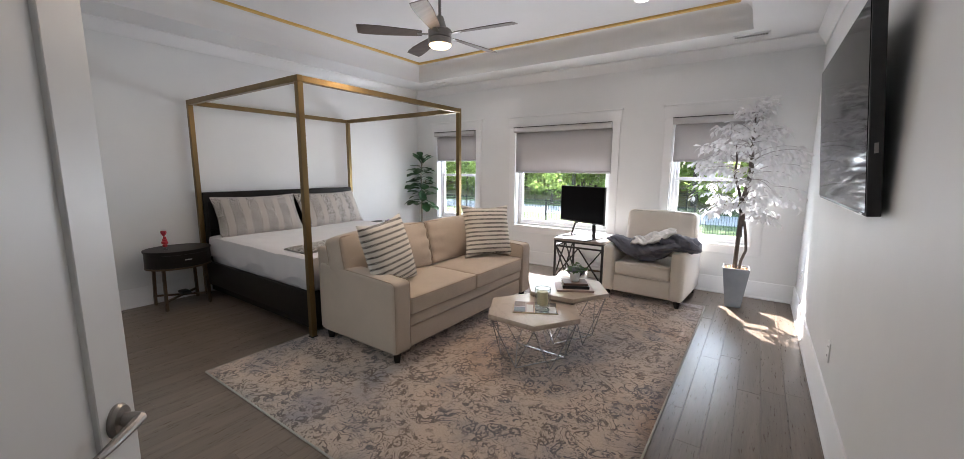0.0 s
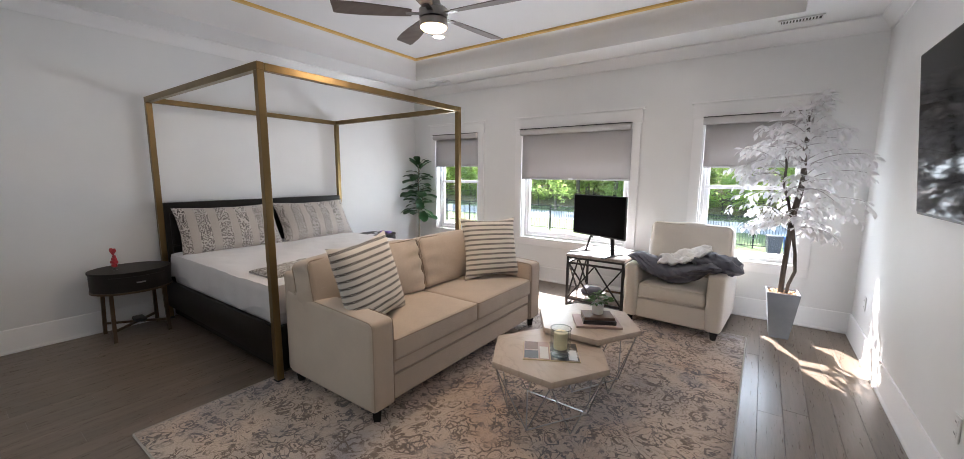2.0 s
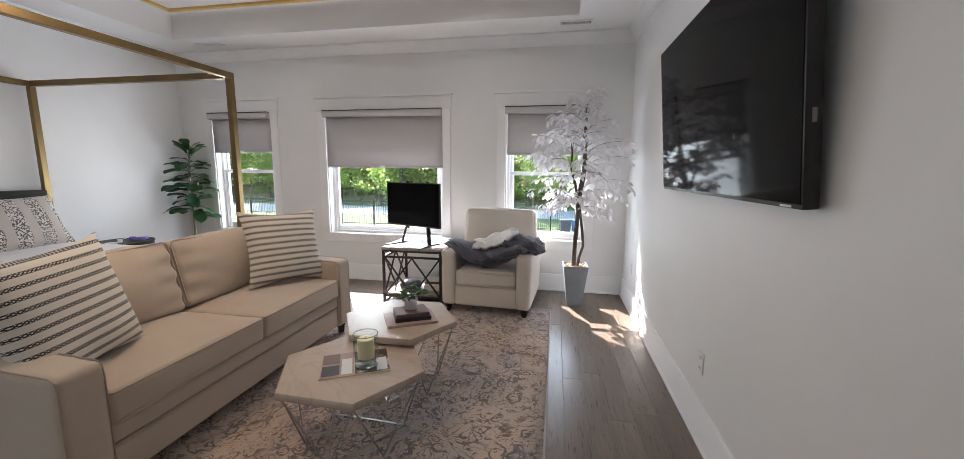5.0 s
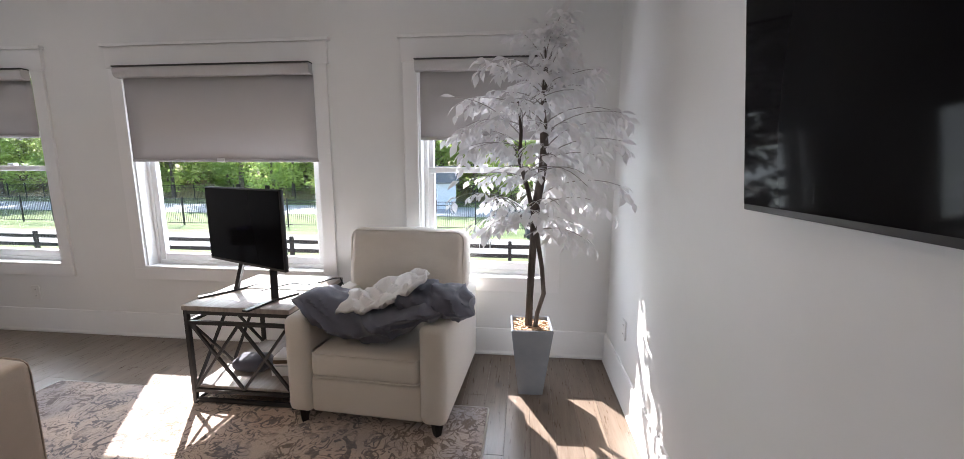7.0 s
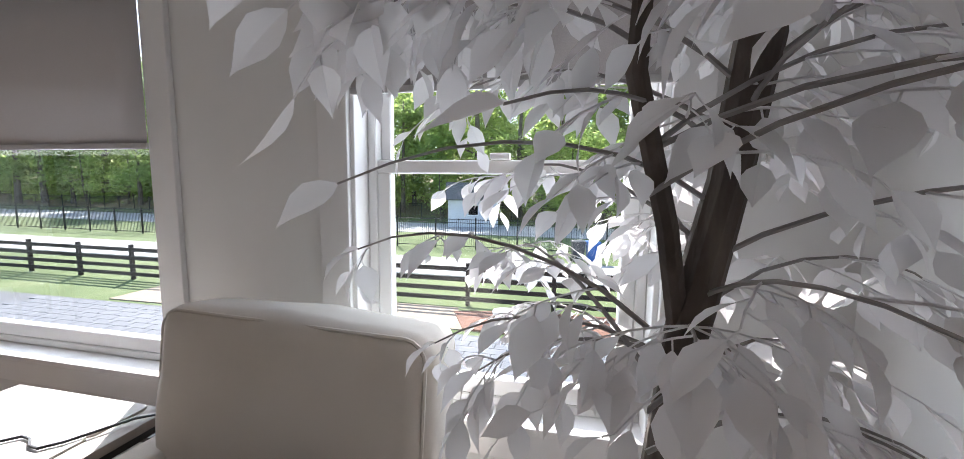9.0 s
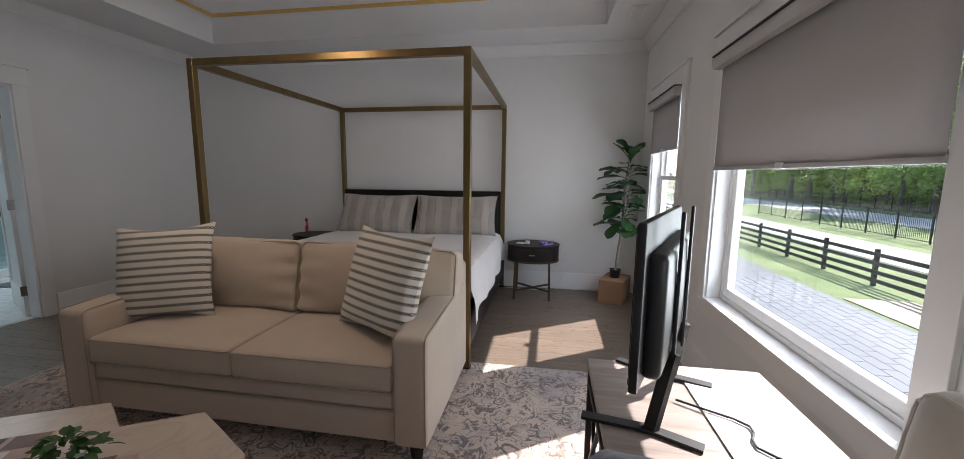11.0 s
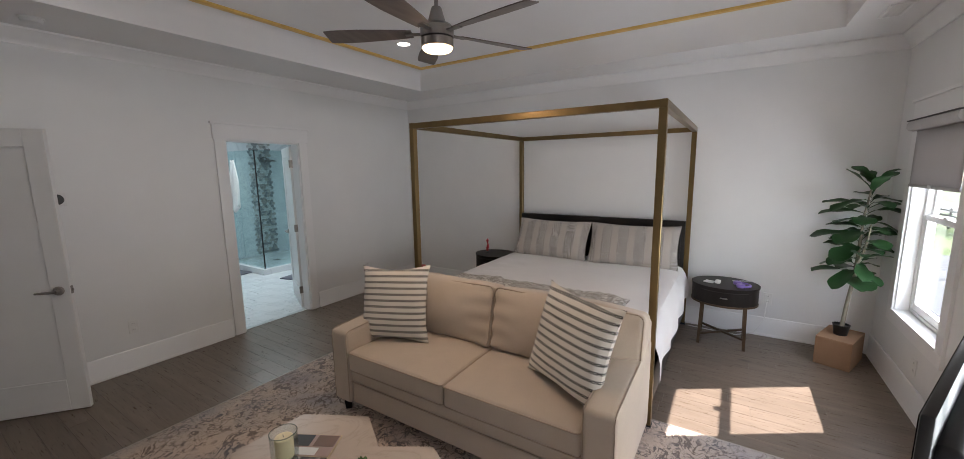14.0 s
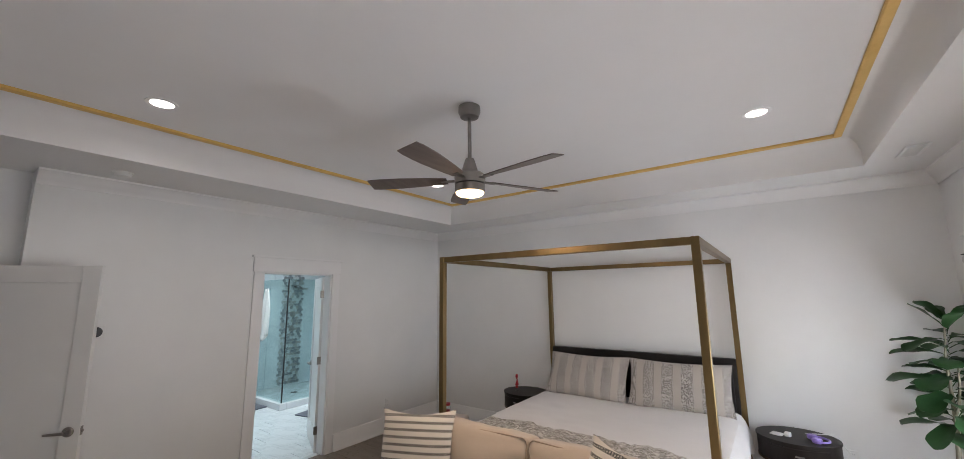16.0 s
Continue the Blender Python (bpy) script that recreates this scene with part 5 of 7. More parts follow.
def television():
    t = thing("television", "large black wall-mounted television tilted slightly down", "television", (0.535, 3.117, 1.26), 0)
    t.matrix_world = pose(0.545, 3.117, 1.262, 0, -5.0, 0)
    w, h = 0.762, 0.855
    part("case", box(0, 0.045, -w, w, 0, h, 0.004, 2), M_BLACKPLASTIC, t)
    part("screen", box(-0.003, 0.001, -w + 0.008, w - 0.008, 0.016, h - 0.008), M_SCREEN, t, "glossy dark screen")
    part("rear_housing", box(0.045, 0.075, -w * 0.55, w * 0.55, 0.10, h * 0.6, 0.01, 1), M_BLACKPLASTIC, t)
    part("wall_mount", box(0.06, 0.10, -0.25, 0.25, 0.30, 0.62, 0.003, 1), M_BLACKMETAL, t)
    part("maker_mark", box(-0.0045, -0.003, -w + 0.05, -w + 0.11, 0.004, 0.011), M_DKNICKEL, t)
    part("side_button", box(0.018, 0.03, -w - 0.002, -w + 0.001, 0.25, 0.29), M_DKNICKEL, t)


television()

# ---------------------------------------------------------------- plants


def limb(bm, start, way, length, r0, r1, rnd, bend=0.25, n=6):
    pts = [Vector(start)]
    d = Vector(way).normalized()
    for k in range(n):
        d = (d + Vector((rnd.uniform(-bend, bend), rnd.uniform(-bend, bend), rnd.uniform(-bend, bend) * 0.5))).normalized()
        pts.append(pts[-1] + d * length / n)
    tube(bm, pts, [r0 + (r1 - r0) * k / n for k in range(n + 1)], 7)
    return pts


PLX, PLY = 0.06, 5.145


def white_tree():
    p = thing("planter", "tall tapered blue-grey metal planter beside the window", "planter", (PLX, PLY, 0), 3)
    bm = bmesh.new()
    a, b = 0.072, 0.122
    rows = [(a, 0.0), (b, 0.425), (b - 0.006, 0.430), (b - 0.012, 0.425), (b - 0.014, 0.40)]
    rings = [[bm.verts.new((s * sx, s * sy, z)) for sx, sy in ((-1, -1), (1, -1), (1, 1), (-1, 1))] for s, z in rows]
    for ra, rb in zip(rings, rings[1:]):
        for k in range(4):
            bm.faces.new((ra[k], ra[(k + 1) % 4], rb[(k + 1) % 4], rb[k]))
    bm.faces.new(rings[0][::-1])
    part("shell", bm, M_PLANTER, p)
    rnd = random.Random(2)
    bm = bmesh.new()
    for k in range(150):
        x, y = rnd.uniform(-0.1, 0.1), rnd.uniform(-0.1, 0.1)
        c = Vector((x, y, 0.405 + rnd.uniform(0, 0.012)))
        d = Vector((rnd.uniform(-1, 1), rnd.uniform(-1, 1), rnd.uniform(-.3, .3))).normalized()
        bar(bm, c - d * 0.014, c + d * 0.014, 0.012, 0.004)
    solid(bm, -0.108, 0.108, -0.108, 0.108, 0.38, 0.404)
    tagged(part("bark_mulch", bm, M_CHIPS, p, "pale bark chips"), kind="stuff")
    t = thing("artificial_tree", "artificial tree with dark twisted trunks and white silk leaves", "artificial tree", (PLX, PLY, 0.40), 0)
    bm = bmesh.new()
    trunk_a = [(-0.015, 0.0, 0.0), (-0.012, -0.01, 0.2), (-0.005, -0.05, 0.42), (0.0, -0.10, 0.6), (0.005, -0.15, 0.75), (0.03, -0.16, 0.9), (0.045, -0.17, 1.05), (0.03, -0.16, 1.25), (0.04, -0.17, 1.45), (0.03, -0.17, 1.58)]
    tube(bm, trunk_a, [0.023, 0.021, 0.022, 0.022, 0.026, 0.022, 0.024, 0.017, 0.012, 0.005], 10)
    part("trunk", bm, M_BARK, t, "rough grey-brown trunk")
    bm = bmesh.new()
    tube(bm, [(0.025, -0.01, 0.0), (0.035, -0.015, 0.10), (0.07, -0.01, 0.22), (0.055, -0.04, 0.38), (0.03, -0.08, 0.52), (0.01, -0.115, 0.65)], [0.015, 0.014, 0.014, 0.013, 0.013, 0.012], 9)
    part("trunk", bm, M_BARK, t, "thinner twisting trunk")
    bm = bmesh.new()
    tube(bm, [(0.003, -0.125, 0.68), (-0.04, -0.20, 0.85), (-0.085, -0.24, 1.0), (-0.08, -0.24, 1.15), (-0.10, -0.20, 1.3)], [0.014, 0.012, 0.011, 0.009, 0.005], 8)
    part("trunk", bm, M_BARK, t, "dark side fork")
    nb = 58
    singles = 0
    main = [Vector(p) for p in trunk_a]
    LONG = {2: (-0.26, -0.18, 0.62), 5: (0.25, -0.31, 0.55), 12: (-0.25, -0.30, 1.00), 15: (0.35, -0.43, 0.88), 24: (-0.31, -0.18, 1.12)}
    for k in range(nb):
        q = k / (nb - 1)
        z0 = 0.60 + 0.90 * q
        a = k * 2.399 + rnd.uniform(-0.35, 0.35)
        # the crown is widest a third of the way up and closes in at the top
        reach = (0.46 - 0.24 * max(0.0, q - 0.35) / 0.65 - 0.08 * max(0.0, 0.22 - q) / 0.22) * rnd.uniform(0.78, 1.08)
        way = Vector((math.cos(a), math.sin(a), 0.75 + 0.5 * q))
        if q > 0.93:
            way = Vector((0.25 * math.cos(a), 0.25 * math.sin(a), 1.0))
            reach = 0.20
        flat = Vector((math.cos(a), math.sin(a))) * reach
        for room, got in ((0.36, flat.x), (0.40, -flat.x), (0.40, flat.y), (0.25 if flat.x > 0.0 else 0.15, -flat.y)):
            if got > room:
                reach *= room / got
        if k in LONG:
            tip = Vector(LONG[k])
            flat = tip.xy - Vector((0.01, -0.15))
            a, reach = math.atan2(flat.y, flat.x), flat.length * 0.92
            z0 = tip.z + 0.05
            way = Vector((math.cos(a), math.sin(a), 0.62))
        base = main[-1].copy()
        for p, n in zip(main, main[1:]):
            if p.z <= z0 <= n.z:
                base = p.lerp(n, (z0 - p.z) / (n.z - p.z))
        if k % 3 == 0 and z0 < 1.3:
            base = Vector((-0.05 - 0.04 * q, -0.215, z0))
        bm = bmesh.new()
        pts = [base]
        d = way.normalized()
        steps = 7
        for s in range(steps):
            d = (d + Vector((rnd.uniform(-.13, .13), rnd.uniform(-.13, .13), -0.17 + 0.05 * q))).normalized()
            pts.append(pts[-1] + d * reach * 1.12 / steps)
        tube(bm, pts, [0.0034 - 0.0003 * s for s in range(steps + 1)], 5)
        br = part("branch", bm, M_TWIG, t, "thin greyish stem")
        single = singles < 280 and math.sin(a) < 0.25 and q < 0.8
        rest = bmesh.new()
        for s in range(2, steps + 1):
            for side in ((-1, 1) if s % 2 or s == steps else (-1 if s % 4 else 1,)):
                o = (pts[s] - pts[s - 1]).normalized()
                w = o.cross(Vector((0, 0, 1)))
                w = (o * rnd.uniform(0.5, 0.9) + w * side * rnd.uniform(0.5, 1.0) + Vector((0, 0, rnd.uniform(-0.35, 0.30)))).normalized()
                tw = [pts[s - 1].lerp(pts[s], rnd.random())]
                tl = rnd.uniform(0.07, 0.15) * (0.75 if q > 0.8 else 1.0)
                for _ in range(4):
                    w = (w + Vector((rnd.uniform(-.15, .15), rnd.uniform(-.15, .15), -0.13))).normalized()
                    tw.append(tw[-1] + w * tl / 4)
                if k not in LONG and tw[-1].x < -0.20 and tw[-1].y < -0.12 and tw[-1].z < 1.02:
                    continue
                if min(p.y for p in tw) < (-0.56 if k in LONG else -0.40 if tw[0].x > 0.05 else -0.34) or max(p.x for p in tw) > 0.48 or (tw[0].x < -0.30 and tw[0].z < 0.6):
                    continue
                tube(rest, tw, [0.0015, 0.0014, 0.0013, 0.0011, 0.0009], 4)
                for n in range(1, 5):
                    for hand in ((1,) if n == 4 else (-1 if n % 2 else 1,)):
                        across = w.cross(Vector((0, 0, 1))) * hand
                        lw = (w * rnd.uniform(0.4, 0.9) + across * rnd.uniform(0.4, 1.0) + Vector((0, 0, rnd.uniform(-0.75, -0.05)))).normalized()
                        st = tw[n] + lw * 0.014
                        lb = bmesh.new() if single and singles < 290 else rest
                        tube(lb, [tw[n], st], 0.0009, 4)
                        silk_leaf(lb, st, lw, rnd.uniform(0.050, 0.080), rnd.uniform(0.42, 0.54), rnd)
                        if lb is not rest:
                            part("leaf", lb, M_WHITELEAF, br)
                            singles += 1
        silk_leaf(rest, pts[-1], (pts[-1] - pts[-2]).normalized(), 0.085, 0.5, rnd)
        tagged(part("foliage", rest, M_WHITELEAF, br, "white pointed silk leaves"), kind="stuff")


def silk_leaf(bm, base, way, length, ratio, rnd):
    """An oval leaf with a drawn-out tip, folded on its midrib and curling down."""
    way = way.normalized()
    side = way.cross(Vector((rnd.uniform(-.7, .7), rnd.uniform(-.7, .7), 1))).normalized()
    up = side.cross(way).normalized()
    w = length * ratio / 2
    curl, fold, twist = rnd.uniform(0.05, 0.38), rnd.uniform(0.05, 0.4), rnd.uniform(-0.25, 0.25)
    mid, lft, rgt = [], [], []
    for t, q in ((0.0, 0.08), (0.16, 0.66), (0.36, 1.0), (0.58, 0.86), (0.78, 0.40), (0.9, 0.13), (1.0, 0.0)):
        c = base + way * length * (t - 0.08 * t * t) - up * length * curl * t * t
        mid.append(bm.verts.new(c))
        if q > 0:
            sd = side + up * twist * t
            lft.append(bm.verts.new(c + sd * w * q + up * w * q * fold))
            rgt.append(bm.verts.new(c - sd * w * q + up * w * q * fold))
    for k in range(5):
        bm.faces.new((mid[k], mid[k + 1], lft[k + 1], lft[k]))
        bm.faces.new((mid[k + 1], mid[k], rgt[k], rgt[k + 1]))
    bm.faces.new((mid[5], mid[6], lft[5]))
    bm.faces.new((mid[6], mid[5], rgt[5]))


white_tree()


def fig_plant():
    b = thing("cardboard_box", "plain brown cardboard box standing on the floor", "box", (-4.70, 5.325, 0), -22)
    card = textured("brown_card", [(0.3, (0.30, 0.175, 0.10)), (0.7, (0.35, 0.21, 0.125))], 5, 0.85, 0, 0.08, 120, 0.0006)
    part("carton", box(-0.20, 0.20, -0.125, 0.125, 0, 0.25, 0.004, 1), card, b)
    part("top_flap", box(-0.199, 0.199, -0.124, -0.002, 0.25, 0.253), card, b)
    part("top_flap", box(-0.199, 0.199, 0.002, 0.124, 0.25, 0.253), card, b)
    p = thing("fig_plant", "artificial fiddle-leaf fig in a small black pot on the box", "plant", (-4.69, 5.32, 0.253), 0)
    part("pot", lathe([(0.045, 0), (0.048, 0.003), (0.06, 0.09), (0.064, 0.095), (0.056, 0.095), (0.054, 0.08)], 24), M_BLACKPLASTIC, p, "black plastic nursery pot")
    rnd = random.Random(11)
    bm = bmesh.new()
    stem = [(0, 0, 0.07), (0.01, 0.0, 0.3), (0.0, 0.012, 0.55), (0.015, 0.0, 0.8), (0.005, -0.008, 1.05), (0.02, 0.0, 1.33)]
    stemmat = textured("pale_stem", [(0.3, (0.20, 0.18, 0.14)), (0.7, (0.28, 0.25, 0.19))], 20, 0.8, 0, 0.3, 80, 0.002)
    lean = Vector((-0.075, 0.075, 0))
    stem = [Vector(q) + lean * q[2] for q in stem]
    tube(bm, stem, [0.017, 0.015, 0.014, 0.012, 0.009, 0.005], 9)
    part("stem", bm, stemmat, p, "pale woody stem")
    fork = [(0.012, 0.0, 0.62), (0.05, 0.02, 0.72), (0.075, 0.03, 0.86), (0.085, 0.03, 1.0)]
    bm = bmesh.new()
    tube(bm, [Vector(q) + lean * q[2] for q in fork], [0.010, 0.009, 0.008, 0.005], 8)
    part("stem", bm, stemmat, p, "pale side stem")
    for k in range(54):
        q = k / 53
        z = 0.54 + 0.80 * q
        a = k * 2.4 + rnd.uniform(-.4, .4)
        el = -0.05 + 0.25 * q + (1.1 if q > 0.88 else 0.0) + rnd.uniform(-0.25, 0.35)
        ln = rnd.uniform(0.25, 0.34) * (1 - 0.28 * q)
        way = Vector((math.cos(a), math.sin(a), el))
        if way.y > 0.3:
            ln *= 0.72
        if way.x < -0.4:
            ln *= 0.85
        x0 = 0.07 if k % 4 == 1 and z < 1.0 else 0.01
        bm = bmesh.new()
        root = Vector((x0, 0.01, z - 0.015)) + lean * z
        base = root + Vector((0, 0, 0.015)) + way.normalized() * 0.045
        tube(bm, [root, base], 0.003, 5)
        fig_leaf(bm, base, way, ln, rnd)
        part("leaf", bm, M_FIGLEAF, p)


def fig_leaf(bm, base, way, length, rnd):
    """A fiddle-shaped leaf: waisted near the stalk, broad and blunt at the end, with a wavy edge."""
    way = way.normalized()
    side = way.cross(Vector((rnd.uniform(-.35, .35), rnd.uniform(-.35, .35), 1))).normalized()
    up = side.cross(way).normalized()
    w = length * rnd.uniform(0.50, 0.64) / 2
    droop, ph = rnd.uniform(0.1, 0.45), rnd.uniform(0, 6)
    rows = []
    for k, (t, q) in enumerate(((0.0, 0.10), (0.10, 0.48), (0.24, 0.60), (0.40, 0.66), (0.56, 0.90), (0.72, 1.0), (0.86, 0.86), (0.95, 0.52), (1.0, 0.12))):
        c = base + way * length * t - up * length * droop * t * t
        row = []
        for u in (-1.0, -0.55, 0.0, 0.55, 1.0):
            lift = 0.16 * abs(u) * w * q + (0.10 * w * math.sin(k * 1.5 + ph + 2 * u) * u * u) - 0.05 * w * (1 - abs(u))
            row.append(bm.verts.new(c + side * w * q * u + up * lift))
        rows.append(row)
    for ra, rb in zip(rows, rows[1:]):
        for k in range(4):
            bm.faces.new((ra[k], ra[k + 1], rb[k + 1], rb[k]))


fig_plant()

# ---------------------------------------------------------------- ceiling fixtures
M_FANBLADE = textured("fan_blade", [(0.3, (0.13, 0.105, 0.095)), (0.7, (0.18, 0.15, 0.135))], 4, 0.4, 0.2, 0.08, 60, 0.0006, (1, 8, 1))


def glow(name, colour, strength):
    m = bpy.data.materials.new(name)
    m.use_nodes = True
    nt = m.node_tree
    nt.nodes.remove(nt.nodes["Principled BSDF"])
    e = nt.nodes.new("ShaderNodeEmission")
    e.inputs[0].default_value, e.inputs[1].default_value = (*colour, 1), strength
    link(nt, e.outputs[0], nt.nodes["Material Output"].inputs[0])
    return m


M_FANGLOW = glow("fan_light", (1.0, 0.66, 0.36), 3.2)
M_CANGLOW = glow("downlight", (1.0, 0.94, 0.88), 2.5)


def ceiling_fan(x, y):
    f = thing("ceiling_fan", "brushed nickel ceiling fan with five dark blades and lit lamp", "ceiling fan", (x, y, 0), 0)
    part("canopy", lathe([(0.055, ZT), (0.072, ZT - 0.012), (0.074, ZT - 0.05), (0.06, ZT - 0.085), (0.03, ZT - 0.09)][::-1], 28), M_DKNICKEL, f)
    part("downrod", lathe([(0.0125, 2.66), (0.0125, ZT - 0.08)], 14), M_DKNICKEL, f)
    part("coupling", lathe([(0.055, 2.60), (0.05, 2.63), (0.032, 2.69), (0.028, 2.70)], 24), M_DKNICKEL, f)
    part("motor_housing", lathe([(0.075, 2.525), (0.098, 2.53), (0.10, 2.585), (0.085, 2.60), (0.05, 2.605)], 32), M_DKNICKEL, f)
    lk = part("light_kit", lathe([(0.092, 2.475), (0.096, 2.478), (0.096, 2.522), (0.08, 2.527)], 32), M_DKNICKEL, f)
    part("diffuser", lathe([(0.03, 2.452), (0.075, 2.456), (0.088, 2.466), (0.09, 2.474), (0.08, 2.476)], 32), M_FANGLOW, lk, "glowing warm diffuser")
    for k in range(5):
        a = 10 + 72 * k
        bm = bmesh.new()
        n = 10
        rows = []
        for i in range(n + 1):
            u = i / n
            r = 0.15 + 0.52 * u
            w = 0.036 + 0.030 * min(1, u * 1.6) ** 0.8
            if i == n:
                w *= 0.9
            row = []
            for s, zz in ((-1, 0), (1, 0)):
                tw = math.radians(12)
                row.append(((r, s * w * math.cos(tw), 2.558 + s * w * math.sin(tw))))
            rows.append(row)
        th = 0.006
        vs = [[bm.verts.new(Vector(p) + Vector((0, 0, dz))) for dz in (-th / 2, th / 2) for p in row] for row in rows]
        for ra, rb in zip(vs, vs[1:]):
            for q0, q1 in ((0, 1), (1, 3), (3, 2), (2, 0)):
                bm.faces.new((ra[q0], ra[q1], rb[q1], rb[q0]))
        bm.faces.new([vs[0][q] for q in (0, 1, 3, 2)])
        bm.faces.new([vs[-1][q] for q in (0, 2, 3, 1)])
        bmesh.ops.transform(bm, matrix=Matrix.Rotation(math.radians(a), 4, 'Z'), verts=bm.verts)
        bl = part("blade", bm, M_FANBLADE, f, "dark grey-brown blade")
        bm = bar(bmesh.new(), (0.09, 0, 2.555), (0.19, 0, 2.553), 0.035, 0.006)
        bmesh.ops.transform(bm, matrix=Matrix.Rotation(math.radians(a), 4, 'Z'), verts=bm.verts)
        part("blade_arm", bm, M_DKNICKEL, bl)


ceiling_fan(-2.13, 2.88)
fan_lamp = area("fan_lamp", (-2.13, 2.88, 2.445), (-2.13, 2.88, 0), 0.16, 0.16, 2.0, (1.0, 0.80, 0.58))


def downlights():
    for x, y in ((-0.90, 1.33), (-3.44, 4.42), (-3.45, 1.39), (-0.90, 4.42)):
        d = thing("recessed_light", "lit round recessed ceiling light with a white trim ring", "ceiling light", (x, y, ZT), 0, "recessed ceiling lights")
        bm = bmesh.new()
        seg = 32
        rings = [[bm.verts.new((r * math.cos(2 * math.pi * k / seg), r * math.sin(2 * math.pi * k / seg), z)) for k in range(seg)] for r, z in ((0.088, 0.0), (0.086, -0.006), (0.066, -0.008), (0.062, -0.003))]
        for ra, rb in zip(rings, rings[1:]):
            for k in range(seg):
                bm.faces.new((ra[k], ra[(k + 1) % seg], rb[(k + 1) % seg], rb[k]))
        part("trim_ring", bm, M_TRIM, d)
        part("lens", lathe([(0.062, -0.005), (0.062, -0.0035)], 32), M_CANGLOW, d, "glowing white lens")
        sp = new("downlight_lamp", bpy.data.lights.new("downlight_lamp", 'SPOT'))
        sp.data.energy, sp.data.color, sp.data.spot_size, sp.data.spot_blend, sp.data.shadow_soft_size = 1.6, (1.0, 0.93, 0.85), math.radians(165), 0.6, 0.06
        sp.location = (x, y, ZT - 0.03)


downlights()


def vent(x, y, w, d, z, up=False):
    v = thing("ceiling_vent", "white slotted ceiling air vent", "vent", (x, y, z), 0, "ceiling vents")
    # Dark sheet behind the slats stands for the shade inside the duct.
    part("duct_shade", box(-w / 2 + 0.012, w / 2 - 0.012, -d / 2 + 0.012, d / 2 - 0.012, -0.004, -0.001), M_DARK, v)
    for a, b, c, e in ((-w / 2, w / 2, -d / 2, -d / 2 + 0.02), (-w / 2, w / 2, d / 2 - 0.02, d / 2), (-w / 2, -w / 2 + 0.02, -d / 2 + 0.02, d / 2 - 0.02), (w / 2 - 0.02, w / 2, -d / 2 + 0.02, d / 2 - 0.02)):
        part("frame", box(a, b, c, e, -0.012, -0.001, 0.002, 1), M_TRIM, v)
    n = 12
    for k in range(n):
        x0 = -w / 2 + 0.026 + (w - 0.052) * k / n
        part("slat", box(x0, x0 + 0.010, -d / 2 + 0.02, d / 2 - 0.02, -0.010, -0.003), M_TRIM, v)


vent(-0.02, 5.27, 0.32, 0.13, ZC)
vent(-4.20, 5.30, 0.30, 0.13, ZC)
sm = thing("smoke_detector", "round white smoke detector on the soffit", "smoke detector", (-0.95, 0.32, ZC), 0)
part("base_ring", lathe([(0.066, -0.012), (0.068, -0.001)], 28), M_WHITEPLASTIC, sm)
part("dome", lathe([(0.03, -0.036), (0.052, -0.032), (0.06, -0.012)], 28), M_WHITEPLASTIC, sm)


def outlet(x, y, z, rz, h=0.115, label="white wall outlet plate with two sockets"):
    o = thing("wall_outlet", label, "outlet", (x, y, z), rz, "wall outlets")
    part("plate", box(-0.036, 0.036, -0.007, 0, -h / 2, h / 2, 0.002, 1), M_WHITEPLASTIC, o)
    for s in (-1, 1):
        sk = part("socket", box(-0.017, 0.017, -0.009, -0.006, s * 0.027 - 0.014, s * 0.027 + 0.014, 0.002, 1), M_WHITEPLASTIC, o)
        for q in (-0.006, 0.006):
            # Dark bars on the face stand for the shade in the openings.
            part("slot_shade", box(q - 0.001, q + 0.001, -0.0096, -0.0088, s * 0.027 - 0.004, s * 0.027 + 0.005), M_DARK, sk)


outlet(XE, 3.16, 0.397, -90)
outlet(XE, 5.13, 0.42, -90)
outlet(XW, 4.80, 0.40, 90)
outlet(-1.33, YS, 0.40, 180)
outlet(-4.03, YS, 0.375, 180)
outlet(-4.0, YN, 0.33, 0)
th = thing("thermostat", "round black thermostat on a white wall plate", "thermostat", (-0.985, YS, 1.565), 180)
part("plate", box(-0.06, 0.06, -0.008, 0, -0.05, 0.05, 0.003, 1), M_WHITEPLASTIC, th)
bm = lathe([(0.04, 0.0), (0.042, 0.004), (0.041, 0.02), (0.036, 0.024)], 28)
bmesh.ops.rotate(bm, matrix=Matrix.Rotation(math.radians(90), 3, 'X'), verts=bm.verts)
bmesh.ops.translate(bm, vec=(0, -0.008, 0), verts=bm.verts)
part("dial", bm, M_BLACKPLASTIC, th, "round glossy black dial")

# ---------------------------------------------------------------- small things on nightstands
M_RED = textured("red_foil", [(0.3, (0.40, 0.02, 0.03)), (0.7, (0.52, 0.04, 0.05))], 8, 0.3, 0.1, 0.1, 60, 0.001)
M_PURPLE = textured("purple_plastic", [(0.3, (0.20, 0.13, 0.42)), (0.7, (0.26, 0.18, 0.50))], 8, 0.4, 0, 0.03, 100, 0.0003)


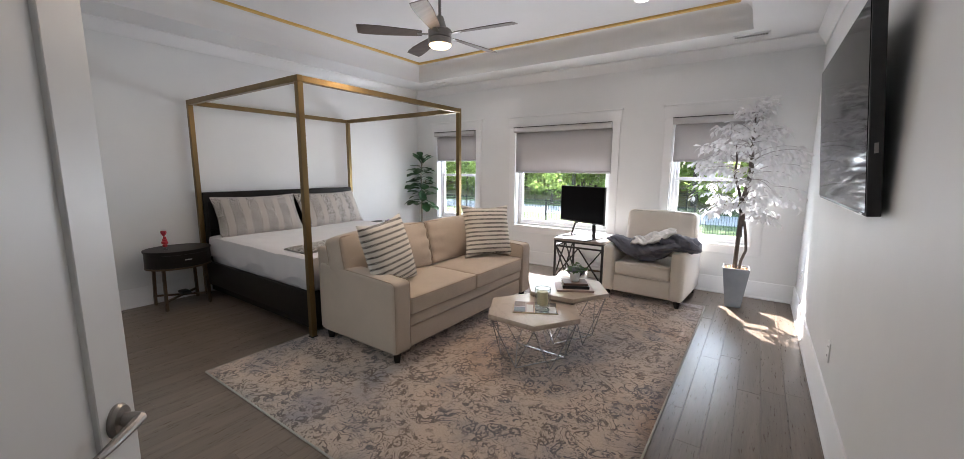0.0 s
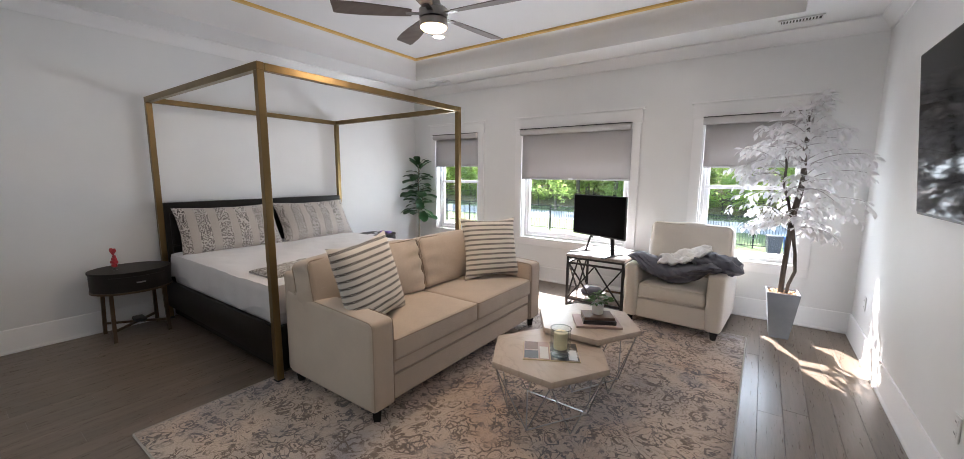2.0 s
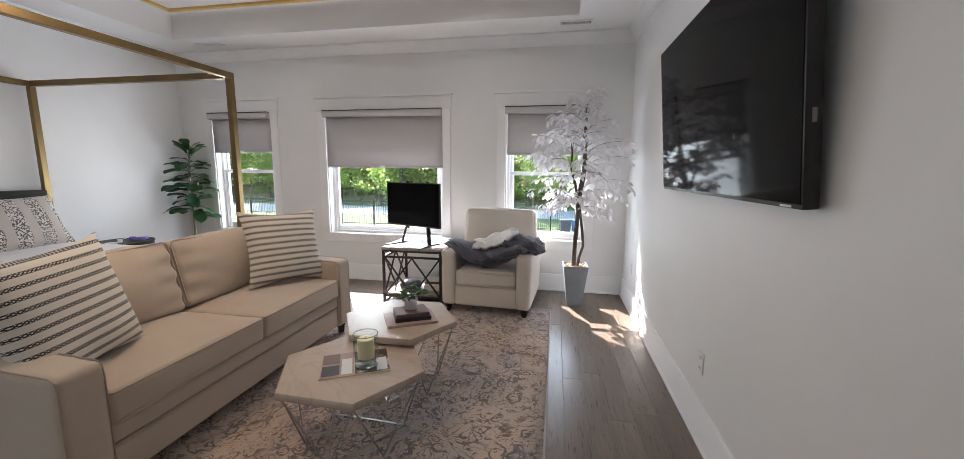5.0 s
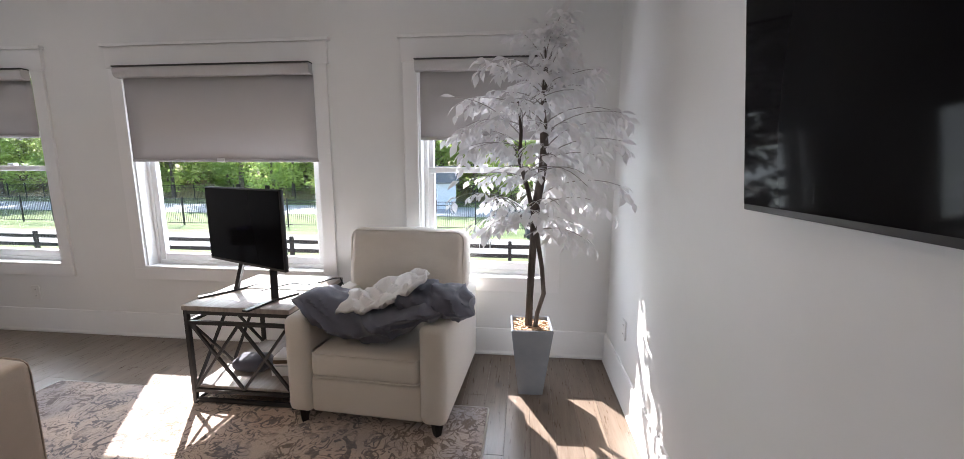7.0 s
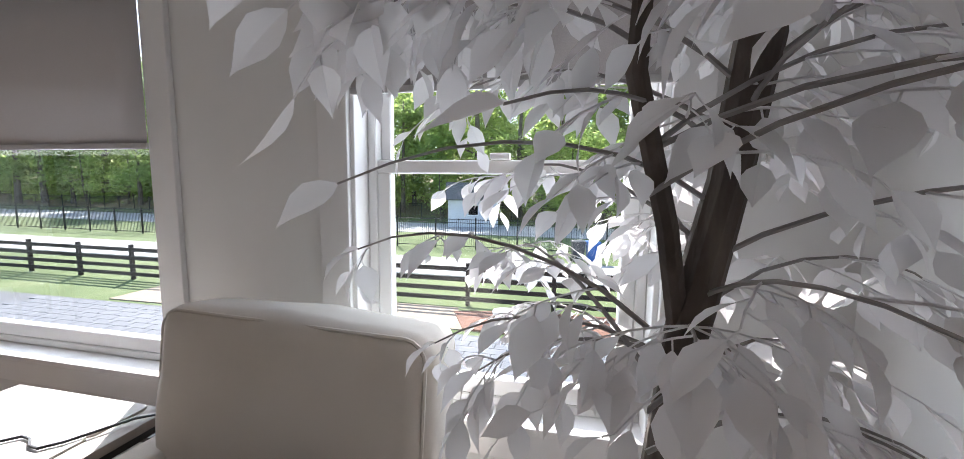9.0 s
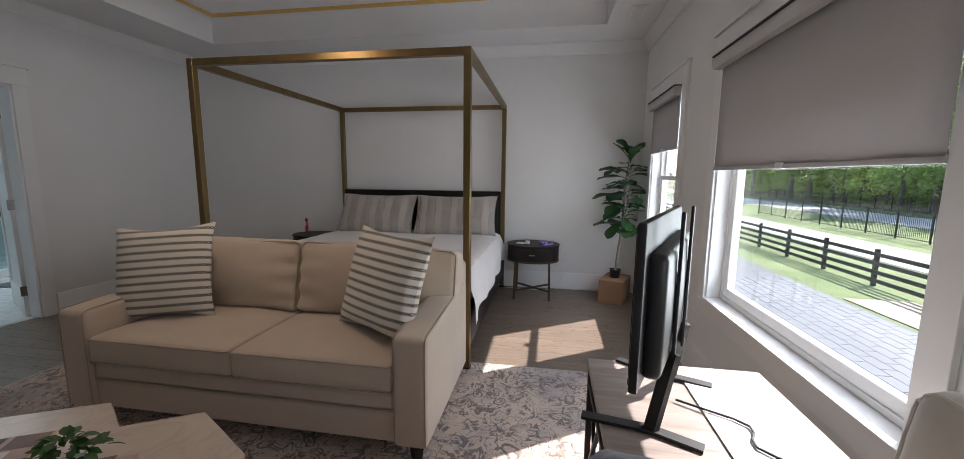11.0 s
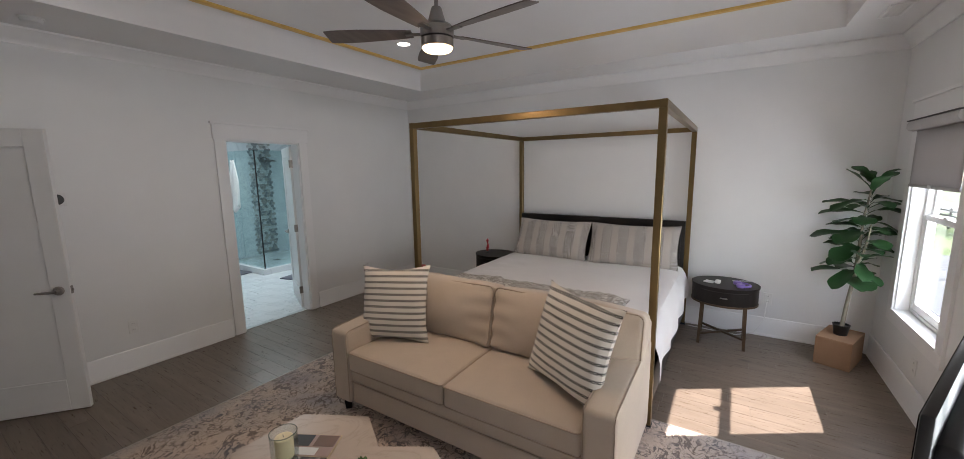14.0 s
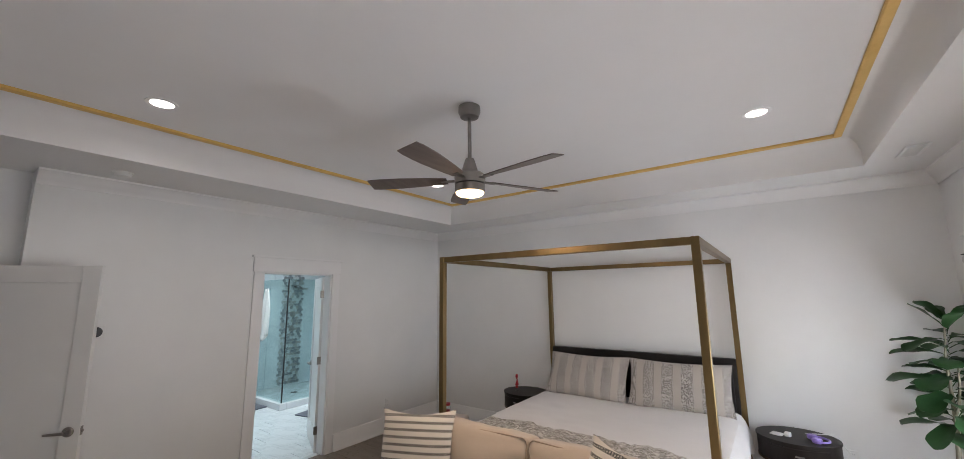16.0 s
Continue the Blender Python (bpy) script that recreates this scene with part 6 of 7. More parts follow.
def small_things():
    h = thing("heart_ornament", "red heart ornament on a short glass stem", "ornament", (-4.74, 1.60, 0.606), 20)
    part("stand", lathe([(0.022, 0), (0.02, 0.006), (0.006, 0.014), (0.004, 0.05), (0.004, 0.15)], 14), M_CLEAR, h)
    for k, (z, r) in enumerate(((0.045, 0.02), (0.075, 0.028), (0.10, 0.022), (0.12, 0.016))):
        part("ribbon", padded(-r, r, -r * 0.7 + 0.004 * k, r * 0.7, z - 0.013, z + 0.013, 0.008, (0.004, 0.004, 0.004), 3, 0.008, k), M_RED, h)
    bm = bmesh.new()
    n = 28
    ring0, ring1 = [], []
    for k in range(n):
        t = 2 * math.pi * k / n
        x, z = 16 * math.sin(t) ** 3, 13 * math.cos(t) - 5 * math.cos(2 * t) - 2 * math.cos(3 * t) - math.cos(4 * t)
        ring0.append(bm.verts.new((x * 0.0021, -0.007, 0.172 + z * 0.0021)))
        ring1.append(bm.verts.new((x * 0.0021, 0.007, 0.172 + z * 0.0021)))
    c0, c1 = bm.verts.new((0, -0.02, 0.172)), bm.verts.new((0, 0.02, 0.172))
    for k in range(n):
        q = (k + 1) % n
        bm.faces.new((ring0[k], ring0[q], ring1[q], ring1[k]))
        bm.faces.new((c0, ring0[q], ring0[k]))
        bm.faces.new((c1, ring1[k], ring1[q]))
    part("heart", bm, M_RED, h, "shiny red heart")
    # headphones and charger on the other nightstand
    hp = thing("headphones", "folded purple headphones lying on the nightstand", "headphones", (-4.60, 4.56, 0.607), 15)
    part("headband", tube(bmesh.new(), [(0.075 * math.cos(math.radians(a)), 0.07 * math.sin(math.radians(a)), 0.012) for a in range(-20, 201, 20)], 0.009, 8), M_PURPLE, hp)
    for s in (-1, 1):
        bm = lathe([(0.03, 0.0), (0.036, 0.006), (0.036, 0.026), (0.028, 0.034)], 20, at=(s * 0.05, -0.025))
        part("ear_cup", bm, M_PURPLE, hp)
    ph = thing("white_charger", "small white charger with cable on the nightstand", "charger", (-4.60, 4.36, 0.607), -20)
    part("block", box(-0.02, 0.02, -0.02, 0.02, 0, 0.035, 0.004, 2), M_WHITEPLASTIC, ph)
    part("slab", box(-0.03, 0.05, -0.12, -0.03, 0, 0.01, 0.004, 2), M_WHITEPLASTIC, ph)
    cable = [(-4.75, 4.48, 0.612), (-4.80, 4.62, 0.615), (-4.86, 4.70, 0.60), (-4.93, 4.76, 0.47), (-4.99, 4.80, 0.44)]
    whole("charger_cable", tube(bmesh.new(), cable, 0.003, 6), M_WHITEPLASTIC, "thin white charging cable from nightstand to outlet", "cable")
    cable = [(-5.015, 4.80, 0.38), (-4.97, 4.79, 0.33), (-4.93, 4.78, 0.2), (-4.90, 4.70, 0.06), (-4.88, 4.55, 0.008), (-4.9, 4.3, 0.006), (-4.92, 4.1, 0.006)]
    whole("floor_cable", tube(bmesh.new(), cable, 0.0045, 6), M_WHITEPLASTIC, "white cable hanging from the outlet to the floor", "cable")
    whole("power_strip", padded(-4.82, -4.68, 1.69, 1.77, 0.112, 0.145, 0.012, (0, 0, 0.002), 3), M_BLACKPLASTIC, "black power block resting on the nightstand stretcher", "power block")
    tw = thing("folded_blanket", "folded cream blanket lying on the floor by the corner", "blanket", (-4.62, 0.62, 0), 20)
    part("fold", padded(-0.24, 0.24, -0.18, 0.18, 0.0, 0.075, 0.035, (0.01, 0.01, 0.012), 8, 0.012, 3), M_CHAIR, tw)
    part("fold", padded(-0.22, 0.23, -0.17, 0.17, 0.072, 0.14, 0.032, (0.01, 0.01, 0.015), 8, 0.014, 8), M_CHAIR, tw)


small_things()


def jar():
    j = thing("candy_jar", "clear jar of red sweets with a red screw lid", "jar", (-4.62, 0.52, 0.148), 0)
    part("glass_body", lathe([(0.045, 0), (0.052, 0.006), (0.052, 0.125), (0.046, 0.142), (0.042, 0.15)], 24), M_CLEAR, j, "clear glass body")
    part("sweets", lathe([(0.03, 0.004), (0.048, 0.008), (0.048, 0.085), (0.03, 0.092)], 20), M_RED, j, "red sweets")
    part("lid", lathe([(0.046, 0.148), (0.048, 0.15), (0.048, 0.176), (0.044, 0.18), (0.02, 0.181)], 24), M_RED, j, "red screw lid")


jar()

# ---------------------------------------------------------------- entry door
M_DOOR = textured("door_enamel", [(0.3, (0.70, 0.70, 0.69)), (0.7, (0.74, 0.74, 0.73))], 2, 0.38, 0, 0.05, 90, 0.0006)


def panel_door(name, label, at, rz, w, h, handles=True, hinges=False):
    d = thing(name, label, "door", at, rz, kind="structure")
    t = 0.036
    st, rl = 0.115, 0.16
    part("stile", box(0, st, -t / 2, t / 2, 0.008, h, 0.002, 1), M_DOOR, d)
    part("stile", box(w - st, w, -t / 2, t / 2, 0.008, h, 0.002, 1), M_DOOR, d)
    part("rail", box(st, w - st, -t / 2, t / 2, 0.008, 0.008 + 0.24, 0.002, 1), M_DOOR, d)
    part("rail", box(st, w - st, -t / 2, t / 2, h - 0.12, h, 0.002, 1), M_DOOR, d)
    part("panel", box(st - 0.002, w - st + 0.002, -t / 2 + 0.010, t / 2 - 0.010, 0.24, h - 0.115), M_DOOR, d)
    if handles:
        for s in (-1, 1):
            bm = lathe([(0.033, 0), (0.033, 0.006), (0.028, 0.012), (0.014, 0.014), (0.012, 0.045)], 28)
            bmesh.ops.rotate(bm, matrix=Matrix.Rotation(math.radians(90 * s), 3, 'X'), verts=bm.verts)
            bmesh.ops.translate(bm, vec=(w - 0.065, -s * t / 2, 0.93), verts=bm.verts)
            hd = part("door_handle", bm, M_DKNICKEL, d, "satin nickel lever handle")
            y = -s * (t / 2 + 0.042)
            part("lever", tube(bmesh.new(), [(w - 0.065, y, 0.93), (w - 0.085, y, 0.93), (w - 0.15, y + s * 0.006, 0.928), (w - 0.185, y + s * 0.012, 0.926)], [0.011, 0.0105, 0.009, 0.007], 10), M_DKNICKEL, hd)
        part("latch_plate", box(w - 0.001, w + 0.002, -0.012, 0.012, 0.90, 0.96), M_DKNICKEL, d)
        part("latch_bolt", box(w, w + 0.012, -0.006, 0.006, 0.92, 0.94, 0.003, 1), M_DKNICKEL, d)
    if hinges:
        for z in (0.25, 1.05, 1.85):
            bm = box(-0.012, 0.004, -0.032, 0.032, z - 0.045, z + 0.045, 0.002, 1)
            tube(bm, [(-0.004, -t / 2 - 0.004, z - 0.048), (-0.004, -t / 2 - 0.004, z + 0.048)], 0.006, 8)
            part("hinge", bm, M_DKNICKEL, d, "dark metal hinge")
    return d


ang = math.degrees(math.atan2(0.40 - (-0.155), -0.905 - (-0.225)))
panel_door("door_entry", "white single-panel door standing open with a nickel lever", (-0.225, -0.155, 0), ang, 0.876, 2.07)
panel_door("door_bath", "white bathroom door standing open inward on dark hinges", (BD0 + 0.022, YS - 0.135, 0), -115, 0.77, 2.06, True, True)
c1 = thing("trim_bath_door", "white flat casing around the bathroom doorway", "trim", kind="structure")
casing(c1, BD0, BD1, 0.0, BDH, YS, 1, False)
for a, b in ((BD0 - 0.001, BD0 + 0.018), (BD1 - 0.018, BD1 + 0.001)):
    part("jamb", box(a, b, YS - 0.125, YS + 0.003, 0, BDH, 0.002, 1), M_TRIM, c1)
part("jamb_head", box(BD0, BD1, YS - 0.125, YS + 0.003, BDH - 0.018, BDH + 0.001, 0.002, 1), M_TRIM, c1)

# ---------------------------------------------------------------- bathroom
BX0, BX1, BY0, BZ = -5.3, -1.9, -3.9, 2.75
M_BATHWALL = marble("marble_wall", (0.66, 0.70, 0.72), (0.50, 0.54, 0.57), 1.3, 0.22)
# The short north piece is unseen, added to stop sun leaking through a gap.
for nm, c in (("wall_bath_south", (BX0 - 0.1, BX1 + 0.1, BY0 - 0.1, BY0, 0, BZ)), ("wall_bath_west", (BX0 - 0.1, BX0, BY0, YS - 0.12, 0, BZ)), ("wall_bath_sun_stop", (BX0 - 0.1, XW - WT, YS - 0.12, YS - 0.004, 0, BZ)), ("wall_bath_east", (BX1, BX1 + 0.1, BY0, YS - 0.12, 0, BZ))):
    whole(nm, box(*c), M_BATHWALL, "white marble bathroom wall", "wall", kind="structure", smooth=False)
whole("ceiling_bath", box(BX0, BX1, BY0, YS - 0.12, BZ, BZ + 0.1), M_CEIL, "white bathroom ceiling", "ceiling", kind="structure", smooth=False)
M_GROUT = textured("tile_grout", [(0.3, (0.50, 0.50, 0.50)), (0.7, (0.60, 0.60, 0.60))], 8, 0.8)
bath_floor = whole("floor_bath", box(BX0, BX1, BY0, YS - 0.06, -0.06, -0.004), M_GROUT, "white marble tiled bathroom floor", "floor", kind="structure", smooth=False)
M_TUB = textured("white_acrylic", [(0.3, (0.76, 0.77, 0.78)), (0.7, (0.80, 0.81, 0.82))], 3, 0.2, 0, 0.02, 50, 0.0003)
M_SHOWERGLASS = glass_material("shower_glass", (0.80, 0.90, 0.90))
GX, GY = -3.77, -2.33


def shower():
    s = thing("shower_enclosure", "frameless glass shower enclosure on a low white curb", "shower")
    part("curb", box(GX - 0.06, GX + 0.06, BY0 + 0.002, GY + 0.06, 0, 0.10, 0.006, 1), M_TUB, s)
    part("curb", box(BX0 + 0.002, GX - 0.06, GY - 0.06, GY + 0.06, 0, 0.10, 0.006, 1), M_TUB, s)
    for c in ((GX - 0.005, GX + 0.005, BY0 + 0.01, -2.95, 0.10, 2.12), (GX - 0.005, GX + 0.005, -2.94, GY, 0.10, 2.12), (BX0 + 0.01, GX - 0.005, GY - 0.005, GY + 0.005, 0.10, 2.12)):
        g = part("glass_panel", box(*c), M_SHOWERGLASS, s, "clear glass panel")
        g.visible_shadow = False
    part("corner_seal", box(GX - 0.008, GX + 0.008, GY - 0.008, GY + 0.008, 0.10, 2.12), M_BLACKMETAL, s)
    part("pan", box(BX0 + 0.002, GX - 0.06, BY0 + 0.002, GY - 0.06, 0.0, 0.03), M_WHITEMARBLE, s)
    part("drain", box(-4.5, -4.4, -3.2, -3.1, 0.03, 0.034), M_BLACKMETAL, s)
    h = thing("rain_shower", "dark nickel rain shower on a curved wall arm", "rain shower", (-4.72, BY0, 0), 0)
    part("arm", tube(bmesh.new(), [(0, 0.0, 2.02), (0, 0.15, 2.06), (0, 0.34, 2.0)], 0.012, 8), M_DKNICKEL, h)
    part("head", lathe([(0.10, 1.96), (0.11, 1.97), (0.10, 1.985), (0.02, 2.0)], 24, at=(0, 0.36)), M_DKNICKEL, h)
    for z in (1.45, 1.15):
        v = thing("shower_valve", "round dark nickel shower valve on the mosaic", "valve", (-4.72, BY0 + 0.012, z), 0)
        bm = lathe([(0.06, 0), (0.06, 0.01), (0.025, 0.015), (0.022, 0.05)], 20)
        bmesh.ops.rotate(bm, matrix=Matrix.Rotation(math.radians(-90), 3, 'X'), verts=bm.verts)
        part("rosette", bm, M_DKNICKEL, v)
        part("lever", tube(bmesh.new(), [(0, 0.045, 0), (0.06, 0.05, 0)], 0.008, 6), M_DKNICKEL, v)

    def towel(u, v):
        w = 0.05 + 0.11 * min(1, v * 2.2)
        return (GX + 0.035 + 0.03 * math.sin(u * 14) * (0.3 + v) + 0.02 * v, -2.98 + (u - 0.5) * 2 * w + 0.02 * math.sin(v * 4), 1.95 - 0.92 * v * (1 - 0.16 * abs(math.sin(u * 5))) + 0.02 * math.cos(u * 9))
    crumpled("bath_towel", 26, 20, towel, 0.012, M_WHITECLOTH, "white bath towel hanging from a hook on the shower glass", "towel")
    k = thing("towel_hook", "small black hook on the shower glass", "hook", (GX + 0.005, -2.98, 1.95), 0)
    part("hook_arm", tube(bmesh.new(), [(0, 0, 0.0), (0.04, 0, -0.005), (0.05, 0, 0.02)], 0.006, 6), M_BLACKMETAL, k)
    for nm, x, y, r in (("bath_mat", -3.48, -2.95, 8), ("bath_mat", -3.98, -1.55, 12)):
        m = thing(nm, "dark grey woven bath mat on the marble floor", "bath mat", (x, y, 0), r, "bath mats")
        part("mat_pile", padded(-0.2, 0.2, -0.32, 0.32, 0.0, 0.018, 0.008, (0, 0, 0), 4), M_GREYCLOTH, m)


shower()

# ---------------------------------------------------------------- outdoors
ZG = -2.40
M_GRASS = textured("lawn", [(0.3, (0.085, 0.125, 0.042)), (0.55, (0.125, 0.17, 0.065)), (0.7, (0.165, 0.20, 0.09))], 0.35, 0.95, 0, 0.6, 25, 0.03)
M_ROAD = textured("pale_concrete", [(0.3, (0.36, 0.36, 0.355)), (0.7, (0.43, 0.43, 0.425))], 0.6, 0.9, 0, 0.2, 12, 0.01)
M_PAVER = textured("grey_paver", [(0.3, (0.13, 0.14, 0.16)), (0.7, (0.19, 0.20, 0.225))], 1.4, 0.85, 0, 0.3, 30, 0.004, kind="Generated")
M_MULCH = textured("red_mulch", [(0.3, (0.16, 0.075, 0.05)), (0.7, (0.27, 0.14, 0.10))], 6, 0.95, 0, 0.8, 40, 0.03)
M_FENCE = textured("dark_fence_wood", [(0.3, (0.022, 0.016, 0.013)), (0.7, (0.04, 0.03, 0.024))], 5, 0.8, 0, 0.3, 40, 0.003)
M_TRUNK = textured("tree_bark", [(0.3, (0.09, 0.07, 0.055)), (0.7, (0.17, 0.14, 0.115))], 4, 0.95, 0, 0.8, 12, 0.03, (1, 1, 0.3))
M_WOODS = [leaf_material("woodland_leaf", (0.055, 0.105, 0.03), (0.14, 0.22, 0.065), (0.48, 0.62, 0.20), 0.6, 0.62),
           leaf_material("bright_leaf", (0.10, 0.17, 0.045), (0.19, 0.28, 0.09), (0.60, 0.74, 0.26), 0.6, 0.65)]


def ground():
    bm = bmesh.new()
    g = []
    xs = [-400 + 800 * i / 80 for i in range(81)]
    ys = [-120, -20, 5.8, 20, 30, 40, 48, 52, 60, 75, 100, 150, 250, 500]
    hs = [0, 0, 0, 0, 0, 0, 0.0, 0.6, 2.0, 4.0, 7.0, 9.0, 9.0, 9.0]
    for x in xs:
        g.append([bm.verts.new((x, y, ZG + h)) for y, h in zip(ys, hs)])
    for i in range(len(xs) - 1):
        for j in range(len(ys) - 1):
            bm.faces.new((g[i][j], g[i + 1][j], g[i + 1][j + 1], g[i][j + 1]))
    whole("ground", bm, M_GRASS, "green lawn sloping up into woods", "ground", kind="structure")
    bm = bmesh.new()
    ks = [j for j, y in enumerate(ys) if 48 <= y <= 150]
    lit = [[bm.verts.new((x, ys[j] - (1.5 if j == ks[0] else 0), ZG + hs[j] + 0.05)) for j in ks] for x in xs[20:61]]
    for ra, rb in zip(lit, lit[1:]):
        for j in range(len(ks) - 1):
            bm.faces.new((ra[j], rb[j], rb[j + 1], ra[j + 1]))
    whole("ground_woods", bm, textured("leaf_litter", [(0.3, (0.14, 0.105, 0.06)), (0.5, (0.22, 0.17, 0.10)), (0.7, (0.20, 0.21, 0.09))], 0.5, 0.95, 0, 0.6, 18, 0.03), "brown leaf litter on the slope under the trees", "ground", kind="structure")
    whole("road_near", box(-160, 120, 19.6, 23.4, ZG - 0.1, ZG + 0.03), M_ROAD, "pale concrete drive beyond the fence", "road", kind="structure")
    whole("road_far", box(-160, 120, 33.0, 40.0, ZG - 0.1, ZG + 0.03), M_ROAD, "pale concrete road in front of the woods", "road", kind="structure")
    whole("mulch_bed", prism(bmesh.new(), [(-2.6, 13.9), (3.5, 13.9), (7.5, 14.2), (7.2, 15.7), (-1.0, 15.7), (-3.2, 15.2)], ZG - 0.05, ZG + 0.06), M_MULCH, "reddish bark mulch bed beside the patio", "mulch", kind="structure")
    whole("bare_soil", prism(bmesh.new(), [(-14, 13.8), (-2.6, 13.9), (-3.2, 15.6), (-14, 15.7)], ZG - 0.05, ZG + 0.03), textured("bare_soil", [(0.3, (0.30, 0.24, 0.18)), (0.7, (0.38, 0.31, 0.24))], 2, 0.95, 0, 0.5, 20, 0.01), "strip of pale bare soil beside the fence", "soil", kind="structure")
    pat = whole("pavement_patio", box(-26, 12, 5.8, 13.6, ZG - 0.2, ZG + 0.02), textured("paver_bed", [(0.3, (0.11, 0.115, 0.13)), (0.7, (0.15, 0.155, 0.17))], 3, 0.95, 0, 0.3, 30, 0.004), "grey paver patio below the windows", "pavement", kind="structure")
    me = finish("paver", box(-0.294, 0.294, -0.142, 0.142, 0, 0.03, 0.004, 1), M_PAVER)
    bm2 = bmesh.new()
    k = 0
    for r in range(17):
        y = 8.6 + r * 0.295
        x = -16.0 + (0.3 if r % 2 else 0)
        while x < 5.0:
            if -6.0 < x < 3.5 and y > 9.0 and k < 260:
                p = new("paver", me)
                p.parent = pat
                p.location = (x, y, ZG + 0.015)
                k += 1
            else:
                solid(bm2, x - 0.29, x + 0.29, y - 0.14, y + 0.14, ZG + 0.015, ZG + 0.045)
            x += 0.60
    rest = part("paver_field", bm2, M_PAVER, pat)
    tagged(rest, "grey pavers", kind="stuff")


ground()


def board_fence():
    f = thing("board_fence", "dark brown four-board wooden fence along the lawn", "fence", (0, 16.0, ZG), 0)
    post = finish("post", box(-0.06, 0.06, -0.06, 0.06, -0.1, 1.32, 0.008, 1), M_FENCE)
    for k in range(24):
        p = new("post", post)
        p.parent = f
        p.location = (-42 + 2.6 * k, 0, 0)
    for z in (0.22, 0.52, 0.82, 1.14):
        part("board", box(-43, 19, -0.085, -0.06, z - 0.07, z + 0.07, 0.004, 1), M_FENCE, f)


board_fence()


def iron_fence(y, x0, x1, h, near):
    f = thing("iron_fence", "black iron picket fence across the grass", "fence", (0, y, ZG), 0)
    post = finish("post", box(-0.035, 0.035, -0.035, 0.035, -0.1, h + 0.08), M_BLACKMETAL)
    k = 0
    x = x0
    while x < x1:
        p = new("post", post)
        p.parent = f
        p.location = (x, 0, 0)
        x += 2.4
    for z in (0.15, h - 0.25, h - 0.05):
        part("rail", box(x0, x1, -0.015, 0.015, z - 0.018, z + 0.018), M_BLACKMETAL, f)
    bm = bmesh.new()
    x = x0
    while x < x1:
        bar(bm, (x, 0, 0.08), (x, 0, h), 0.016)
        x += 0.13 if near else 0.17
    pk = part("pickets", bm, M_BLACKMETAL, f)
    tagged(pk, "thin black pickets", kind="stuff")


iron_fence(26.4, -46, 20, 1.75, True)
iron_fence(44.0, -80, 30, 1.7, False)


def leaf_clump(bm, c, r, count, size, rnd):
    for _ in range(count):
        d = Vector((rnd.gauss(0, 1), rnd.gauss(0, 1), rnd.gauss(0, 0.8)))
        p = c + d * r * 0.5
        a = Vector((rnd.uniform(-1, 1), rnd.uniform(-1, 1), rnd.uniform(-0.7, 0.4))).normalized()
        b = a.cross(Vector((rnd.uniform(-1, 1), rnd.uniform(-1, 1), rnd.uniform(0.2, 1)))).normalized()
        s = size * rnd.uniform(0.6, 1.3)
        v = [bm.verts.new(p + a * s * 0.9), bm.verts.new(p + b * s * 0.42), bm.verts.new(p - a * s * 0.6), bm.verts.new(p - b * s * 0.42)]
        bm.faces.new(v)


def tree(name, h, spread, seed, mat, size=0.34, clumps=60, per=60, low=0.16):
    rnd = random.Random(seed)
    t = thing(name, "leafy deciduous tree at the edge of the woods", "tree", (0, 0, -200), 0, "woodland trees")
    bm = bmesh.new()
    pts = [(0, 0, -0.3)]
    x = y = 0
    for k in range(1, 8):
        x += rnd.uniform(-.12, .12)
        y += rnd.uniform(-.12, .12)
        pts.append((x, y, h * 0.82 * k / 7))
    r = 0.016 * h
    tube(bm, pts, [r * 1.25] + [r * (1 - 0.12 * k) for k in range(7)], 8)
    ends = []
    for k in range(11):
        z = h * rnd.uniform(low, 0.8)
        i = min(6, int(z / (h * 0.82) * 7))
        a = rnd.uniform(0, 6.28)
        L = spread * rnd.uniform(0.5, 1.0) * (1 - 0.35 * z / h)
        st = Vector(pts[i])
        st.z = z
        way = Vector((math.cos(a), math.sin(a), rnd.uniform(0.15, 0.7)))
        ends += limb(bm, st, way, L, r * 0.35, r * 0.08, rnd, 0.3, 4)[2:]
    part("trunk", bm, M_TRUNK, t)
    bm = bmesh.new()
    for k in range(clumps):
        if k < len(ends):
            c = ends[k]
        else:
            a, q = rnd.uniform(0, 6.28), rnd.random() ** 0.6
            z = h * rnd.uniform(low, 1.0)
            w = spread * (1.0 - abs(z / h - 0.55) * 1.1)
            c = Vector((math.cos(a) * w * q, math.sin(a) * w * q, z))
        leaf_clump(bm, c, spread * rnd.uniform(0.22, 0.4), per, size, rnd)
    part("crown", bm, mat, t, smooth=False)
    return t


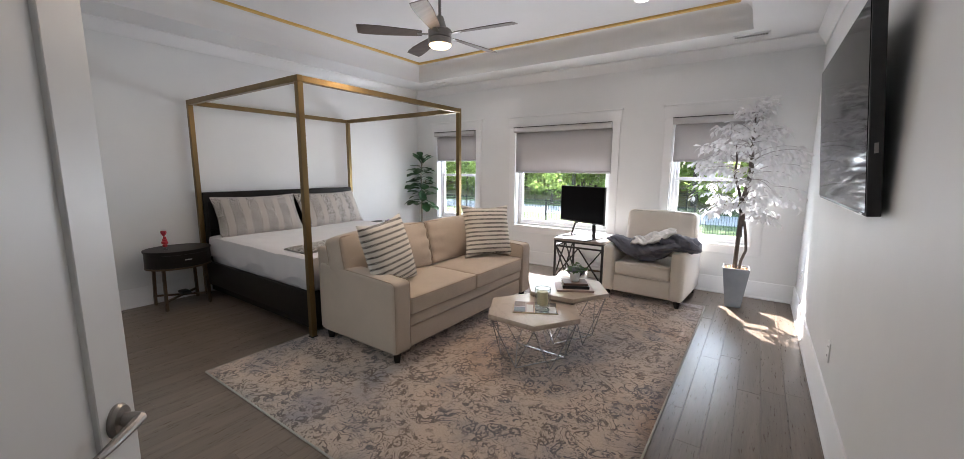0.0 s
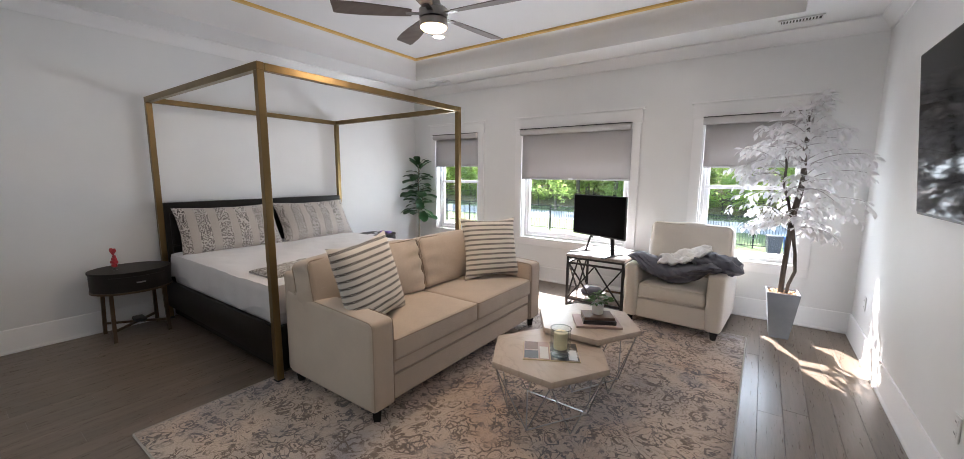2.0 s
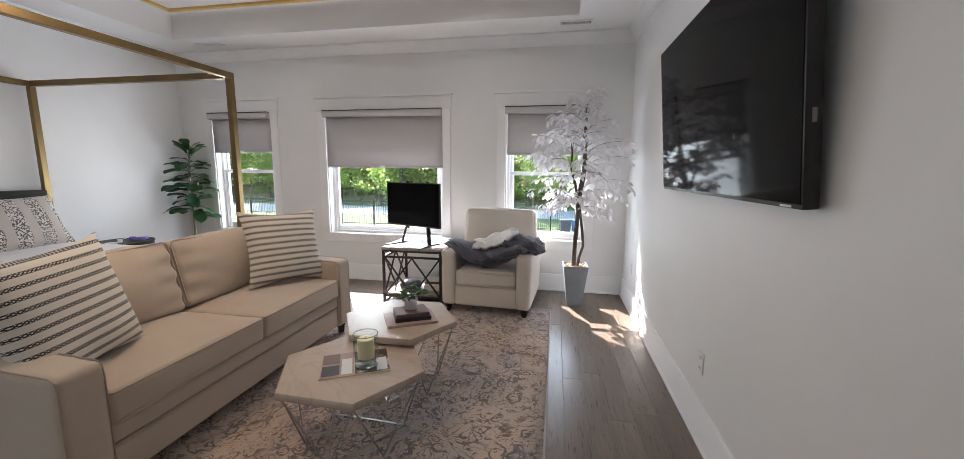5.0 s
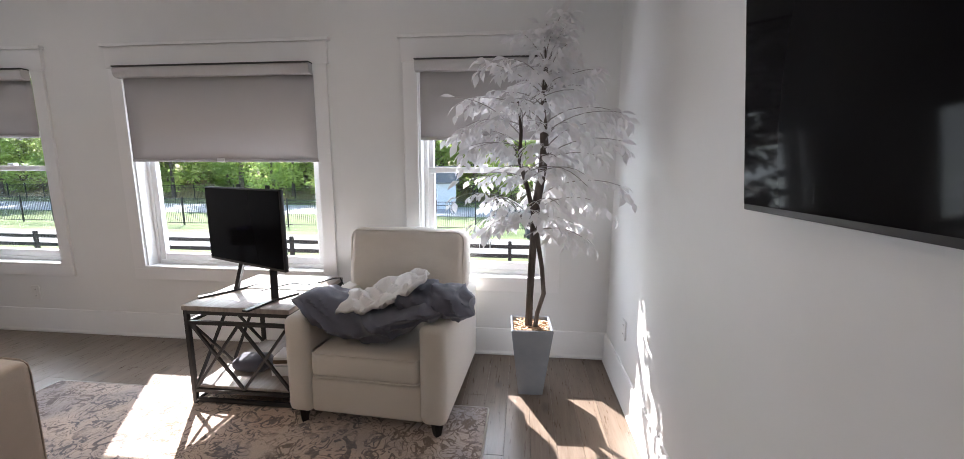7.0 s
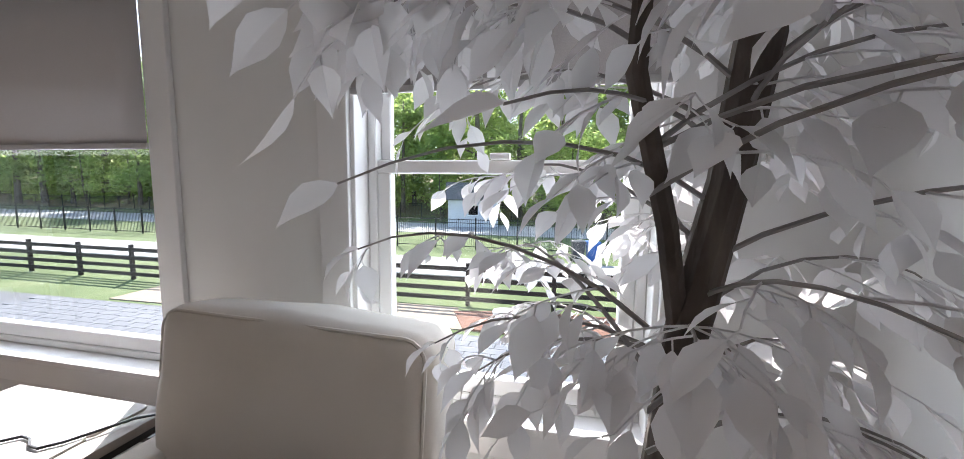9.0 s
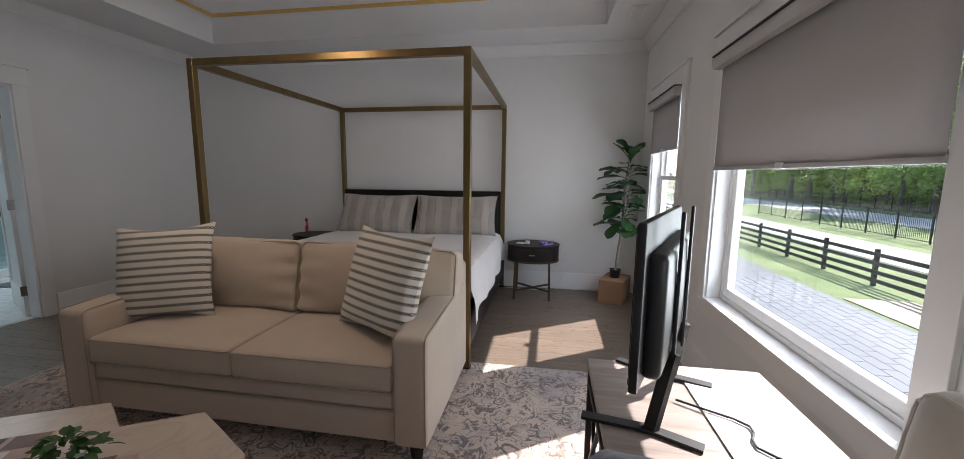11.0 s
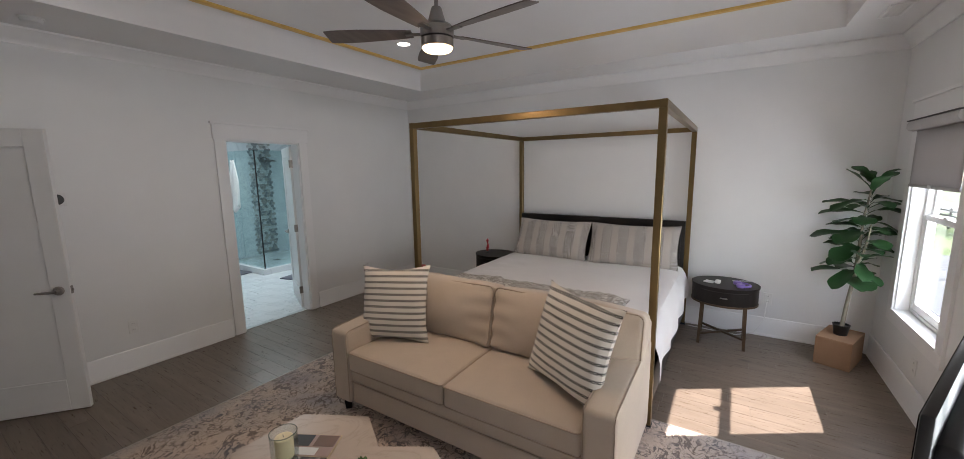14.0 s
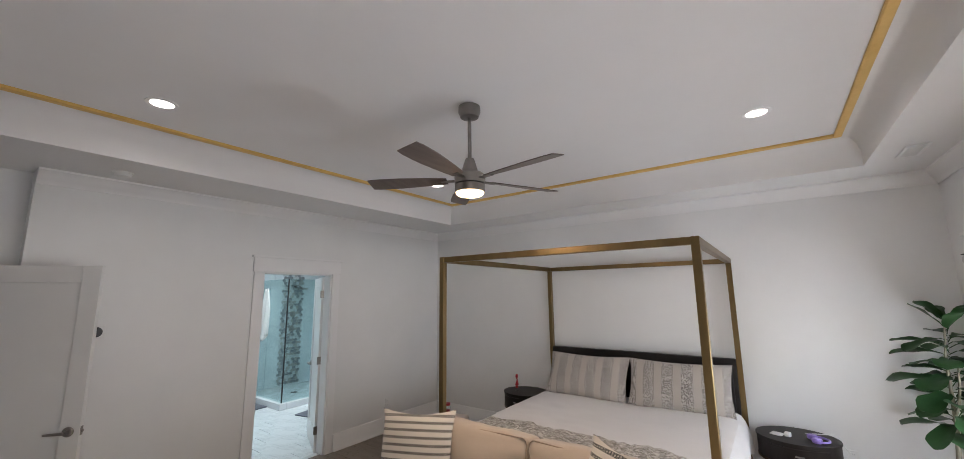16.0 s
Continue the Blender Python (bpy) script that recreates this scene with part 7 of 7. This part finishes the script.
def shrub(seed, mat):
    rnd = random.Random(seed)
    s = thing("shrub", "dense green shrub in the undergrowth", "shrub", (0, 0, -200), 0, "undergrowth shrubs")
    bm = bmesh.new()
    for k in range(5):
        limb(bm, (rnd.uniform(-.3, .3), rnd.uniform(-.3, .3), -0.1), (rnd.uniform(-.6, .6), rnd.uniform(-.6, .6), 1), 1.5, 0.04, 0.012, rnd)
    part("stems", bm, M_TRUNK, s)
    bm = bmesh.new()
    for k in range(20):
        leaf_clump(bm, Vector((rnd.uniform(-1.4, 1.4), rnd.uniform(-1.2, 1.2), rnd.uniform(0.3, 2.1))), 0.8, 40, 0.24, rnd)
    part("crown", bm, mat, s, smooth=False)
    return s


def woods():
    rnd = random.Random(8)
    kinds = [tree("tree", 15, 4.2, 1, M_WOODS[0]), tree("tree", 18, 4.6, 2, M_WOODS[0]), tree("tree", 12, 4.0, 3, M_WOODS[1], 0.28), tree("tree", 20, 5.0, 4, M_WOODS[0], 0.36, 56), tree("tree", 10, 3.4, 5, M_WOODS[1], 0.26, 44, 50, 0.18)]
    bushes = [shrub(20, M_WOODS[0]), shrub(21, M_WOODS[1])]
    used = [False] * 5
    def lift(y):
        for (y0, h0), (y1, h1) in zip(((48, 0), (52, .6), (60, 2.0), (75, 4.0)), ((52, .6), (60, 2.0), (75, 4.0), (100, 7.0))):
            if y0 <= y <= y1:
                return h0 + (h1 - h0) * (y - y0) / (y1 - y0)
        return 0
    def put(src, flag, k, x, y, s):
        m = pose(x, y, ZG + lift(y), 0, 0, rnd.uniform(0, 360)) @ Matrix.Scale(1.0, 4)
        if not flag[k]:
            flag[k] = True
            src[k].matrix_world = m
            src[k].scale = (s, s, s)
        else:
            c = copy_thing(src[k], m)
            c.scale = (s, s, s)
    for row, (y0, step) in enumerate(((49, 4.6), (55, 5.0), (63, 5.6), (73, 6.5))):
        x = -112 + rnd.uniform(0, 3) - row * 14
        while x < 42 + row * 6:
            k = rnd.choice((0, 1, 2, 3, 4) if row < 2 else (0, 1, 3))
            put(kinds, used, k, x + rnd.uniform(-1, 1), y0 + rnd.uniform(-2, 2.5), rnd.uniform(0.85, 1.2))
            x += step * rnd.uniform(0.75, 1.25)
    ub = [False] * 2
    for y0, s0 in ((50.5, 0.8), (55.0, 1.5)):
        x = -105
        while x < 40:
            put(bushes, ub, rnd.randrange(2), x, y0 + rnd.uniform(-0.8, 2.5), s0 * rnd.uniform(0.5, 1.4))
            x += rnd.uniform(2.5, 7.5) * s0 ** 0.6
    # trees nearer to the house, seen through the middle and right-hand panes
    for x, y, k, s in ((-19, 41.5, 4, 0.8), (-26, 42, 2, 0.8), (-2.5, 42.5, 4, 0.85), (3.0, 41.5, 2, 0.8), (8, 36, 4, 0.9), (-12.6, 42.6, 4, 0.6)):
        put(kinds, used, k, x, y, s)


woods()


def white_shed():
    h = thing("outbuilding", "small white clapboard outbuilding among the trees", "house", (-8.6, 39.8, ZG), 14)
    wmat = textured("white_siding", [(0.3, (0.62, 0.64, 0.66)), (0.7, (0.70, 0.72, 0.74))], 2, 0.7, 0, 0.1, 20, 0.002)
    rmat = textured("grey_shingle", [(0.3, (0.10, 0.10, 0.10)), (0.7, (0.17, 0.17, 0.17))], 6, 0.9, 0, 0.4, 30, 0.01)
    w, d, e = 2.15, 2.0, 2.45
    body = bmesh.new()
    solid(body, -w, w, -d, d, -0.2, e)
    wl = part("wall", body, wmat, h)
    for k in range(13):
        part("siding_board", box(-w - 0.02, w + 0.02, -d - 0.03, -d, 0.2 * k, 0.2 * k + 0.185), wmat, wl)
    bm = bmesh.new()
    prof = [(-d - 0.35, e - 0.1), (0, e + 1.3), (d + 0.35, e - 0.1), (d + 0.35, e), (0, e + 1.45), (-d - 0.35, e)]
    ra = [bm.verts.new((-w - 0.3, y, z)) for y, z in prof]
    rb = [bm.verts.new((w + 0.3, y, z)) for y, z in prof]
    for k in range(6):
        bm.faces.new((ra[k], ra[(k + 1) % 6], rb[(k + 1) % 6], rb[k]))
    bm.faces.new(ra[::-1])
    bm.faces.new(rb)
    part("roof", bm, rmat, h)
    wn_ = part("window", box(-0.5, 0.5, -d - 0.06, -d - 0.02, 1.0, 2.0, 0.01, 1), M_VINYL, h)
    part("pane", box(-0.4, 0.4, -d - 0.07, -d - 0.055, 1.1, 1.9), M_SCREEN, wn_)
    p = thing("utility_pole", "pale grey utility pole beyond the road", "pole", (-41.0, 43.0, ZG), 0)
    part("shaft", tube(bmesh.new(), [(0, 0, -0.2), (0.02, 0, 6), (0.05, 0, 12)], [0.24, 0.2, 0.15], 12), textured("grey_pole", [(0.3, (0.38, 0.41, 0.45)), (0.7, (0.46, 0.49, 0.53))], 3, 0.7), p)
    blue = textured("blue_bin", [(0.3, (0.02, 0.10, 0.36)), (0.7, (0.03, 0.14, 0.42))], 3, 0.5)
    black = textured("dark_bin", [(0.3, (0.03, 0.035, 0.045)), (0.7, (0.045, 0.05, 0.06))], 3, 0.5)
    for x, mt, lb in ((0.45, black, "dark wheeled bin beside the drive"), (1.15, blue, "blue wheeled recycling bin beside the drive")):
        b = thing("wheeled_bin", lb, "bin", (x, 24.1, ZG), 10, "wheeled bins")
        bm = bmesh.new()
        rr = [[bm.verts.new((s * sx, s * sy, z)) for sx, sy in ((-1, -1), (1, -1), (1, 1), (-1, 1))] for s, z in ((0.23, 0.05), (0.30, 0.98))]
        for k in range(4):
            bm.faces.new((rr[0][k], rr[0][(k + 1) % 4], rr[1][(k + 1) % 4], rr[1][k]))
        bm.faces.new(rr[0][::-1])
        bm.faces.new(rr[1])
        part("bin_body", bm, mt, b)
        part("lid", box(-0.32, 0.32, -0.34, 0.32, 0.98, 1.06, 0.02, 2), mt, b)
        for s in (-1, 1):
            part("wheel", tube(bmesh.new(), [(s * 0.24, 0.24, 0.1), (s * 0.30, 0.24, 0.1)], 0.1, 14), M_BLACKPLASTIC, b)


white_shed()

# the house's own shell below the room, seen only from outside
whole("wall_foundation", box(XW - WT, XE + WT, -1.9, YN + WT, ZG - 0.1, -0.1), textured("foundation_paint", [(0.3, (0.5, 0.5, 0.49)), (0.7, (0.58, 0.58, 0.57))], 2, 0.8), "painted foundation wall below the room", "wall", kind="structure", smooth=False)
whole("roof_slab", box(XW - 0.5, XE + 0.5, -4.4, YN + 0.45, 3.2, 3.35), textured("roof_cover", [(0.3, (0.12, 0.12, 0.12)), (0.7, (0.18, 0.18, 0.18))], 4, 0.9), "grey roof over the house", "roof", kind="structure", smooth=False)

# ---------------------------------------------------------------- rug and floor pieces


def rug():
    x0, x1, y0, y1 = -2.93, -0.17, 1.225, 4.905
    r = thing("area_rug", "large distressed cream and blue-grey patterned rug under sofa", "rug", ((x0 + x1) / 2, (y0 + y1) / 2, 0))
    hx, hy = (x1 - x0) / 2, (y1 - y0) / 2
    bm = bmesh.new()
    n, m = 24, 30
    g = [[bm.verts.new((-hx + 0.012 + (2 * hx - 0.024) * i / n, -hy + 0.012 + (2 * hy - 0.024) * j / m, 0.0105 + 0.0012 * mnoise.noise(Vector((i * .5, j * .5, 0))))) for j in range(m + 1)] for i in range(n + 1)]
    for i in range(n):
        for j in range(m):
            bm.faces.new((g[i][j], g[i + 1][j], g[i + 1][j + 1], g[i][j + 1]))
    pile = part("rug_face", bm, M_RUG, r)
    so = pile.modifiers.new("thick", 'SOLIDIFY')
    so.thickness, so.offset = 0.009, -1
    part("binding", ring_pipe([(x, y, 0.006) for x, y in rounded_rect(-hx + 0.006, hx - 0.006, -hy + 0.006, hy - 0.006, 0.012, 3)], 0.006), M_RUGEDGE, r, "pale bound edge")


rug()


def chamfered(w, l, h, c):
    bm = bmesh.new()
    lo = [bm.verts.new((x, y, -h)) for x, y in ((-w, -l), (w, -l), (w, l), (-w, l))]
    md = [bm.verts.new((x, y, -c)) for x, y in ((-w, -l), (w, -l), (w, l), (-w, l))]
    hi = [bm.verts.new((x, y, 0)) for x, y in ((-w + c, -l + c), (w - c, -l + c), (w - c, l - c), (-w + c, l - c))]
    for ra, rb in ((lo, md), (md, hi)):
        for k in range(4):
            bm.faces.new((ra[k], ra[(k + 1) % 4], rb[(k + 1) % 4], rb[k]))
    bm.faces.new(hi)
    return bm


def boards():
    fl = whole("floor", box(XW - 0.1, XE + 0.1, -1.75, YN + 0.1, -0.09, -0.012), M_GAP, "wide greyish brown hickory floor boards", "floor", kind="structure", smooth=False)
    rnd = random.Random(5)
    pw = 0.1304
    cache = {}
    x = XW
    y_lo, y_hi = YS - 0.06, YN
    while x < XE - 0.01:
        w = min(pw, XE - x)
        ylo = y_lo if x + w < DX else -1.7
        y = ylo
        first = True
        while y < y_hi - 0.02:
            l = rnd.choice((0.9, 1.2, 1.5, 1.8)) * (rnd.uniform(0.3, 1.0) if first else 1)
            first = False
            l = round(min(l, y_hi - y), 2)
            if y_hi - y - l < 0.25:
                l = round(y_hi - y, 3)
            key = (round(w, 3), l)
            if key not in cache:
                cache[key] = finish("floor_board", chamfered(w / 2 - 0.0005, l / 2 - 0.0004, 0.012, 0.0009), M_FLOOR, False)
            b = new("floor_board", cache[key])
            b.parent = fl
            b.location = (x + w / 2, y + l / 2, rnd.uniform(-0.0006, 0.0))
            y += l
        x += pw
    cut = {}
    for j in range(13):
        py = YS - 0.215 - 0.3 * j
        x = BX0 - 0.2 * (j % 3)
        if py - 0.15 < BY0:
            continue
        while x < BX1 - 0.02:
            a, b = max(x, BX0), min(x + 0.6, BX1)
            w = round((b - a) / 2 - 0.002, 3)
            if w not in cut:
                cut[w] = finish("floor_tile", chamfered(w, 0.148, 0.006, 0.0015), M_TILE, False)
            t = new("floor_tile", cut[w])
            t.parent = bath_floor
            t.location = ((a + b) / 2, py, 0)
            x += 0.6
    sill = whole("trim_threshold", box(BD0, BD1, YS - 0.13, YS - 0.052, -0.01, 0.004, 0.002, 1), M_WHITEMARBLE, "thin marble threshold at the bathroom door", "trim", kind="structure")
    # mosaic strip of the shower wall
    mos = tagged(new("mosaic_strip"), "strip of mixed grey stone mosaic on the shower wall", "mosaic", kind="structure")
    tones = [textured("mosaic_a", [(0.3, (0.16, 0.17, 0.18)), (0.7, (0.24, 0.25, 0.26))], 9, 0.4), textured("mosaic_b", [(0.3, (0.40, 0.42, 0.43)), (0.7, (0.52, 0.54, 0.55))], 9, 0.4), textured("mosaic_c", [(0.3, (0.28, 0.27, 0.26)), (0.7, (0.36, 0.35, 0.34))], 9, 0.4)]
    hexa = [(0.036 * math.cos(math.radians(60 * k + 30)), 0.036 * math.sin(math.radians(60 * k + 30))) for k in range(6)]
    meshes = []
    for t in tones:
        bm = bmesh.new()
        a = [bm.verts.new((x, 0, z)) for x, z in hexa]
        b = [bm.verts.new((x * 0.92, 0.008, z * 0.92)) for x, z in hexa]
        for k in range(6):
            bm.faces.new((a[k], a[(k + 1) % 6], b[(k + 1) % 6], b[k]))
        bm.faces.new(b)
        meshes.append(finish("mosaic_tile", bm, t, False))
    for r in range(42):
        for c in range(7):
            t = new("mosaic_tile", rnd.choice(meshes))
            t.parent = mos
            t.location = (-4.92 + 0.0645 * c + (0.032 if r % 2 else 0), BY0, 0.08 + 0.056 * r)


boards()
